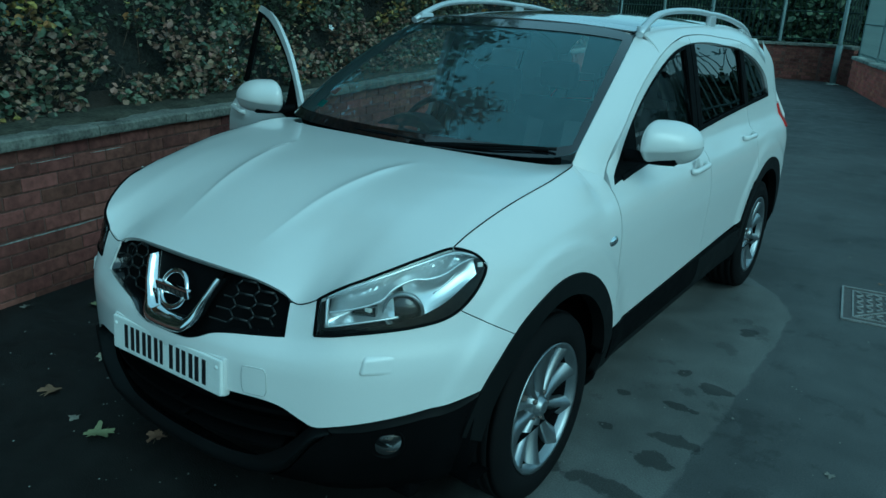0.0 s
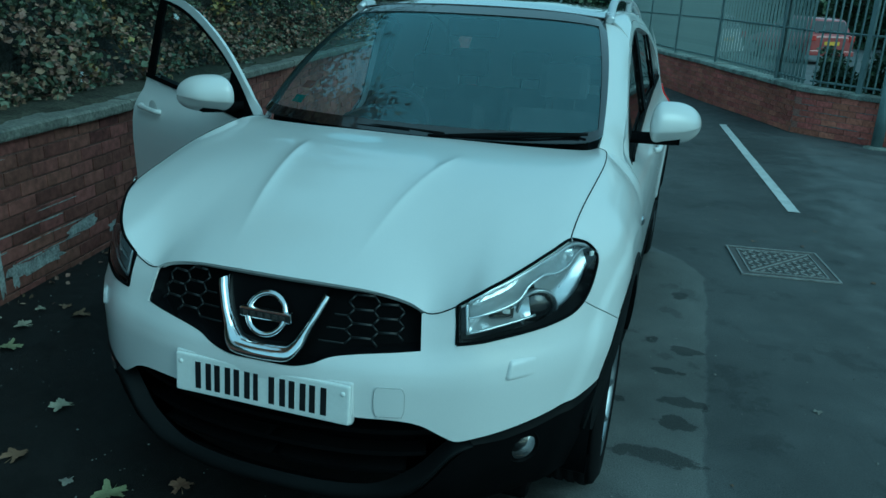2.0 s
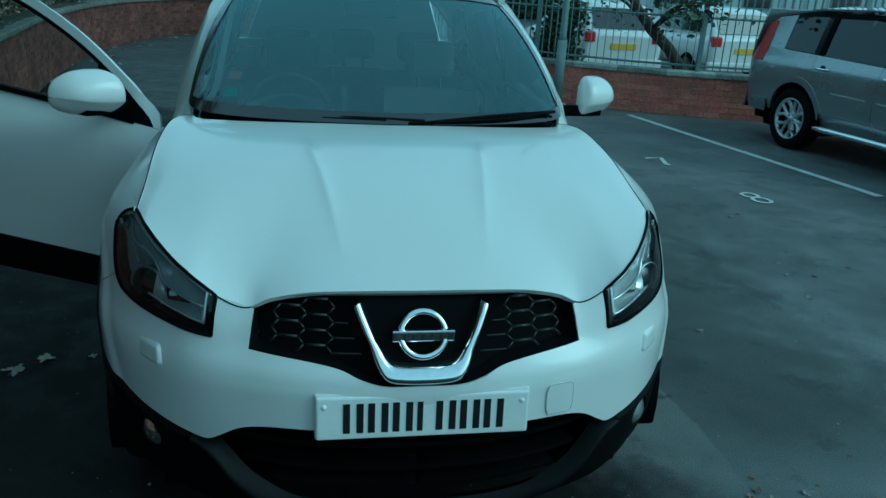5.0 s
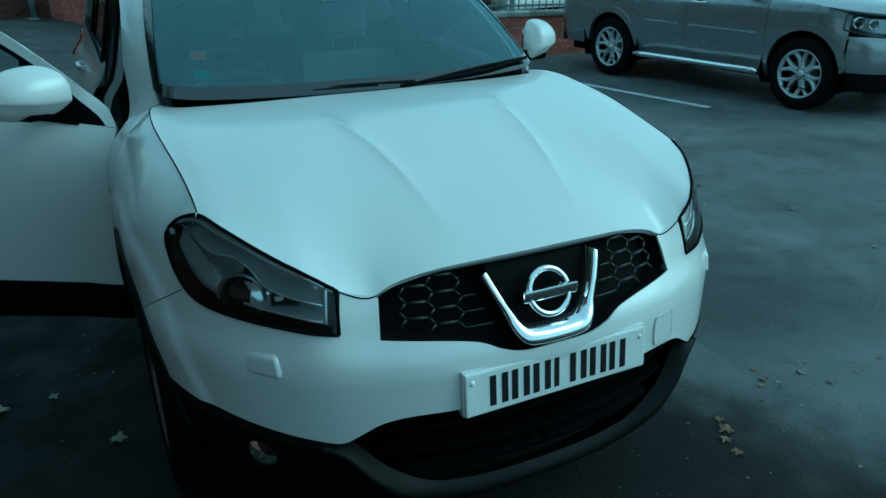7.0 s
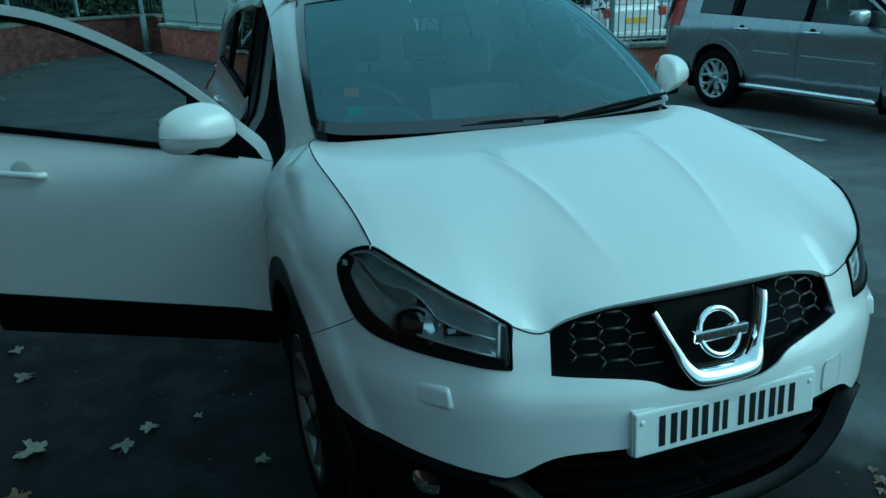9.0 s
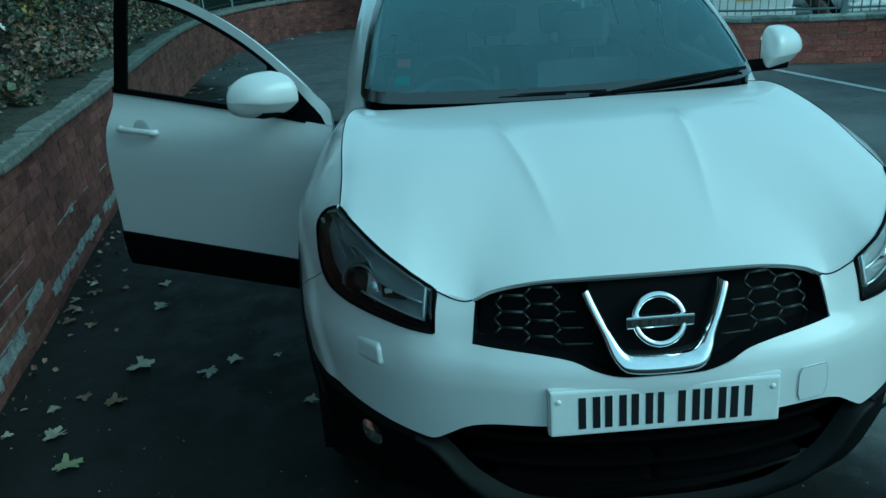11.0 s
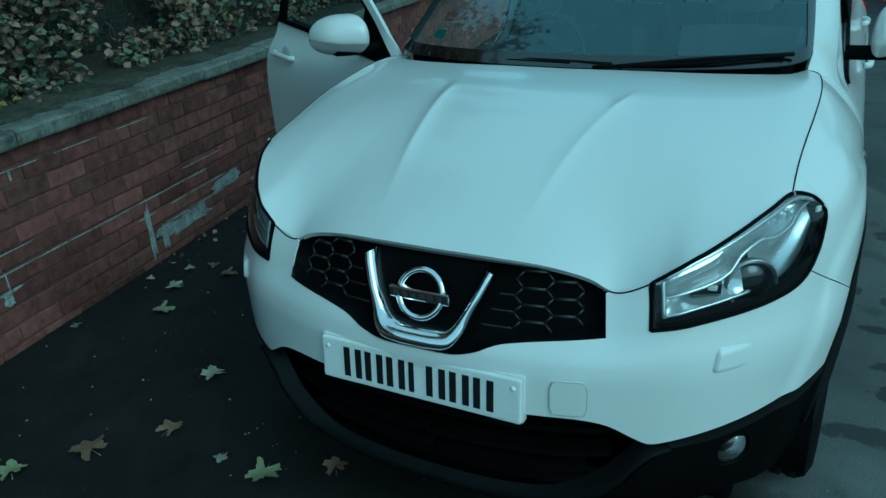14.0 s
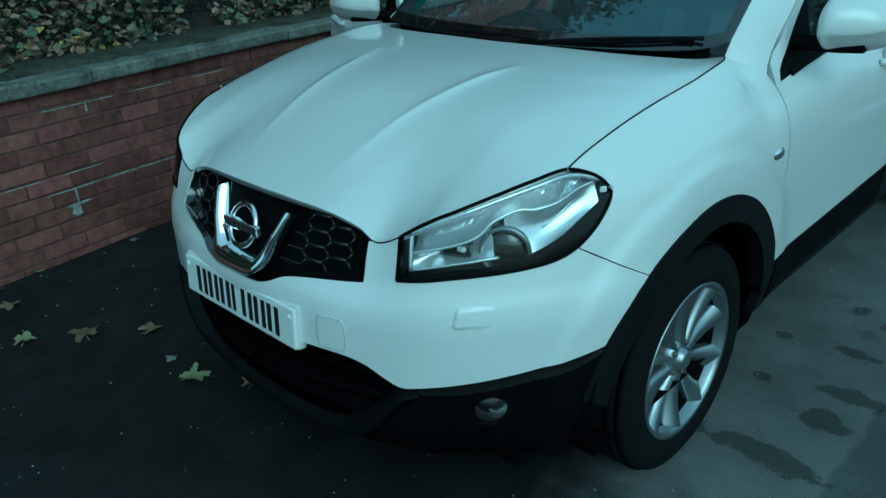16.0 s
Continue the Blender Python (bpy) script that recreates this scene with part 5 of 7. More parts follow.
# ---- the car park ----
def car_park_surface():
    """A lane coloured dark for the shade of hedge and car, paler bays and a worn pale strip, meeting in ragged soft
    edges, with blotches and oil stains.
    """
    m = bpy.data.materials.new("asphalt")
    m.use_nodes = True
    nt = m.node_tree
    b = nt.nodes["Principled BSDF"]
    at = nt.nodes.new("ShaderNodeTexCoord").outputs["Object"]
    axes = nt.nodes.new("ShaderNodeSeparateXYZ")
    nt.links.new(at, axes.inputs[0])

    def clouds(scale, detail=6, rough=0.55):
        n = nt.nodes.new("ShaderNodeTexNoise")
        n.inputs["Scale"].default_value, n.inputs["Detail"].default_value, n.inputs["Roughness"].default_value = scale, detail, rough
        nt.links.new(at, n.inputs["Vector"])
        return n.outputs["Fac"]

    def calc(op, x, y):
        n = nt.nodes.new("ShaderNodeMath")
        n.operation = op
        for k, v in enumerate((x, y)):
            if isinstance(v, (int, float)):
                n.inputs[k].default_value = v
            else:
                nt.links.new(v, n.inputs[k])
        return n.outputs[0]

    def step(v, lo, hi, to0=0.0, to1=1.0):
        n = nt.nodes.new("ShaderNodeMapRange")
        n.interpolation_type = "SMOOTHSTEP"
        for k, val in (("From Min", lo), ("From Max", hi), ("To Min", to0), ("To Max", to1)):
            n.inputs[k].default_value = val
        nt.links.new(v, n.inputs["Value"])
        return n.outputs[0]

    def blend(f, x, y):
        n = nt.nodes.new("ShaderNodeMix")
        n.data_type = "RGBA"
        nt.links.new(f, n.inputs["Factor"])
        for k, v in (("A", x), ("B", y)):
            if isinstance(v, tuple):
                n.inputs[k].default_value = (*v, 1)
            else:
                nt.links.new(v, n.inputs[k])
        return n.outputs["Result"]

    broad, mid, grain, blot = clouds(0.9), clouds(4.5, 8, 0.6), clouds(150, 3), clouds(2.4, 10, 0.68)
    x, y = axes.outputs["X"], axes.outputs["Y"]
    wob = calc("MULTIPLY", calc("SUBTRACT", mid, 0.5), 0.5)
    # lean draws the painted shade out round the nose of the car
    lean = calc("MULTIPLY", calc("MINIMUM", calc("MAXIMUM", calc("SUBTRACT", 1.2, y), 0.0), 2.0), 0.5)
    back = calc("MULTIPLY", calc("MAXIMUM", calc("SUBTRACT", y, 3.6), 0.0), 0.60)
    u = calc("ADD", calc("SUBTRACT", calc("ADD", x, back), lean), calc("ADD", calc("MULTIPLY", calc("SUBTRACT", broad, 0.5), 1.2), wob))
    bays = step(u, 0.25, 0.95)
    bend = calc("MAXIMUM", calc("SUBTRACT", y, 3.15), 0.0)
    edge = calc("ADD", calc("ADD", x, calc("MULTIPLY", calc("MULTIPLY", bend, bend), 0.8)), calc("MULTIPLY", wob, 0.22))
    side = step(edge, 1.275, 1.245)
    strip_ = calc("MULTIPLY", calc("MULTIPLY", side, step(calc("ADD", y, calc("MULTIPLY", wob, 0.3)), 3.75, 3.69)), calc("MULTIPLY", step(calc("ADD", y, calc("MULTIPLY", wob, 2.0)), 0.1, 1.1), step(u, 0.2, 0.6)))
    # first colour holds the shade by the hedge, second the open bays
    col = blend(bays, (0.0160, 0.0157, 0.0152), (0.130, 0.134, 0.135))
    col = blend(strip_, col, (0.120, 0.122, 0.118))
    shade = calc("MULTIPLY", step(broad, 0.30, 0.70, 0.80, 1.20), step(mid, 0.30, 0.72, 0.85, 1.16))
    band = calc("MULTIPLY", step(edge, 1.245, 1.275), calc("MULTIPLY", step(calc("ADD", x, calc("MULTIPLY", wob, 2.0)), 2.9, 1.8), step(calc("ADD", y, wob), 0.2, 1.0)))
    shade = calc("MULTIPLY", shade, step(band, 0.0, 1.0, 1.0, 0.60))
    # old oil stains on the pale strip
    rag = calc("MULTIPLY", calc("SUBTRACT", clouds(11, 6, 0.62), 0.5), 2.6)
    oil = None
    for cx, cy, rx, ry in ((1.16, 1.56, 0.11, 0.045), (1.135, 1.37, 0.085, 0.055), (1.16, 2.11, 0.07, 0.05), (1.08, 1.85, 0.07, 0.03), (0.99, 2.20, 0.035, 0.045), (0.88, 1.50, 0.04, 0.03), (0.83, 1.82, 0.035, 0.025), (1.11, 2.89, 0.05, 0.06), (1.06, 1.09, 0.17, 0.05), (0.80, 1.08, 0.10, 0.05)):
        dx, dy = calc("DIVIDE", calc("SUBTRACT", x, cx), rx), calc("DIVIDE", calc("SUBTRACT", y, cy), ry)
        far = calc("SQRT", calc("ADD", calc("MULTIPLY", dx, dx), calc("MULTIPLY", dy, dy)), 0.0)
        spot = step(calc("ADD", far, rag), 1.15, 0.80)
        oil = spot if oil is None else calc("MAXIMUM", oil, spot)
    shade = calc("MULTIPLY", shade, step(oil, 0.0, 1.0, 1.0, 0.48))
    shade = calc("MULTIPLY", shade, step(grain, 0.25, 0.75, 0.80, 1.20))
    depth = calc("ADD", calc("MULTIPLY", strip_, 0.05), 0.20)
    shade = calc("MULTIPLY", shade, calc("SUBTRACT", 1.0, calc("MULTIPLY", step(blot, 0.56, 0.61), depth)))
    tint = nt.nodes.new("ShaderNodeVectorMath")
    tint.operation = "SCALE"
    nt.links.new(col, tint.inputs[0])
    nt.links.new(shade, tint.inputs["Scale"])
    nt.links.new(tint.outputs[0], b.inputs["Base Color"])
    nt.links.new(step(mid, 0.3, 0.7, 0.50, 0.85), b.inputs["Roughness"])
    b.inputs["Specular IOR Level"].default_value = 0.12
    bump = nt.nodes.new("ShaderNodeBump")
    bump.inputs["Distance"].default_value = 0.004
    nt.links.new(grain, bump.inputs["Height"])
    nt.links.new(bump.outputs[0], b.inputs["Normal"])
    return m


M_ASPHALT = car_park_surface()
M_LINE = material("road_paint", (0.55, 0.56, 0.55), 0.7, vary=0.25, scale=9, fine=120, bump=0.001)
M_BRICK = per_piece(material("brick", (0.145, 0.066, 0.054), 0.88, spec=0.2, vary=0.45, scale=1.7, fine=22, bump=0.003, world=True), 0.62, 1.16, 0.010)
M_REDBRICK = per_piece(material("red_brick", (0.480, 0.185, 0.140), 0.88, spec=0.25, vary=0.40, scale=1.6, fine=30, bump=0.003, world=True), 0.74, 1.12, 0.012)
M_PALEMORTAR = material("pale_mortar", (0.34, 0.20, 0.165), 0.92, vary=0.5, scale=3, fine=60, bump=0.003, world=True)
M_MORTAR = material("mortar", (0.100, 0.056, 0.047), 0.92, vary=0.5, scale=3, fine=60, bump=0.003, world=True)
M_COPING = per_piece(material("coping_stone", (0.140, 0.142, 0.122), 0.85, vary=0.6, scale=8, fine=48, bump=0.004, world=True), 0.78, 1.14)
M_MOSS = material("moss", (0.048, 0.047, 0.036), 0.95, spec=0.1, vary=0.6, scale=7, fine=45, bump=0.008, world=True)
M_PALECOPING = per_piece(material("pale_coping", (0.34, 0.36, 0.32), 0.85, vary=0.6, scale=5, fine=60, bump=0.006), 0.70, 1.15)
M_LIME = material("lime_bloom", (0.27, 0.28, 0.27), 0.9, vary=0.6, scale=14, fine=70, world=True)
M_SOIL = material("soil", (0.035, 0.028, 0.020), 0.95, vary=0.4, scale=3, fine=60, bump=0.02)
M_DARKFENCE = material("dark_fence_paint", (0.020, 0.030, 0.026), 0.6, spec=0.2, vary=0.2, scale=5)
M_FENCE = material("fence_paint", (0.215, 0.265, 0.265), 0.55, vary=0.2, scale=5)

bm = bmesh.new()
n = 60
ring = [(-400, -400), (400, -400), (400, 400), (-400, 400)]
bmesh.ops.create_grid(bm, x_segments=40, y_segments=40, size=400)
ground = tagged(part("ground", bm, M_ASPHALT), "worn car park asphalt, coloured darker for shade by the hedge", "ground", kind="structure")


def bay_line(p, q, w=0.085):
    p, q = Vector((*p, 0)), Vector((*q, 0))
    d = (q - p).normalized()
    side = Vector((-d.y, d.x, 0)) * w / 2
    bm = bmesh.new()
    rng = random.Random(3)
    L = (q - p).length
    rows = []
    for k in range(int(L / 0.05) + 1):
        c = p + d * min(L, k * 0.05)
        rows.append([c + side * (1 + rng.uniform(-0.08, 0.05)) + Vector((0, 0, 0.006)), c + Vector((0, 0, 0.007)), c - side * (1 + rng.uniform(-0.08, 0.05)) + Vector((0, 0, 0.006))])
    add_grid(bm, rows, 0)
    return tagged(part("bay_line", bm, M_LINE), "worn white parking bay line", "road marking", "bay lines", "structure")


bay_line((1.50, 10.4), (1.985, 5.35), 0.10)
bay_line((4.17, 8.6), (4.865, 4.31), 0.10)
bay_line((7.25, 8.0), (7.94, 3.97), 0.10)

# drain cover: two leaves in a square frame
drain = thing("drain_cover", "square cast iron drain cover set in the asphalt", "drain cover", at=pose(1.744, 3.82, 0.0, 0, 0, 8))
bm = bmesh.new()
add_box(bm, (-0.31, -0.31, -0.05), (0.31, 0.31, 0.006), None, 0.004)
part("frame", bm, M_IRON, drain)
M_CAST = material("cast_iron", (0.26, 0.26, 0.25), 0.6, metal=0.3, vary=0.3, scale=12)
for lo_, hi_ in (((-0.31, -0.31), (0.31, -0.298)), ((-0.31, 0.298), (0.31, 0.31)), ((-0.31, -0.298), (-0.298, 0.298)), ((0.298, -0.298), (0.31, 0.298)), ((-0.25, -0.25), (0.25, -0.241)), ((-0.25, 0.241), (0.25, 0.25)), ((-0.25, -0.241), (-0.241, 0.241)), ((0.241, -0.241), (0.25, 0.241))):
    bm = bmesh.new()
    add_box(bm, (*lo_, 0.002), (*hi_, 0.012))
    part("rim_bar", bm, M_CAST, drain)
bm = bmesh.new()
add_box(bm, (-0.33, -0.005, 0.002), (0.33, 0.005, 0.012), pose(0, 0, 0, 0, 0, 45))
part("leaf_joint", bm, M_CAST, drain)
for r in range(9):
    for c in range(9):
        if abs(r - c) < 1:
            continue
        bm = bmesh.new()
        add_box(bm, (-0.023, -0.006, 0), (0.023, 0.006, 0.010), pose((c - 4) * 0.052, (r - 4) * 0.052, 0.003, 0, 0, 45 if (r + c) % 2 else -45))
        part("tread", bm, M_CAST, drain)


# ---- walls ----
def run_of(points):
    k = np.array(points, float)
    d = np.r_[0, np.cumsum(np.linalg.norm(np.diff(k, axis=0), axis=1))]
    return k, d


def on_run(k, d, s):
    x, y = np.interp(s, d, k[:, 0]), np.interp(s, d, k[:, 1])
    i = min(max(np.searchsorted(d, s) - 1, 0), len(k) - 2)
    t = (k[i + 1] - k[i]) / np.linalg.norm(k[i + 1] - k[i])
    return np.array((x, y)), t


BRICK_MESH = {}


def brick_mesh(length):
    key = round(length, 2)
    if key not in BRICK_MESH:
        bm = bmesh.new()
        add_box(bm, (-length / 2, -0.05, -0.0352), (length / 2, 0.05, 0.0352), None, 0.004)
        me = bpy.data.meshes.new("brick")
        bm.to_mesh(me)
        bm.free()
        me.materials.append(M_BRICK)
        BRICK_MESH[key] = me
    return BRICK_MESH[key]


def brick_wall(name, points, courses, side, label, near=(), thick=0.22, rise=0.080, foot=0.0, ends=None, brick=M_BRICK, mortar=M_MORTAR):
    """A wall along a run; its seen face lies on the run, side gives the way its body lies. Bricks within the stretch `near` are pieces of their own."""
    k, d = run_of(points)
    L = d[-1]
    ns = max(2, int(L / 0.12))
    bm = bmesh.new()
    # the height of a course, along the run
    course = (lambda s: float(np.interp(s, (ends[0], ends[1]), (ends[2], ends[3])))) if ends else (lambda s: rise)
    height = lambda s: foot + courses * course(s)
    rows = []
    for s in np.linspace(0, L, ns):
        p, t = on_run(k, d, s)
        nrm = np.array((-t[1], t[0])) * side
        f, b = p + nrm * 0.007, p + nrm * thick
        rows.append([(f[0], f[1], 0), (f[0], f[1], height(s)), (b[0], b[1], height(s)), (b[0], b[1], 0)])
    add_grid(bm, rows, 0, smooth=False)
    wall = tagged(part(name, bm, mortar), label, "wall", kind="structure")
    rng = random.Random(len(name))
    rest = bmesh.new()
    for c in range(courses):
        s = (0.1125 if c % 2 else 0.0) - 0.02
        while s < L:
            s0, s1 = max(s, 0) + 0.005, min(s + 0.225, L) - 0.005
            s += 0.225
            if s1 - s0 < 0.04:
                continue
            p, t = on_run(k, d, (s0 + s1) / 2)
            nrm = np.array((-t[1], t[0])) * side
            out = rng.uniform(-0.003, 0.003)
            z = foot + (c + 0.5) * course(s)
            q = p + nrm * (0.05 + out)
            m = pose(q[0], q[1], z, rng.uniform(-0.6, 0.6), 0, math.degrees(math.atan2(t[1], t[0])) + rng.uniform(-0.4, 0.4))
            if near and near[0] < s0 < near[1]:
                ob = new("brick", brick_mesh(s1 - s0))
                ob.parent = wall
                ob.matrix_world = m
            else:
                l = (s1 - s0) / 2
                v = [rest.verts.new(m @ Vector((x, y, zz))) for x in (-l, l) for y in (-0.05, 0.05) for zz in (-0.44 * course(s), 0.44 * course(s))]
                for f in ((0, 1, 3, 2), (4, 6, 7, 5), (0, 4, 5, 1), (2, 3, 7, 6), (1, 5, 7, 3), (0, 2, 6, 4)):
                    rest.faces.new([v[i] for i in f])
    if len(rest.verts):
        me = bpy.data.meshes.new("bricks")
        rest.to_mesh(me)
        me.materials.append(brick)
        ob = new("bricks", me)
        ob.parent = wall
        ob["kind"] = "stuff"
    rest.free()
    return wall, k, d, height


def coping(parent, k, d, z, side, over, depth, thick, length, seed, mat=M_COPING):
    rng = random.Random(seed)
    s = 0.0
    while s < d[-1] - 0.05:
        e = min(s + length * rng.uniform(0.9, 1.1), d[-1])
        bm = bmesh.new()
        g = 0.004
        rows = []
        n = max(2, int((e - s) / 0.2) + 1)
        dz = rng.uniform(-0.004, 0.004)
        prof = ((-over + 0.004, 0.0), (-over, 0.012), (-over, thick - 0.014), (-over + 0.012, thick - 0.002), (depth * 0.5, thick + 0.006), (depth - over - 0.01, thick), (depth - over, thick - 0.012), (depth - over, 0))
        for q in np.linspace(s + g, e - g, n):
            p, t = on_run(k, d, q)
            nrm = np.array((-t[1], t[0])) * side
            rows.append([(p[0] + nrm[0] * o + 0.004 * noise.noise((q * 5, o * 9, seed)), p[1] + nrm[1] * o, z(q) + h + dz + 0.004 * noise.noise((q * 7, h * 20, o))) for o, h in prof])
        add_grid(bm, rows, 0.0, smooth=False)
        for row in (rows[0], rows[-1]):
            bm.faces.new([bm.verts.new(p) for p in row])
        part("coping_stone", bm, mat, parent)
        s = e


LEFT = [(-1.75, -6.0), (-1.95, -1.5), (-2.11, 0.0), (-2.21, 0.7), (-2.305, 1.3), (-2.46, 2.2), (-2.62, 3.0), (-2.87, 4.4), (-3.35, 7.0), (-3.88, 10.0), (-4.2, 12.9), (-4.25, 15.0), (-4.0, 17.4), (-3.4, 19.3), (-2.5, 20.2), (-1.5, 20.4), (-0.9, 19.6)]
RIGHT = [(-0.9, 19.6), (-0.3, 17.6), (0.3, 15.7), (1.25, 13.1), (2.0, 11.3), (2.4, 10.25)]
CROSS = [(2.4, 10.25), (3.2, 9.65), (4.3, 9.0), (5.1, 8.62), (6.1, 8.35), (8.0, 8.1), (14.0, 7.6)]
L_ = spline(LEFT, 70)
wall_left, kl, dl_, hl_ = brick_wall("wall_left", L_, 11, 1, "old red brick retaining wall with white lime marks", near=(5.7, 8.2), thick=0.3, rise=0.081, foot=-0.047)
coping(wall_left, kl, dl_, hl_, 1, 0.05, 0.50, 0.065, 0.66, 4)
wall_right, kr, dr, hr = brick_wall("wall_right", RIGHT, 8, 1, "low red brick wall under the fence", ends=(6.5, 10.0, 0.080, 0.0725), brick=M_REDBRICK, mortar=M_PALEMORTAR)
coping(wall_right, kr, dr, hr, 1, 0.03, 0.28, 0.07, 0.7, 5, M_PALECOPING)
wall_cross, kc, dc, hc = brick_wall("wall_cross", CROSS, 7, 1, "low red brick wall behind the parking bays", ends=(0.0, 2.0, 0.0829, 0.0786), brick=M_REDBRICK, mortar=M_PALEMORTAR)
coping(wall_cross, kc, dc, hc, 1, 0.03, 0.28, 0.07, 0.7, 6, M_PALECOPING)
# moss and soil grown over the coping's top, with a ragged edge
bm = bmesh.new()
rows = []
for at in np.linspace(3.0, dl_[-1] * 0.7, 420):
    p, t = on_run(kl, dl_, at)
    nrm = np.array((-t[1], t[0]))
    lip_ = 0.070 + 0.06 * noise.noise((at * 2.1, 0, 7)) + 0.035 * noise.noise((at * 9.0, 0, 3)) + 0.02 * noise.noise((at * 31.0, 0, 5))
    rows.append([(*(p + nrm * o), hl_(at) + 0.065 + h) for o, h in ((lip_, -0.006), (lip_ + 0.012, 0.010), (0.20, 0.017 + 0.008 * noise.noise((at * 6, 1, 0))), (0.36, 0.022 + 0.012 * noise.noise((at * 5, 4, 0))), (0.46, 0.006))])
add_grid(bm, rows, 0)
part("moss", bm, M_MOSS, wall_left, "dark moss and soil on the coping")
# pale lime runs on the old wall
rng = random.Random(21)
marks = [(1.97, 0.258, 0.34, 0.075), (1.55, 0.176, 0.48, 0.085), (1.255, 0.315, 0.045, 0.27), (1.36, 0.176, 0.05, 0.13), (0.38, 0.355, 0.010, 0.10), (0.38, 0.277, 0.12, 0.013), (0.365, 0.262, 0.05, 0.05), (0.53, 0.752, 0.012, 0.05), (2.95, 0.395, 0.12, 0.05)]
for z, y0, y1, keep, h in ((0.352, 0.25, 1.75, 0.95, 0.008), (0.268, 1.18, 1.80, 0.9, 0.008), (0.182, 1.25, 1.80, 0.9, 0.010), (0.752, 0.30, 0.54, 1.0, 0.007), (0.752, 0.80, 1.30, 0.7, 0.005), (0.416, 1.60, 1.85, 1.0, 0.007), (0.375, 2.6, 4.0, 0.7, 0.010), (0.13, 2.25, 4.3, 0.9, 0.08), (0.433, 0.05, 0.6, 0.4, 0.005)):
    y = y0
    while y < y1:
        w = rng.uniform(0.10, 0.24)
        if rng.random() < keep:
            marks.append((y + w / 2, z + h / 3, w * 1.04, h * rng.uniform(0.7, 1.2)))
        y += w
for y, z, w, h in marks:
    s = np.interp(y, kl[:, 1], dl_)
    pts = []
    p, t = on_run(kl, dl_, s)
    nrm = np.array((-t[1], t[0]))
    bm = bmesh.new()
    vs = []
    for a in np.linspace(0, 2 * math.pi, 19)[:-1]:
        u, v = math.copysign(abs(math.cos(a)) ** 0.5, math.cos(a)), math.copysign(abs(math.sin(a)) ** 0.5, math.sin(a))
        r = 1 + rng.uniform(-0.3, 0.25)
        q = p + t * u * w / 2 * r - nrm * 0.0035
        vs.append(bm.verts.new((q[0], q[1], z - h / 2 + v * h / 2 * r)))
    bm.faces.new(vs)
    part("lime_mark", bm, M_LIME, wall_left)

# pale streaks of old mortar on the red wall
rng = random.Random(8)
for _ in range(60):
    at, c, w = rng.uniform(0.1, 6.0) if rng.random() < 0.6 else rng.uniform(0.1, 1.4), rng.randrange(1, 7), rng.uniform(0.08, 0.32)
    p, t = on_run(kc, dc, at)
    nrm = np.array((-t[1], t[0]))
    z, h = hc(at) / 7 * c, rng.uniform(0.005, 0.012)
    bm = bmesh.new()
    bm.faces.new([bm.verts.new((*(p + t * o * w / 2 - nrm * 0.005), z + v * h)) for o, v in ((-1, 0), (-0.6, -0.6), (0.5, -0.5), (1, 0.1), (0.6, 0.7), (-0.5, 0.5))])
    part("mortar_streak", bm, M_LIME, wall_cross)

# bank of soil behind the left wall
rows = []
for s in np.linspace(0, dl_[-1] * 0.80, 50):
    p, t = on_run(kl, dl_, s)
    nrm = np.array((-t[1], t[0]))
    rows.append([(*(p + nrm * o), 0.87 + h + 0.06 * noise.noise((p[1], o, 3))) for o, h in ((0.30, 0.0), (0.6, 0.05), (1.2, 0.5), (2.2, 1.1), (4.0, 1.5), (9.0, 1.8), (30, 1.8))])
bm = bmesh.new()
add_grid(bm, rows, 0)
tagged(part("bank", bm, M_SOIL), "bank of dark soil under the shrubs", "bank", kind="structure")


# ---- shrubs and trees ----
def leaf_stuff(name, places, mat, size, label, category, seed):
    """Many small folded leaves, as one mass."""
    rng = np.random.default_rng(seed)
    n = len(places)
    P = np.array(places, float)
    a = rng.normal(size=(n, 3))
    a[:, 2] = a[:, 2] * 0.5 - 0.25
    a /= np.linalg.norm(a, axis=1)[:, None]
    up = rng.normal(size=(n, 3)) * 0.7 + (0, -0.2, 0.7)
    b = np.cross(a, up)
    b /= np.linalg.norm(b, axis=1)[:, None] + 1e-9
    c = np.cross(b, a)
    L = size * rng.uniform(0.55, 1.35, n)[:, None]
    w = L * rng.uniform(0.30, 0.48, n)[:, None]
    fold = L * 0.10
    verts = np.stack([P - a * L * 0.5, P - a * L * 0.08 + b * w + c * fold, P + a * L * 0.22 + b * w * 0.75 + c * fold, P + a * L * 0.5, P + a * L * 0.22 - b * w * 0.75 + c * fold, P - a * L * 0.08 - b * w + c * fold], 1).reshape(-1, 3)
    f = np.arange(n)[:, None] * 6
    faces = np.concatenate([f + (0, 1, 2, 3), f + (0, 3, 4, 5)])
    me = bpy.data.meshes.new(name)
    me.from_pydata(verts.tolist(), [], faces.tolist())
    me.materials.append(mat)
    ob = new(name, me)
    return tagged(ob, label, category, kind="stuff")


def foliage(name, colour, low, high, hue):
    m = per_piece(material(name, colour, 0.55, vary=0.2, scale=3, fine=40), low, high, hue)
    m.node_tree.nodes["Principled BSDF"].inputs["Transmission Weight"].default_value = 0.0
    return m


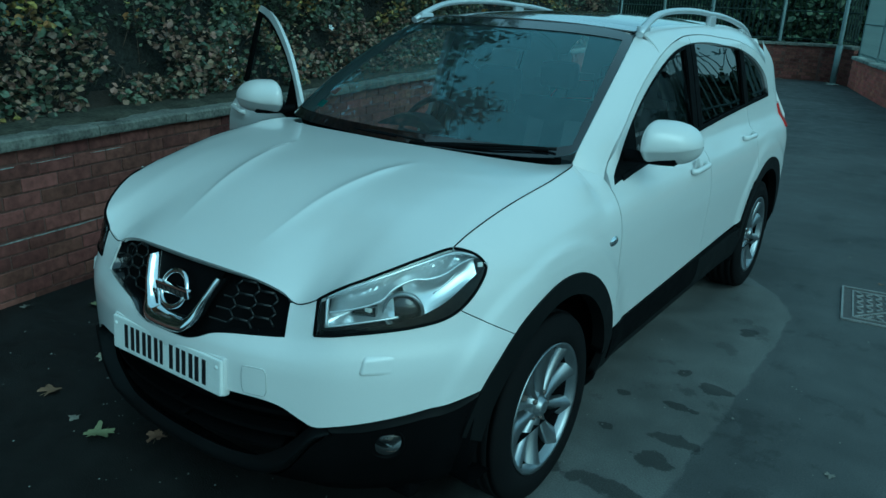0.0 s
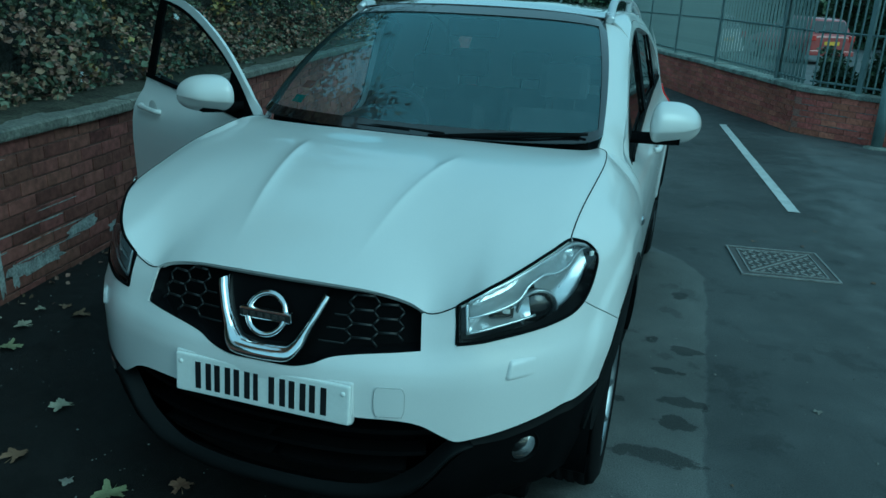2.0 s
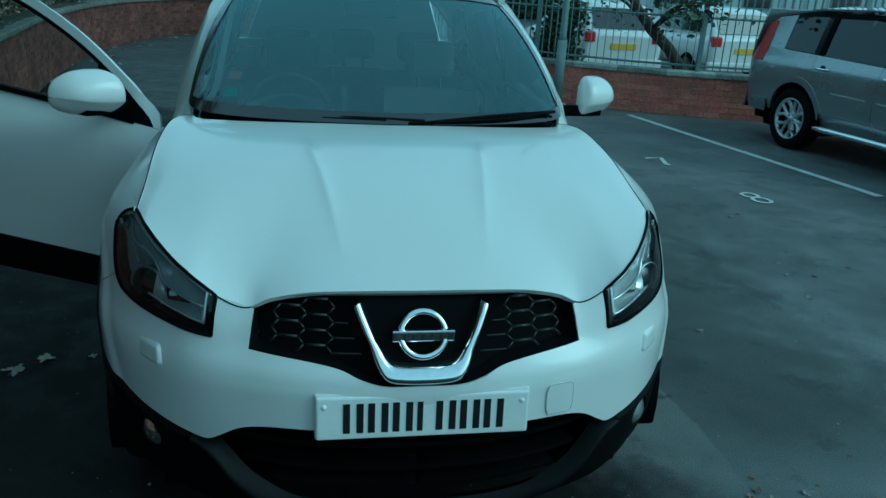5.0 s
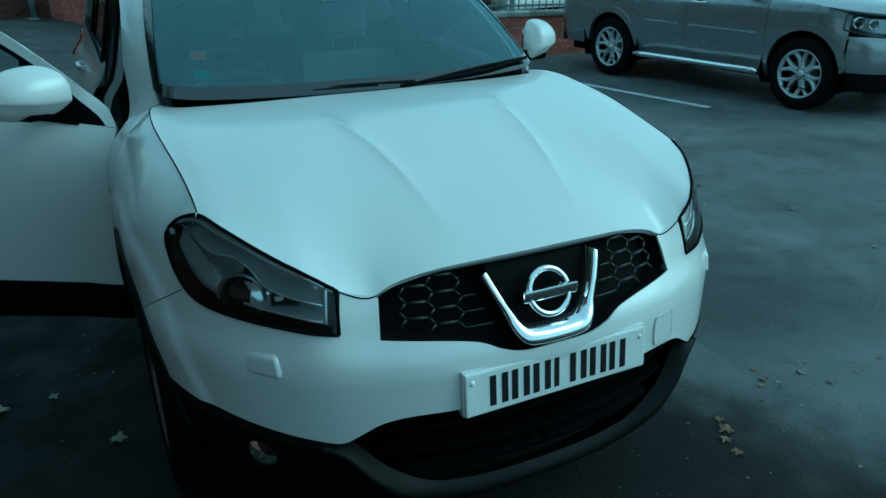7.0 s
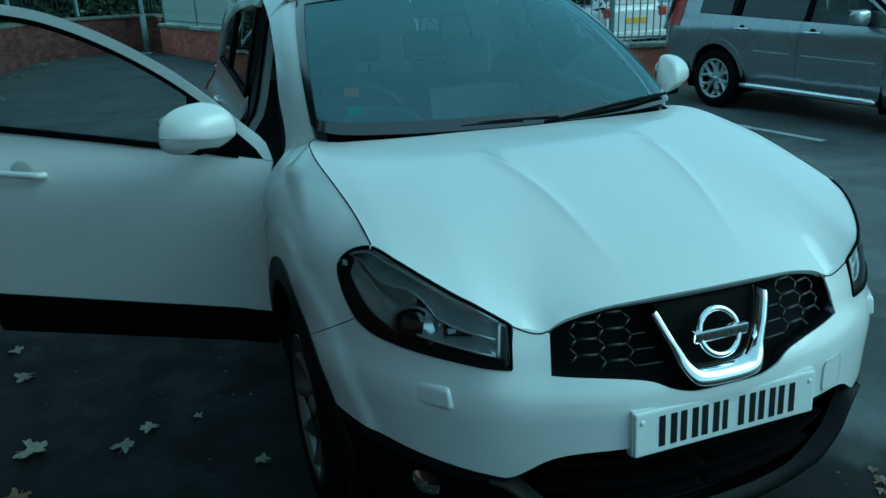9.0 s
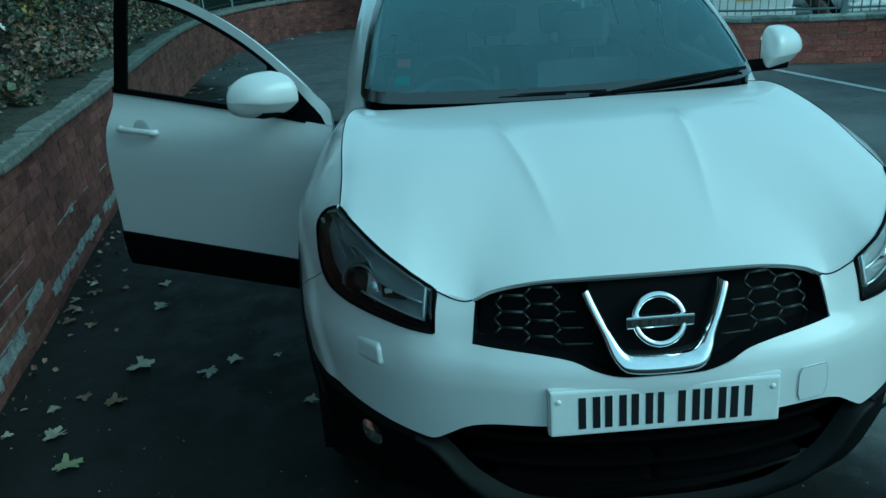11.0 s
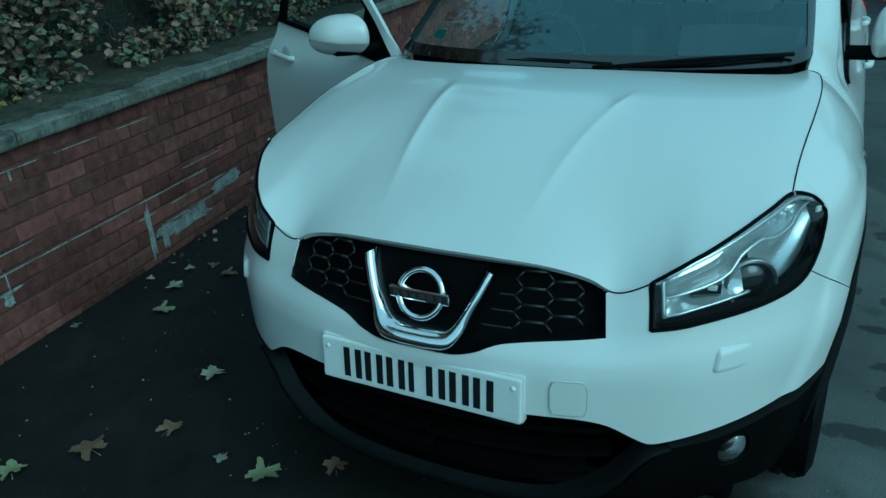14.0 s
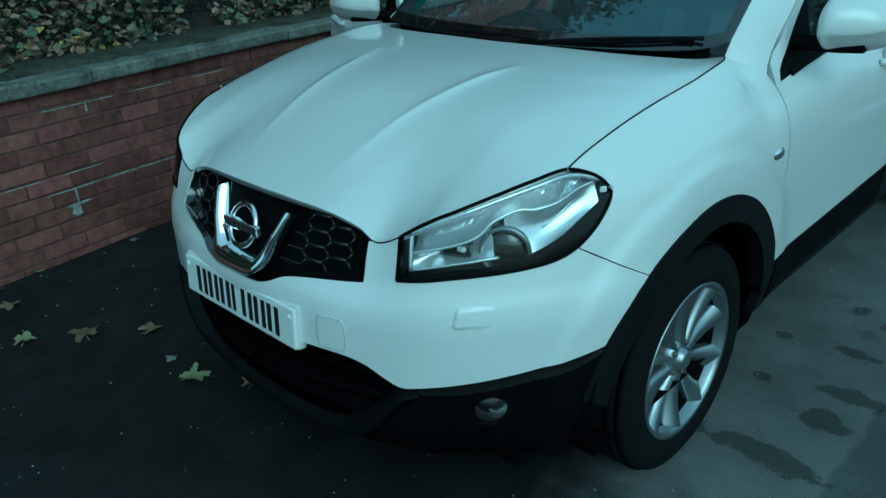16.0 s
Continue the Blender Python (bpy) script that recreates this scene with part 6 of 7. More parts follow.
M_IVY = foliage("ivy_leaf", (0.078, 0.094, 0.058), 0.25, 1.6, 0.03)
M_AUTUMN = foliage("autumn_leaf", (0.30, 0.22, 0.065), 0.4, 1.4, 0.04)
M_DEAD = foliage("dead_leaf", (0.205, 0.140, 0.095), 0.35, 1.4, 0.03)
M_TWIG = material("twig", (0.07, 0.05, 0.035), 0.85, vary=0.3)
rng = random.Random(5)
hedge, yellow, brown = [], [], []
for _ in range(110000):
    s = rng.uniform(2.0, dl_[-1] * 0.74)
    if s > 14 and rng.random() < 0.45:
        continue
    p, t = on_run(kl, dl_, s)
    nrm = np.array((-t[1], t[0]))
    h = rng.random() ** 1.15 * 2.6
    face = 0.34 + 0.40 * h ** 0.6 + 0.38 * noise.noise((s * 1.1, h * 1.3, 0.0)) + 0.16 * noise.noise((s * 3.5, h * 3.7, 4.0)) - 0.10 * (h < 0.25) * rng.random()
    o = face + abs(rng.gauss(0, 0.10)) - 0.05 * rng.random()
    if noise.noise((s * 2.3, h * 2.6, 9.0)) < -0.22:
        o += 0.32
    q = p + nrm * o
    pt = (q[0], q[1], 0.93 + h)
    k = noise.noise((s * 1.7, h * 2.0, 2.0)) + rng.uniform(-0.5, 0.5)
    if h < 0.45 and k > -0.15 and rng.random() < 0.55:
        brown.append(pt)
    elif k > 0.55:
        yellow.append(pt)
    elif k < -0.45:
        brown.append(pt)
    else:
        hedge.append(pt)
leaf_stuff("hedge_leaves", hedge, M_IVY, 0.048, "dense dark green ivy and bramble leaves", "hedge", 1)
leaf_stuff("yellow_leaves", yellow, M_AUTUMN, 0.050, "yellowing leaves in the hedge", "leaves", 2)
leaf_stuff("withered_leaves", brown, M_DEAD, 0.047, "withered brown leaves in the hedge", "leaves", 3)
# dark sheet behind the leaf face, the hedge's inner shade put into its colour
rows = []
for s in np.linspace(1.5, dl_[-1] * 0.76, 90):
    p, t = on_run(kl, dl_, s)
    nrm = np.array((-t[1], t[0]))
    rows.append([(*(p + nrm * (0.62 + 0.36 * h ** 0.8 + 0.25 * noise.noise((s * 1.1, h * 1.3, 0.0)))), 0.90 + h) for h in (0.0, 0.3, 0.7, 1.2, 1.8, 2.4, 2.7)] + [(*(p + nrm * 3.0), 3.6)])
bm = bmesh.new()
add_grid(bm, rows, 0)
tagged(part("thicket", bm, material("hedge_shade", (0.012, 0.013, 0.010), 0.95, vary=0.5, scale=8, fine=30, bump=0.05)), "dark backing sheet for the shade inside the hedge", "hedge", kind="stuff")
bm = bmesh.new()
for _ in range(150):
    s = rng.uniform(4.5, 14)
    p, t = on_run(kl, dl_, s)
    nrm = np.array((-t[1], t[0]))
    h0 = rng.uniform(0.1, 1.8)
    o = 0.40 + 0.34 * h0 ** 0.8
    a = np.array((*(p + nrm * (o + 0.15)), 0.93 + h0))
    d = np.array((t[0] * rng.uniform(-0.6, 0.6) - nrm[0] * 0.1, t[1] * rng.uniform(-0.6, 0.6) - nrm[1] * 0.1, rng.uniform(-0.25, 0.55)))
    mid = a + d * 0.5 + np.array((0, 0, 0.08))
    add_tube(bm, spline([a, mid, a + d], 7), 0.0035, 4)
tagged(part("bramble_stems", bm, M_TWIG), "thin bare bramble stems", "stems", kind="stuff")
# white blossoms
M_PETAL = material("petal", (0.72, 0.75, 0.74), 0.6, vary=0.08)
for y, dz, o in ((3.10, 0.10, 0.0), (3.14, 0.15, 0.02), (3.06, 0.17, 0.03), (3.20, 0.30, 0.05), (3.08, 0.05, 0.0), (4.6, 0.45, 0.0)):
    s = np.interp(y, kl[:, 1], dl_)
    p, t = on_run(kl, dl_, s)
    nrm = np.array((-t[1], t[0]))
    c = Vector((*(p + nrm * (0.62 + o)), 0.90 + dz))
    fl = thing("blossom", "small white blossom in the hedge", "flower", "blossoms", at=Matrix.Translation(c) @ Matrix.Rotation(radians(60), 4, "Y"))
    for a in range(5):
        bm = bmesh.new()
        e = Matrix.Rotation(a * 2 * math.pi / 5, 4, "Z") @ Matrix.Rotation(radians(-20), 4, "Y")
        vs = [bm.verts.new(e @ Vector(v)) for v in ((0.003, 0, 0), (0.018, 0.011, 0.003), (0.034, 0.007, 0.002), (0.036, -0.006, 0.002), (0.019, -0.011, 0.003))]
        bm.faces.new(vs)
        part("petal", bm, M_PETAL, fl)


# ---- fences on the low walls ----
def shared(name, key, build, mat, store={}):
    """One mesh for alike pieces."""
    if key not in store:
        bm = bmesh.new()
        build(bm)
        me = bpy.data.meshes.new(name)
        bm.to_mesh(me)
        bm.free()
        me.materials.append(mat)
        store[key] = me
    return store[key]


def fence(name, k, d, s0, s1, side, z, height, label, posts, gap=0.105, bar=M_FENCE):
    top = thing(name, label, "fence")
    for zz in (0.08, 0.74, height - 0.12):
        bm = bmesh.new()
        path = []
        for s in np.linspace(s0, s1, max(2, int((s1 - s0) / 0.3))):
            p, t = on_run(k, d, s)
            nrm = np.array((-t[1], t[0])) * side
            path.append((*(p + nrm * 0.11), z(s) + zz))
        add_tube(bm, path, 0.016, 4)
        part("rail", bm, bar, top)
    n = int((s1 - s0) / gap)
    for i in range(n):
        s = s0 + gap * (i + 0.5)
        p, t = on_run(k, d, s)
        nrm = np.array((-t[1], t[0])) * side
        me = shared("bar", ("bar", height, bar.name), lambda bm: add_box(bm, (-0.0045, -0.020, 0.02), (0.0045, 0.020, height), None, 0.002), bar)
        ob = new("bar", me)
        ob.parent = top
        ob.matrix_world = pose(*(p + nrm * 0.11), z(s), 0, 0, math.degrees(math.atan2(t[1], t[0])))
    for s in posts:
        p, t = on_run(k, d, s)
        nrm = np.array((-t[1], t[0])) * side
        me = shared("post", ("post", height), lambda bm: add_box(bm, (-0.032, -0.032, 0), (0.032, 0.032, height + 0.08), None, 0.005), M_FENCE)
        ob = new("post", me)
        ob.parent = top
        ob.matrix_world = pose(*(p + nrm * 0.11), z(s), 0, 0, math.degrees(math.atan2(t[1], t[0])))
    return top


fence("railing", kr, dr, 0.1, dr[-1] - 0.05, 1, lambda s: hr(s) + 0.07, 1.80, "grey-green metal railing on the low wall", [0.2, 2.4, 4.6, 6.8, 9.05])
fence("railing", kc, dc, 0.1, 9.5, 1, lambda s: hc(s) + 0.07, 1.80, "grey-green metal railing behind the parked cars", [0.80, 3.2, 5.4, 7.6, 9.4])
s_back = float(np.interp(13.5, kl[:48, 1], dl_[:48]))
fence("railing", kl, dl_, s_back, dl_[-1] - 0.1, 1, lambda s: hl_(s) + 0.09, 1.5, "dark green metal railing with pale posts on the old wall", np.arange(s_back + 0.1, dl_[-1] - 0.1, 2.3), 0.14, M_DARKFENCE)

# lamp post before the cross wall
post = thing("lamp_post", "slim grey steel lamp post by the low wall", "lamp post", "lamp posts", at=pose(3.36, 9.42, 0))
bm = bmesh.new()
add_tube(bm, [(0, 0, 0.0), (0, 0, 0.93)], 0.070, 16)
part("base_tube", bm, M_FENCE, post)
bm = bmesh.new()
add_tube(bm, [(0, 0, 0.92), (0, 0, 1.00), (0, 0, 5.0)], [0.068, 0.050, 0.045], 16)
part("shaft", bm, M_FENCE, post)
bm = bmesh.new()
add_lathe(bm, [(0.15, 0.0), (0.145, 0.018), (0.07, 0.03)], Matrix.Rotation(radians(-90), 4, "Y"), 20)
part("collar", bm, M_PALECOPING, post, "pale mortar collar")

copy_thing(post, pose(-1.25, 19.75, 0))

# painted bay numbers
def stroke(name, lines, m, w, label):
    bm = bmesh.new()
    for k, line in enumerate(lines):
        P = np.array(line, float)
        shut = np.allclose(P[0], P[-1])
        T = np.gradient(P, axis=0)
        if shut:
            T[0] = T[-1] = P[1] - P[-2]
        T /= np.linalg.norm(T, axis=1)[:, None]
        rows = [[m @ Vector((p[0] - t[1] * o, p[1] + t[0] * o, 0.006 + 0.002 * k)) for o in (-w / 2, w / 2)] for p, t in zip(P, T)]
        add_grid(bm, rows, 0)
    return tagged(part(name, bm, M_LINE), label, "road marking", "bay numbers", "structure")


eight = [[(0.07 * math.cos(a), 0.085 + 0.075 * math.sin(a)) for a in np.linspace(0, 2 * math.pi, 15)], [(0.075 * math.cos(a), -0.085 + 0.085 * math.sin(a)) for a in np.linspace(0, 2 * math.pi, 15)]]
stroke("bay_number", eight, pose(3.57, 4.28, 0, 0, 0, 5), 0.034, "white painted bay number 8")
stroke("bay_number", [[(-0.09, 0.15), (0.09, 0.15), (-0.02, -0.16)], [(-0.02, -0.16), (0.02, -0.16)]], pose(3.31, 5.66, 0, 0, 0, 5), 0.048, "white painted bay number 7")


nine = [[(0.07 * math.cos(a), 0.075 + 0.075 * math.sin(a)) for a in np.linspace(0, 2 * math.pi, 15)], [(0.070, 0.075), (0.062, -0.02), (0.035, -0.10), (-0.02, -0.165)]]
stroke("bay_number", nine, pose(6.59, 3.35, 0, 0, 0, 5), 0.034, "white painted bay number 9")


# ---- the grey four-by-four in the next bay ----
XT_AT = Matrix.Translation((6.476, 3.082, 0)) @ Matrix.Rotation(radians(5.87), 4, "Z")
NOSE_X = [(0.25, 0.10), (0.35, 0.03), (0.5, 0.0), (0.68, 0.01), (0.74, 0.04), (0.9, 0.07), (1.0, 0.12), (1.05, 0.2)]
FLANK_X = [(0.22, 0.13), (0.36, 0.065), (0.50, 0.030), (0.66, 0.004), (0.80, 0.0), (0.93, 0.008), (1.00, 0.022), (1.06, 0.05), (1.10, 0.066), (1.40, 0.15), (1.56, 0.20), (1.62, 0.27)]
XBODY = Skin(0.895, 0.55, 2.9, 4.63, 0.35, (NOSE_X, FLANK_X), (0.30, 0.75))
XF, XR = 0.90, 3.53
suv = thing("car", "dark grey metallic four-by-four parked in the next bay", "car", at=XT_AT)


def xflank(yz):
    return np.array([(np.interp(y, XBODY.y + np.arange(3000) * 1e-9, XBODY.d), z) for y, z in yz])


def xarch(y):
    for c in (XF, XR):
        if abs(y - c) < 0.465:
            return 0.365 + math.sqrt(0.465**2 - (y - c) ** 2)
    return 0.0


def xsheet(y0, y1, low, up, off=0.0, n=30, nv=14):
    ys = np.linspace(y0, y1, n)
    return XBODY.sheet(xflank([(y, low(y)) for y in ys]), xflank([(y, up(y)) for y in ys]), nv, off)


XM = Vector((0, 2.3, 0.8))
xbelt = lambda y: 1.02 + 0.03 * (y - 1.0)
xlow = lambda y: max(0.48, xarch(y))
xroof = lambda y: float(np.interp(y, [1.10, 1.35, 1.75, 2.1, 2.8, 3.6, 4.2, 4.45], [1.04, 1.20, 1.46, 1.56, 1.60, 1.58, 1.50, 1.25]))


def xpart(name, sheets, mat, parent=suv, label="", flange=0.014):
    for s in (1, -1):
        bm = bmesh.new()
        for pts in sheets:
            add_grid(bm, pts if s > 0 else flip_x(pts), flange, XM)
        ob = part(name, bm, mat, parent, label)


xpart("wing", [xsheet(0.48, 1.33, xlow, lambda y: 0.935 + 0.21 * (y - 0.48) if y < 0.85 else xbelt(y))], M_SILVER, label="grey front wing")
for y0, y1, nm in ((1.338, 2.36, "front_door"), (2.366, 3.32, "rear_door")):
    for s in (1, -1):
        fixx = (lambda p: p) if s > 0 else flip_x
        bm = bmesh.new()
        add_grid(bm, fixx(xsheet(y0, y1, xlow, xbelt)), 0.014, XM)
        d_ = part(nm, bm, M_SILVER, suv, "grey passenger door")
        bm = bmesh.new()
        ya = max(y0, 1.42)
        add_grid(bm, fixx(xsheet(ya, y1 - 0.06, lambda y: xbelt(y) + 0.005, lambda y: max(xbelt(y) + 0.01, xroof(y) - 0.09), -0.012)), 0)
        part("pane", bm, M_DARKGLASS if nm == "front_door" else M_PRIVACY, d_, "side window pane")
        bm = bmesh.new()
        add_grid(bm, fixx(xsheet(max(y0, 1.30), y1, lambda y: max(xbelt(y), xroof(y) - 0.095), lambda y: max(xbelt(y) + 0.002, xroof(y) - 0.045), 0.0, 20, 3)), 0.012, XM)
        add_grid(bm, fixx(xsheet(y1 - 0.075, y1, lambda y: xbelt(y), lambda y: xroof(y) - 0.07, 0.001, 4, 8)), 0.012, XM)
        part("window_frame", bm, M_BLACK, d_, "black window frame")
        hy = y1 - 0.16
        hx, _, hz = XBODY.at(*xflank([(hy, 0.955)])[0])
        bm = bmesh.new()
        add_tube(bm, spline([(s * (hx + o), hy + dy, hz) for dy, o in ((-0.10, 0.004), (-0.085, 0.024), (0, 0.032), (0.085, 0.024), (0.10, 0.004))], 16), 0.014, 8)
        part("handle", bm, M_CHROME, d_, "chrome pull handle")
        bm = bmesh.new()
        add_lathe(bm, [(0.0, 0.003), (0.035, 0.002), (0.042, 0.0)], Matrix.Translation((s * hx, hy, hz)) @ Matrix.Diagonal((s, 1, 1, 1)), 20)
        part("handle_cup", bm, M_BLACK, d_)
        bm = bmesh.new()
        add_grid(bm, fixx(xsheet(y0 + 0.10, y1 - 0.05 if nm == "front_door" else 2.95, lambda y: 0.672 + 0.015 * y, lambda y: 0.682 + 0.015 * y, 0.011, 20, 3)), 0.010, XM)
        part("side_moulding", bm, M_SPOKE, d_, "thin bright moulding")
xpart("quarter_panel", [xsheet(3.326, 4.50, lambda y: max(0.52 if y > 4 else 0.48, xarch(y)), xbelt), xsheet(3.9, 4.40, xbelt, lambda y: max(xbelt(y) + 0.02, xroof(y) - 0.045), 0.001)], M_SILVER, label="grey rear quarter panel")
xpart("quarter_light", [xsheet(3.40, 3.95, lambda y: xbelt(y) + 0.01, lambda y: max(xbelt(y) + 0.02, xroof(y) - 0.09), -0.004)], M_PRIVACY, label="dark tinted quarter light", flange=0)
xpart("sill", [xsheet(1.30, 3.12, lambda y: 0.27, lambda y: 0.478, 0.002, 16, 6)], M_SILVER, label="grey sill", flange=0.03)
xpart("rear_bumper", [xsheet(4.02, 4.50, lambda y: 0.36, lambda y: 0.518, 0.006, 10, 6)], M_SILVER, label="grey rear bumper", flange=0.04)
for c in (XF, XR):
    a_ = [(c - 0.47 * math.cos(t), 0.365 + 0.47 * math.sin(t)) for t in np.radians(np.linspace(8, 172, 36))]
    b_ = [(c - 0.40 * math.cos(t), 0.365 + 0.40 * math.sin(t)) for t in np.radians(np.linspace(5, 175, 36))]
    xpart("arch_trim", [XBODY.sheet(xflank(b_), xflank(a_), 4, 0.012)], M_SILVER, label="grey wheel arch lip", flange=0.05)
front_z = lambda z0, z1: (np.array([(t, z0) for t in np.linspace(0, xflank([(0.46, 0.5)])[0][0], 24)]), np.array([(t, z1) for t in np.linspace(0, xflank([(0.46, 0.5)])[0][0], 24)]))
xpart("bumper", [XBODY.sheet(*front_z(0.42, 0.72), 10)], M_SILVER, label="grey front bumper")
xpart("lower_bumper", [XBODY.sheet(*front_z(0.24, 0.415), 8)], M_TRIM, label="dark lower bumper", flange=0.03)
xl0, xl1 = xflank([(0.17, 0.76)])[0][0], xflank([(0.53, 0.8)])[0][0]
xlamp = lambda off, lo=0.0: XBODY.sheet([(t, 0.745 + lo + 0.06 * (k / 15) ** 2) for k, t in enumerate(np.linspace(xl0, xl1, 16))], [(t, 0.925 - lo + 0.01 * k / 15) for k, t in enumerate(np.linspace(xl0, xl1, 16))], 8, off)
for s in (1, -1):
    fixx = (lambda p: p) if s > 0 else flip_x
    bm = bmesh.new()
    add_grid(bm, fixx(xlamp(-0.045)), 0)
    edge = xlamp(0.0)
    rim_ = [r_[0] for r_ in edge] + list(edge[-1][1:]) + [r_[-1] for r_ in edge[::-1][1:]] + list(edge[0][::-1][1:])
    add_tube(bm, [(s * q[0], q[1], q[2]) for q in rim_], 0.008, 6, caps=False)
    xl = part("headlamp", bm, M_TRAY, suv, "clear headlamp with a dark surround")
    bm = bmesh.new()
    add_grid(bm, fixx(xlamp(-0.030, 0.030)), 0.004)
    part("reflector", bm, M_ALLOY, xl)
    for k, rad in ((5, 0.044), (10, 0.050)):
        q = Vector(edge[k][4])
        mm = Matrix.Translation((s * q.x, q.y + 0.01, q.z)) @ Matrix.Rotation(radians(s * 35), 4, "Z") @ Matrix.Rotation(radians(-90), 4, "Z")
        bm = bmesh.new()
        add_lathe(bm, [(rad, -0.03), (rad + 0.006, 0.0), (rad, 0.006), (rad - 0.010, 0.0), (rad - 0.012, -0.02)], mm, 28)
        part("bezel", bm, M_CHROME, xl, "bright round bezel")
        bm = bmesh.new()
        add_lathe(bm, [(0.0, -0.004), (rad * 0.5, -0.008), (rad - 0.010, -0.020)], mm, 24)
        part("bulb_lens", bm, M_GLOSS, xl)
    bm = bmesh.new()
    add_grid(bm, fixx(xlamp(0.004)), 0)
    part("lens", bm, M_LENS, xl, "clear lamp cover").visible_shadow = False
xpart("nose_panel", [XBODY.sheet([(t, 0.722) for t in np.linspace(0, xl1, 16)], [(t, 0.742) for t in np.linspace(0, xl1, 16)], 3)], M_SILVER, label="grey strip under the headlamps")
xpart("grille", [XBODY.sheet([(t, 0.73) for t in np.linspace(0, xl0 - 0.01, 10)], [(t, 0.93) for t in np.linspace(0, xl0 - 0.01, 10)], 6, -0.02)], M_GLOSS, label="dark grille", flange=0)
for s in (1, -1):
    c = XBODY.at(*xflank([(0.12, 0.50)])[0], 0.004)
    bm = bmesh.new()
    mm = Matrix.Translation((s * c[0], c[1], c[2])) @ Matrix.Rotation(radians(s * 40), 4, "Z") @ Matrix.Rotation(radians(-90), 4, "Z")
    add_lathe(bm, [(0.058, -0.01), (0.060, 0.008), (0.052, 0.012), (0.047, 0.0)], mm, 28)
    fg = part("fog_lamp", bm, M_CHROME, suv, "fog lamp in a chrome ring")
    bm = bmesh.new()
    add_lathe(bm, [(0.0, 0.003), (0.047, 0.001)], mm, 24)
    part("lens", bm, M_GLOSS, fg)
    bm = bmesh.new()
    zt = 0.325
    add_tube(bm, spline([(s * 0.90, 1.34, zt), (s * 0.955, 1.42, zt + 0.01), (s * 0.96, 2.2, zt + 0.012), (s * 0.955, 2.98, zt + 0.01), (s * 0.90, 3.08, zt)], 30), 0.032, 12)
    part("side_step", bm, M_CHROME, suv, "polished tubular side step")
    bm = bmesh.new()
    g = bmesh.ops.create_uvsphere(bm, u_segments=24, v_segments=14, radius=1)
    for v in g["verts"]:
        x, y, z = v.co
        v.co = (s * (1.01 + 0.115 * math.copysign(abs(x) ** 0.45, x)), 1.60 + (0.075 if y < 0 else 0.03) * math.copysign(abs(y) ** 0.7, y), 1.13 + (0.078 - 0.012 * x) * math.copysign(abs(z) ** 0.5, z))
    for f in bm.faces:
        f.smooth = True
    mr = part("door_mirror", bm, M_SILVER, suv, "grey door mirror")
    bm = bmesh.new()
    add_tube(bm, [(s * 0.84, 1.62, 1.09), (s * 0.94, 1.61, 1.08)], 0.025, 8)
    part("mirror_foot", bm, M_BLACK, mr)
    bm = bmesh.new()
    add_grid(bm, [[(s * p[0], p[1], p[2]) for p in r] for r in xsheet(4.18, 4.50, lambda y: 0.95, lambda y: 1.42 - 0.3 * (y - 4.18), 0.012, 8, 6)], 0.02, XM)
    part("tail_lamp", bm, M_RED, suv, "tall red tail lamp")
    for c in (XF, XR):
        m = Matrix.Translation((s * 0.780, c, 0.350)) @ Matrix.Rotation(0 if s > 0 else math.pi, 4, "Z") @ Matrix.Rotation(radians(9), 4, "X")
        spoke_wheel("wheel", m, suv, "black tyre on a six-spoke silver alloy wheel", 6, 0.352, 0.235, 0.21, 0.26, (0.050, 0.044), 0.10, 0.40, M_SPOKE)
        bm = bmesh.new()
        add_lathe(bm, [(0.455, 0.10), (0.45, -0.25), (0.0, -0.25)], Matrix.Translation((s * 0.78, c, 0.37)) @ Matrix.Diagonal((s, 1, 1, 1)), 32)
        for v in [v for v in bm.verts if v.co.z < 0.22]:
            v.co.z = 0.22
        part("wheel_housing", bm, M_BLACK, suv)
bm = bmesh.new()
add_grid(bm, [[(x * float(np.interp(y, (0.14, 0.25, 0.40, 1.32), (0.66, 0.77, 0.845, 0.815))), y, 1.00 + 0.085 * (y - 0.1) ** 0.5 * (1 - 0.35 * abs(x) ** 4) - 0.075 * abs(x) ** 6 * (1 - 0.3 * y)) for y in np.linspace(0.14, 1.32, 16)] for x in np.linspace(-1, 1, 17)], 0.02, XM)
part("bonnet", bm, M_SILVER, suv, "grey bonnet")
bm = bmesh.new()
add_grid(bm, [[(x * (0.70 - 0.10 * v), 1.22 + 0.80 * v - 0.10 * (1 - x * x) * (1 - v), 1.07 + 0.47 * v) for v in np.linspace(0, 1, 10)] for x in np.linspace(-1, 1, 15)], 0)
part("windscreen", bm, M_GLASS, suv, "windscreen")
bm = bmesh.new()
add_grid(bm, [[(x * 0.66, y, xroof(max(y, 2.0)) + 0.05 * (1 - x * x)) for y in np.linspace(1.98, 4.3, 20)] for x in np.linspace(-1, 1, 15)], 0.02, XM)
part("roof", bm, M_SILVER, suv, "grey roof")
for s in (1, -1):
    bm = bmesh.new()
    add_grid(bm, [[(s * (0.71 - 0.07 * v + w * 0.09), 1.20 + 0.82 * v + 0.08 * w, 1.06 + 0.48 * v - 0.02 * w) for w in np.linspace(0, 1, 4)] for v in np.linspace(0, 1, 12)], 0.01, XM)
    part("windscreen_pillar", bm, M_SILVER, suv)
bm = bmesh.new()
add_box(bm, (-0.70, 0.3, 0.24), (0.70, 4.4, 0.55), None, 0.03)
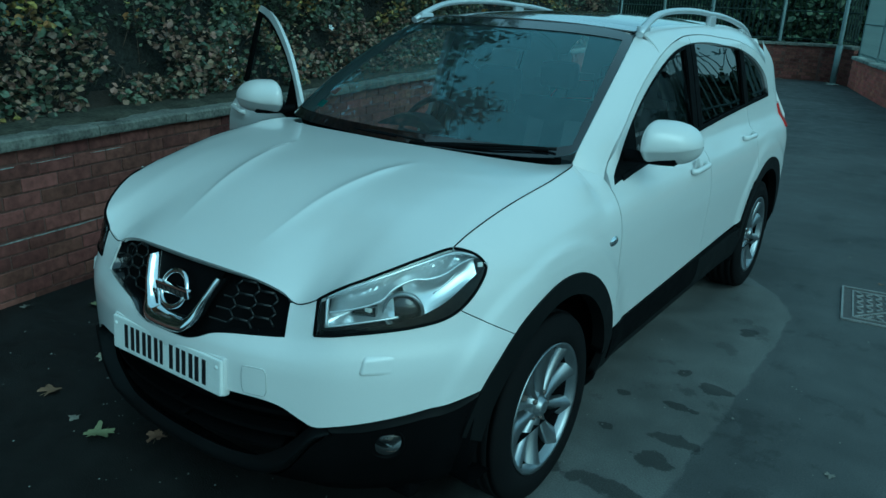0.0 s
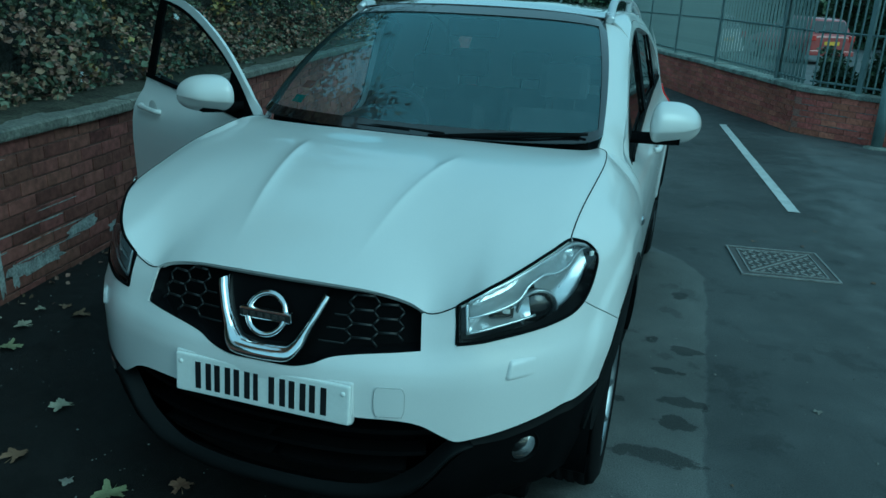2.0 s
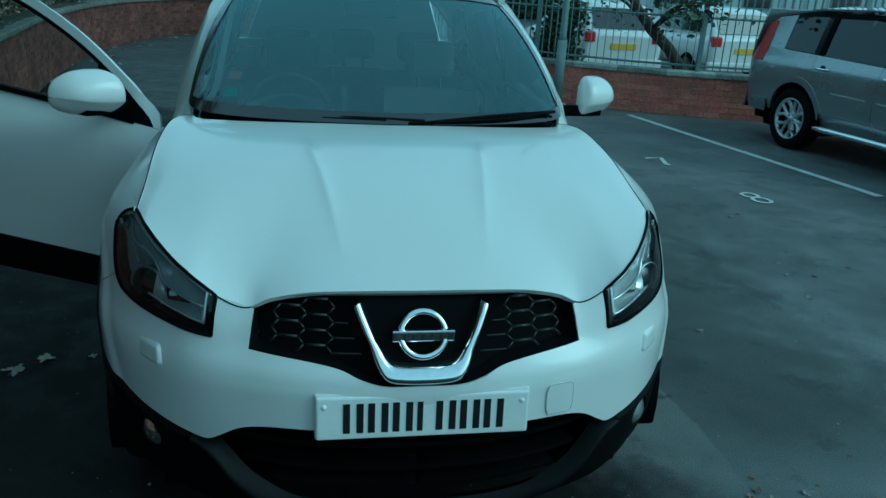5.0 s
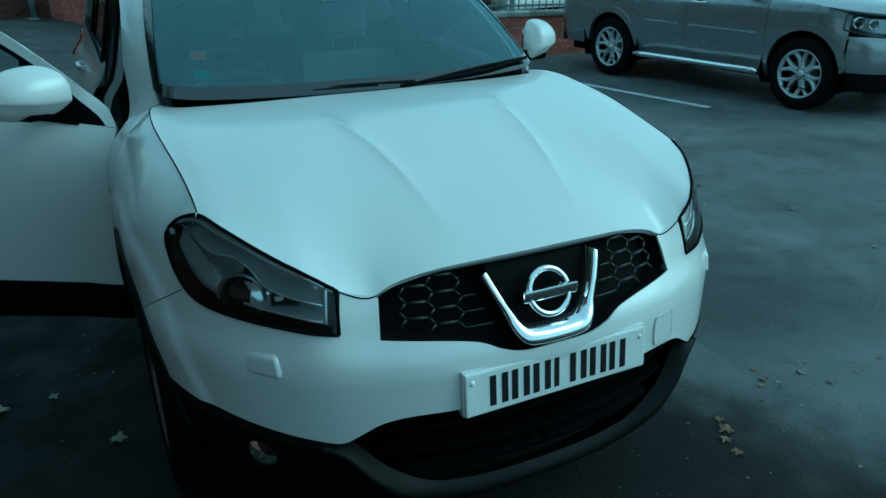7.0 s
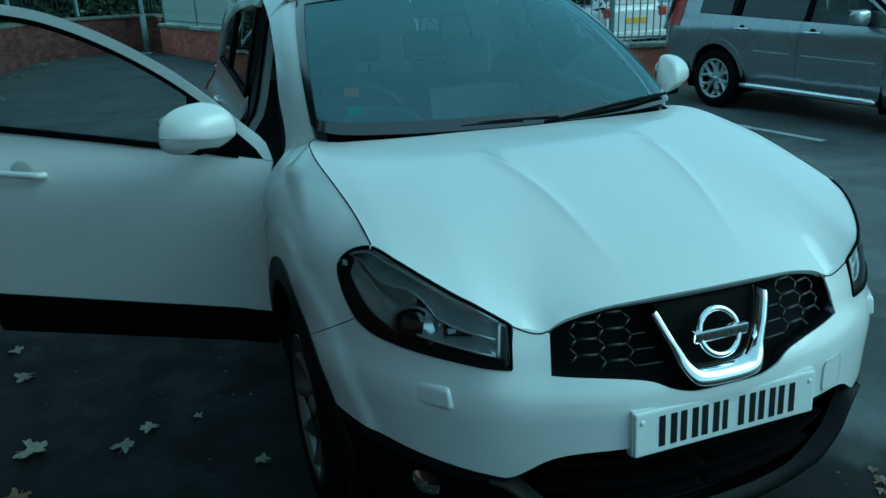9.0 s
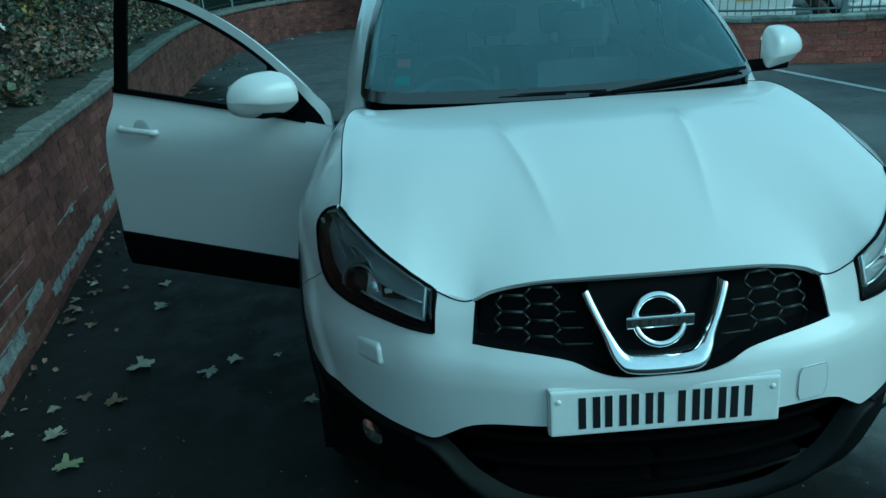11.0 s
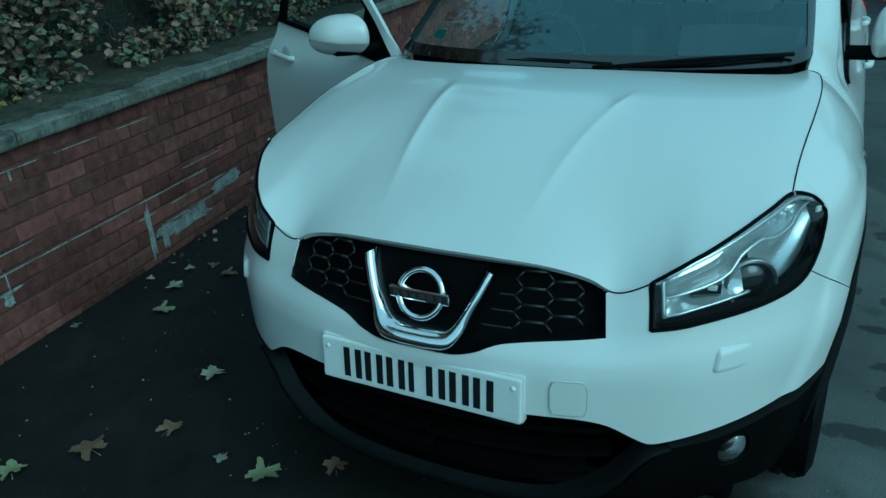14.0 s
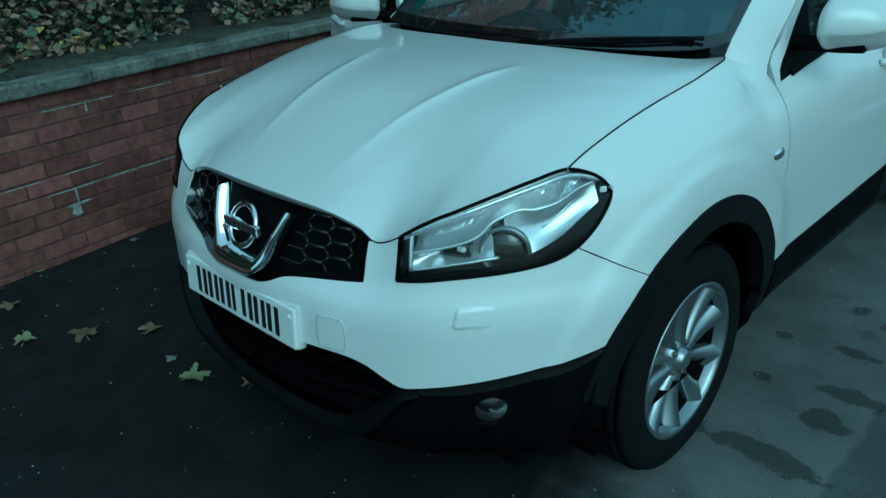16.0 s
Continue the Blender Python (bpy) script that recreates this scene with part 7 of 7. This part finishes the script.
add_box(bm, (-0.6, 0.35, 0.5), (0.6, 1.2, 0.9), None, 0.03)
part("floor_pan", bm, M_BLACK, suv)
bm = bmesh.new()
add_grid(bm, [[(x * 0.80, 4.50 + 0.06 * (1 - x * x) - max(0, z - 1.05) * 0.35, z) for z in np.linspace(0.35, 1.55, 10)] for x in np.linspace(-1, 1, 11)], 0.02, XM)
part("tailgate", bm, M_SILVER, suv)
bm = bmesh.new()
add_grid(bm, [[(x * 0.72, y, z) for y, z in ((1.2, 1.02), (1.55, 1.03), (1.7, 0.95), (1.7, 0.5))] for x in np.linspace(-1, 1, 5)], 0)
part("dashboard", bm, M_CABIN, suv)
for x in (-0.38, 0.38):
    for y in (2.2, 3.1):
        bm = bmesh.new()
        add_box(bm, (x - 0.25, y, 0.55), (x + 0.25, y + 0.16, 1.12), None, 0.05)
        add_box(bm, (x - 0.13, y + 0.06, 1.12), (x + 0.13, y + 0.16, 1.34), None, 0.04)
        part("seat", bm, M_CLOTH, suv)


# ---- cars beyond the fence, seen through the bars ----
M_REDPAINT = material("red_paint", (0.24, 0.03, 0.03), 0.3, coat=1.0, vary=0.05)
M_YPLATE = material("plate_yellow", (0.65, 0.42, 0.03), 0.4, vary=0.05)


def far_car(at, paint, label):
    """A hatchback, its tail at y = 0 and its nose away from it."""
    c = thing("car", label, "car", at=at)
    mid = Vector((0, 2, 0.7))
    bm = bmesh.new()
    rows = []
    for y, w, zl, zh in ((0.0, 0.70, 0.42, 0.86), (0.05, 0.78, 0.34, 0.95), (0.3, 0.84, 0.28, 0.98), (1.2, 0.86, 0.26, 0.96), (2.8, 0.86, 0.26, 0.94), (3.4, 0.84, 0.28, 0.86), (3.9, 0.78, 0.34, 0.76), (4.05, 0.66, 0.42, 0.66)):
        rows.append([(w * math.copysign(abs(math.cos(a)) ** 0.45, math.cos(a)), y, (zl + zh) / 2 + (zh - zl) / 2 * math.copysign(abs(math.sin(a)) ** 0.5, math.sin(a))) for a in np.linspace(0, 2 * math.pi, 29)])
    add_grid(bm, rows, 0)
    bm.faces.new([bm.verts.new(p) for p in rows[0][:-1]])
    bm.faces.new([bm.verts.new(p) for p in rows[-1][:-1]])
    part("body", bm, paint, c)
    bm = bmesh.new()
    rows = []
    for y, w, z in ((0.10, 0.70, 0.93), (0.42, 0.62, 1.38), (0.7, 0.60, 1.44), (1.6, 0.61, 1.47), (2.1, 0.62, 1.40), (2.9, 0.70, 0.93)):
        rows.append([(-w - 0.08 * (z > 1), y, 0.92), (-w, y, z - 0.04), (-w + 0.06, y, z), (w - 0.06, y, z), (w, y, z - 0.04), (w + 0.08 * (z > 1), y, 0.92)])
    add_grid(bm, rows, 0)
    part("cabin", bm, paint, c)
    bm = bmesh.new()
    add_grid(bm, [[(x, 0.13 + v * 0.26 - 0.012, 0.985 + v * 0.36) for v in (0, 0.5, 1)] for x in np.linspace(-0.56, 0.56, 7)], 0)
    part("rear_window", bm, M_GLOSS, c)
    for s in (1, -1):
        bm = bmesh.new()
        add_grid(bm, [[(s * (0.72 - (z - 1.0) * 0.16), y + (z - 1.0) * (0.25 if y < 1 else -0.3 if y > 2 else 0), z) for z in (0.98, 1.15, 1.36)] for y in (0.55, 1.0, 1.5, 2.3)], 0)
        part("side_window", bm, M_GLOSS, c)
        bm = bmesh.new()
        add_box(bm, (s * 0.66 - 0.10, -0.02, 0.74), (s * 0.66 + 0.10, 0.14, 0.93), None, 0.03)
        part("tail_lamp", bm, M_RED, c)
        for y in (0.7, 3.25):
            bm = bmesh.new()
            m = Matrix.Translation((s * 0.76, y, 0.30)) @ Matrix.Rotation(0 if s > 0 else math.pi, 4, "Z")
            add_lathe(bm, [(0.18, 0.09), (0.27, 0.10), (0.30, 0.07), (0.30, -0.08), (0.2, -0.1)], m, 28)
            w_ = part("wheel", bm, M_RUBBER, c)
            bm = bmesh.new()
            add_lathe(bm, [(0.0, 0.085), (0.05, 0.09), (0.12, 0.08), (0.19, 0.092)], m, 24)
            part("rim", bm, M_ALLOY, w_)
    bm = bmesh.new()
    add_box(bm, (-0.26, -0.012, 0.62), (0.26, 0.03, 0.73), None, 0.004)
    part("number_plate", bm, M_YPLATE, c, "yellow rear number plate")
    bm = bmesh.new()
    add_box(bm, (-0.80, -0.03, 0.30), (0.80, 0.10, 0.46), None, 0.03)
    part("rear_bumper", bm, paint, c)
    return c


far_car(pose(8.0, 12.3, 0, 0, 0, 4), M_PAINT, "white hatchback parked beyond the railing")
far_car(pose(5.45, 12.2, 0, 0, 0, 2), M_PAINT, "white hatchback with its tail to the railing")
far_car(pose(5.0, 26.0, 0, 0, 0, 25), M_REDPAINT, "red hatchback far across the next car park")
far_car(pose(1.9, 25.0, 0, 0, 0, 50), M_PAINT, "white car far across the next car park")
far_car(pose(10.9, 12.2, 0, 0, 0, 0), M_PAINT, "white hatchback at the end of the row")


# ---- trees ----
M_BARK = material("bark", (0.085, 0.065, 0.05), 0.9, vary=0.4, scale=5, fine=40, bump=0.02)
M_TREE = foliage("tree_leaf", (0.36, 0.19, 0.08), 0.45, 1.4, 0.03)
M_GREEN = foliage("shrub_leaf", (0.075, 0.105, 0.055), 0.35, 1.4, 0.03)


def tree(x, y, z, height, spread, leaves, mat, seed, label, size=0.13, lean=()):
    rng = random.Random(seed)
    t = thing("tree", label, "tree", "trees", at=pose(x, y, z))
    bm = bmesh.new()
    trunk = spline([(0, 0, -0.3), (rng.uniform(-0.1, 0.1), rng.uniform(-0.1, 0.1), height * 0.3), (rng.uniform(-0.4, 0.4), rng.uniform(-0.4, 0.4), height * 0.85)], 12)
    if lean:
        trunk = spline(lean, 12)
    add_tube(bm, trunk, list(np.linspace(0.17, 0.04, 12) * height / 7), 9)
    ends = []
    for i in range(16):
        b = trunk[rng.randrange(4, 12)]
        a, up = rng.uniform(0, 6.28), rng.uniform(0.1, 0.9)
        L = spread * rng.uniform(0.45, 1.0)
        e = b + np.array((math.cos(a) * L, math.sin(a) * L, up * L * 0.8))
        m_ = (b + e) / 2 + np.array((0, 0, 0.12 * L))
        path = spline([b, m_, e], 7)
        add_tube(bm, path, list(np.linspace(0.055, 0.012, 7) * height / 7), 6)
        ends += [path[3], path[5], path[6]]
        for _ in range(2):
            q = path[rng.randrange(2, 6)]
            f = q + np.array((rng.uniform(-1, 1), rng.uniform(-1, 1), rng.uniform(-0.2, 0.8))) * L * 0.4
            add_tube(bm, spline([q, (q + f) / 2 + np.array((0, 0, 0.05)), f], 4), [0.02, 0.014, 0.01, 0.006], 4)
            ends.append(f)
    part("trunk", bm, M_BARK, t)
    pts = []
    for _ in range(leaves):
        c = ends[rng.randrange(len(ends))]
        r = spread * 0.26
        pts.append((c[0] + rng.gauss(0, r * 0.6), c[1] + rng.gauss(0, r * 0.6), c[2] + rng.gauss(0, r * 0.5)))
    ob = leaf_stuff("crown", pts, mat, size, "", "", seed)
    ob.parent = t
    del ob["kind"]
    return t


tree(-5.6, 1.5, 1.9, 6.5, 2.4, 9000, M_TREE, 1, "autumn tree with thinning orange-brown leaves on the bank", 0.19)
tree(-6.2, 6.0, 1.9, 7.5, 2.7, 8000, M_GREEN, 2, "tall dark green tree on the bank", 0.18)
tree(-5.4, -3.2, 1.9, 6.8, 2.5, 9000, M_TREE, 3, "autumn tree with brown leaves on the bank", 0.19)
tree(-7.0, 10.5, 1.9, 7.0, 2.6, 4200, M_GREEN, 4, "dark green tree on the bank")
tree(5.5, 9.4, 0, 4.5, 1.5, 1500, M_GREEN, 5, "slim leaning tree behind the railing", 0.09, [(0.15, 0, -0.2), (-0.30, 0.05, 0.70), (-0.95, 0.15, 1.35), (-1.30, 0.35, 2.2), (-1.6, 0.5, 3.8)])

# low shrubs between the railing and the parked cars
rng = random.Random(44)
low_shrub = []
for _ in range(5500):
    x = rng.uniform(2.75, 3.85)
    tall = 0.75 + 0.5 * min(1, max(0, (x - 3.1) / 0.5)) + 0.5 * noise.noise((x * 1.7, 3, 0))
    low_shrub.append((x + rng.gauss(0, 0.05), float(np.interp(x, kc[:, 0], kc[:, 1])) + 0.80 + 0.25 * noise.noise((x * 2, 0, 1)) + rng.gauss(0, 0.16), 0.25 + rng.random() ** 1.1 * tall))
leaf_stuff("low_shrubs", low_shrub, M_GREEN, 0.075, "dark green shrubs behind the railing", "shrub", 15)
# green belt beyond the far railing
rng = random.Random(77)
pts = []
for _ in range(9000):
    a = rng.random()
    x = -9 + a * 9.5
    y = 22.6 + 2.0 * noise.noise((x * 0.6, 1, 2)) + rng.gauss(0, 0.35)
    z = rng.random() ** 0.9 * (3.4 + 0.9 * noise.noise((x * 0.7, 5, 0)))
    y += 0.25 * z * 0.5 + 0.5 * noise.noise((x * 1.5, z * 1.5, 3))
    pts.append((x, y, z))
leaf_stuff("far_hedge", pts, M_GREEN, 0.17, "dark green hedge beyond the far railing", "hedge", 9)
# near-black sheet behind the leaves, added for the shade inside the hedge
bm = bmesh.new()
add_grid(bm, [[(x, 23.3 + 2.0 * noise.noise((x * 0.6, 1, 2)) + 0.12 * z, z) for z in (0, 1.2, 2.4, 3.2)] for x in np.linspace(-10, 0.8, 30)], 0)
tagged(part("far_thicket", bm, material("far_hedge_shade", (0.014, 0.018, 0.013), 0.95, vary=0.4, scale=2, fine=12, bump=0.05)), "dark sheet for the shade inside the far hedge", "hedge", kind="stuff")

# woods beyond the next car park
rng = random.Random(31)
pts = []
for _ in range(12000):
    x = rng.uniform(0.5, 17)
    z = rng.random() ** 0.9 * (4.2 + 1.6 * noise.noise((x * 0.5, 2, 0)))
    pts.append((x, 40 + 1.6 * noise.noise((x * 0.6, z * 0.5, 2)) + rng.gauss(0, 0.4), z))
leaf_stuff("far_woods", pts, M_GREEN, 0.30, "green shrubs and trees beyond the next car park", "trees", 12)
# backing in the dark soil colour, standing for shade among these leaves
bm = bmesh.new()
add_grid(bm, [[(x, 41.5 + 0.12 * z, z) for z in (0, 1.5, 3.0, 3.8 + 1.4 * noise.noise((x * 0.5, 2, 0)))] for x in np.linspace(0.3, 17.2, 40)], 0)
tagged(part("far_thicket", bm, M_SOIL), "dark sheet for the shade inside the far shrubs", "trees", kind="stuff")

# grey sheds beyond the next car park
M_SHED = material("shed_cladding", (0.42, 0.46, 0.47), 0.6, vary=0.08, scale=0.6)
shed = thing("shed", "long grey clad shed beyond the next car park", "building", at=pose(23.5, 31.0, 0, 0, 0, -8))
bm = bmesh.new()
add_box(bm, (-11, 0, 0), (11, 7, 4.2))
part("wall", bm, M_SHED, shed)
for i in range(44):
    me = shared("rib", "rib", lambda bm: add_box(bm, (-0.04, -0.05, 0), (0.04, 0.0, 4.2)), M_SHED)
    ob = new("rib", me)
    ob.parent = shed
    ob.location = (-10.75 + i * 0.5, 0, 0)
bm = bmesh.new()
add_grid(bm, [[(x, y, z) for y, z in ((-0.3, 4.15), (3.5, 5.2), (7.3, 4.15))] for x in (-11.2, 11.2)], 0.1, Vector((0, 3, 0)))
part("roof", bm, M_TRIM, shed)
for x in (-8, -4, 0, 4, 8):
    bm = bmesh.new()
    add_box(bm, (x - 0.7, -0.06, 1.2), (x + 0.7, 0.02, 2.3))
    w_ = part("window", bm, M_FENCE, shed)
    bm = bmesh.new()
    add_box(bm, (x - 0.62, -0.075, 1.28), (x + 0.62, -0.05, 2.22))
    part("pane", bm, M_GLOSS, w_)

# ---- fallen leaves ----
M_FALLEN = [per_piece(material("fallen_leaf_" + n, c, 0.7, vary=0.25, scale=30, fine=200), 0.6, 1.2, 0.02) for n, c in (("pale", (0.34, 0.33, 0.24)), ("green", (0.25, 0.27, 0.14)), ("brown", (0.17, 0.11, 0.065)), ("grey", (0.22, 0.21, 0.18)))]


def lobed(size, seed, mat):
    """A curled five-lobed leaf with its stalk."""
    rng = random.Random(seed)
    bm = bmesh.new()
    n = 40
    rim = []
    for k in range(n):
        a = 2 * math.pi * k / n
        r = 0.55 + 0.38 * abs(math.cos(2.5 * (a - math.pi / 2))) ** 1.4 + 0.08 * math.cos(15 * a)
        if abs((a - 1.5 * math.pi)) < 0.45:
            r *= 0.45
        r *= rng.uniform(0.88, 1.08)
        rim.append(bm.verts.new((r * size * math.cos(a), r * size * math.sin(a), size * (0.10 + 0.22 * math.sin(2 * a + seed) * r + 0.10 * rng.random()))))
    c = bm.verts.new((0, 0, size * 0.05))
    for k in range(n):
        f = bm.faces.new((c, rim[k], rim[(k + 1) % n]))
        f.smooth = True
    low = min(v.co.z for v in bm.verts)
    for v in bm.verts:
        v.co.z -= low - 0.001
    add_tube(bm, [(0, -size * 0.2, 0.006), (size * 0.1, -size * 0.9, 0.004)], 0.0016, 4)
    me = bpy.data.meshes.new("leaf")
    bm.to_mesh(me)
    bm.free()
    me.materials.append(mat)
    return me


LOBED = [[lobed(0.058, 10 * i + j, m) for j in range(3)] for i, m in enumerate(M_FALLEN)]
rng = random.Random(31)


def drop_leaf(x, y, kind, size=1.0):
    ob = new("fallen_leaf", LOBED[kind][rng.randrange(3)])
    ob.matrix_world = pose(x, y, 0.002, 0, 0, rng.uniform(0, 360)) @ Matrix.Scale(size, 4)
    tagged(ob, ("pale yellow fallen leaf on the asphalt", "yellow-green fallen leaf on the asphalt", "brown withered leaf on the asphalt", "grey trodden leaf on the asphalt")[kind], "leaf", "fallen leaves")


for x, y, kind, size in ((-1.85, 0.86, 1, 1.0), (-1.02, 1.18, 0, 0.6), (-1.46, -0.19, 1, 0.9), (-0.67, 0.14, 1, 1.1), (-2.13, 0.08, 1, 0.9), (-1.135, 0.20, 2, 0.9), (-1.82, 1.57, 0, 1.2), (-1.40, 1.57, 0, 0.7), (-1.83, 1.285, 2, 0.9), (-1.31, 0.0, 2, 1.2), (-0.477, 0.264, 2, 0.8), (-2.44, 2.40, 0, 0.6), (-2.42, 2.62, 0, 0.5), (-2.36, 2.12, 2, 0.7), (-2.0, 2.54, 0, 0.7), (-1.92, 2.23, 3, 0.9), (-1.22, 1.59, 3, 0.4), (-0.86, 0.15, 3, 0.5), (-2.12, 0.60, 3, 0.5)):
    drop_leaf(x, y, kind, size)
for _ in range(28):
    y = rng.uniform(-0.6, 9.0)
    wx = np.interp(y, kl[:, 1], kl[:, 0])
    drop_leaf(wx + 0.06 + abs(rng.gauss(0, 0.38)), y, rng.choice((0, 2, 2, 3, 3)), rng.uniform(0.4, 0.9))
for _ in range(40):
    s = rng.uniform(s_back - 6, dl_[-1])
    p, t = on_run(kl, dl_, s)
    drop_leaf(p[0] + t[1] * abs(rng.gauss(0.2, 0.3)), p[1] - t[0] * abs(rng.gauss(0.2, 0.3)), rng.choice((0, 0, 2, 3)), rng.uniform(0.7, 1.3))
for _ in range(24):
    drop_leaf(rng.uniform(1.3, 3.4), rng.uniform(-0.4, 5.5), rng.choice((2, 3, 3)), rng.uniform(0.25, 0.45))
for x, y, kind, size in ((0.90, 0.24, 2, 0.55), (0.86, 0.20, 2, 0.4), (0.93, 0.30, 2, 0.35), (0.84, 0.13, 2, 0.4), (1.28, 0.42, 2, 0.35), (1.24, 0.39, 2, 0.3)):
    drop_leaf(x, y, kind, size)
for _ in range(26):
    drop_leaf(rng.uniform(0.7, 2.0), rng.uniform(-0.6, 1.0), rng.choice((2, 2, 3)), rng.uniform(0.12, 0.22))

# leaf litter along the foot of the old wall
litter = []
for _ in range(280):
    y = rng.uniform(1.2, 9.5)
    wx = np.interp(y, kl[:, 1], kl[:, 0])
    litter.append((wx + 0.02 + abs(rng.gauss(0, 0.10 + 0.10 * max(0, noise.noise((y * 1.3, 0, 7))))), y, 0.008))
leaf_stuff("leaf_litter", litter[::2], M_DEAD, 0.030, "brown leaf litter at the foot of the wall", "leaf litter", 14)

# grit and crumbs on the asphalt
n = 2600
r_ = np.random.default_rng(12)
gx, gy = r_.uniform(-2.2, 4.5, n), r_.uniform(-1.2, 7.5, n)
v, f = [], []
for i in range(n):
    a = r_.uniform(0.0015, 0.006) * (1.6 if r_.random() < 0.05 else 1)
    b = len(v)
    v += [(gx[i] - a, gy[i], 0.001), (gx[i], gy[i] - a, 0.001), (gx[i] + a * r_.uniform(0.6, 1.2), gy[i], 0.001), (gx[i], gy[i] + a * r_.uniform(0.6, 1.2), 0.001), (gx[i], gy[i], a * 0.9)]
    f += [(b, b + 1, b + 4), (b + 1, b + 2, b + 4), (b + 2, b + 3, b + 4), (b + 3, b, b + 4)]
me = bpy.data.meshes.new("grit")
me.from_pydata(v, [], f)
me.materials.append(per_piece(material("grit", (0.13, 0.13, 0.12), 0.85, vary=0.3), 0.4, 1.8))
tagged(new("grit", me), "grit and crumbs of leaf on the asphalt", "grit", kind="stuff")
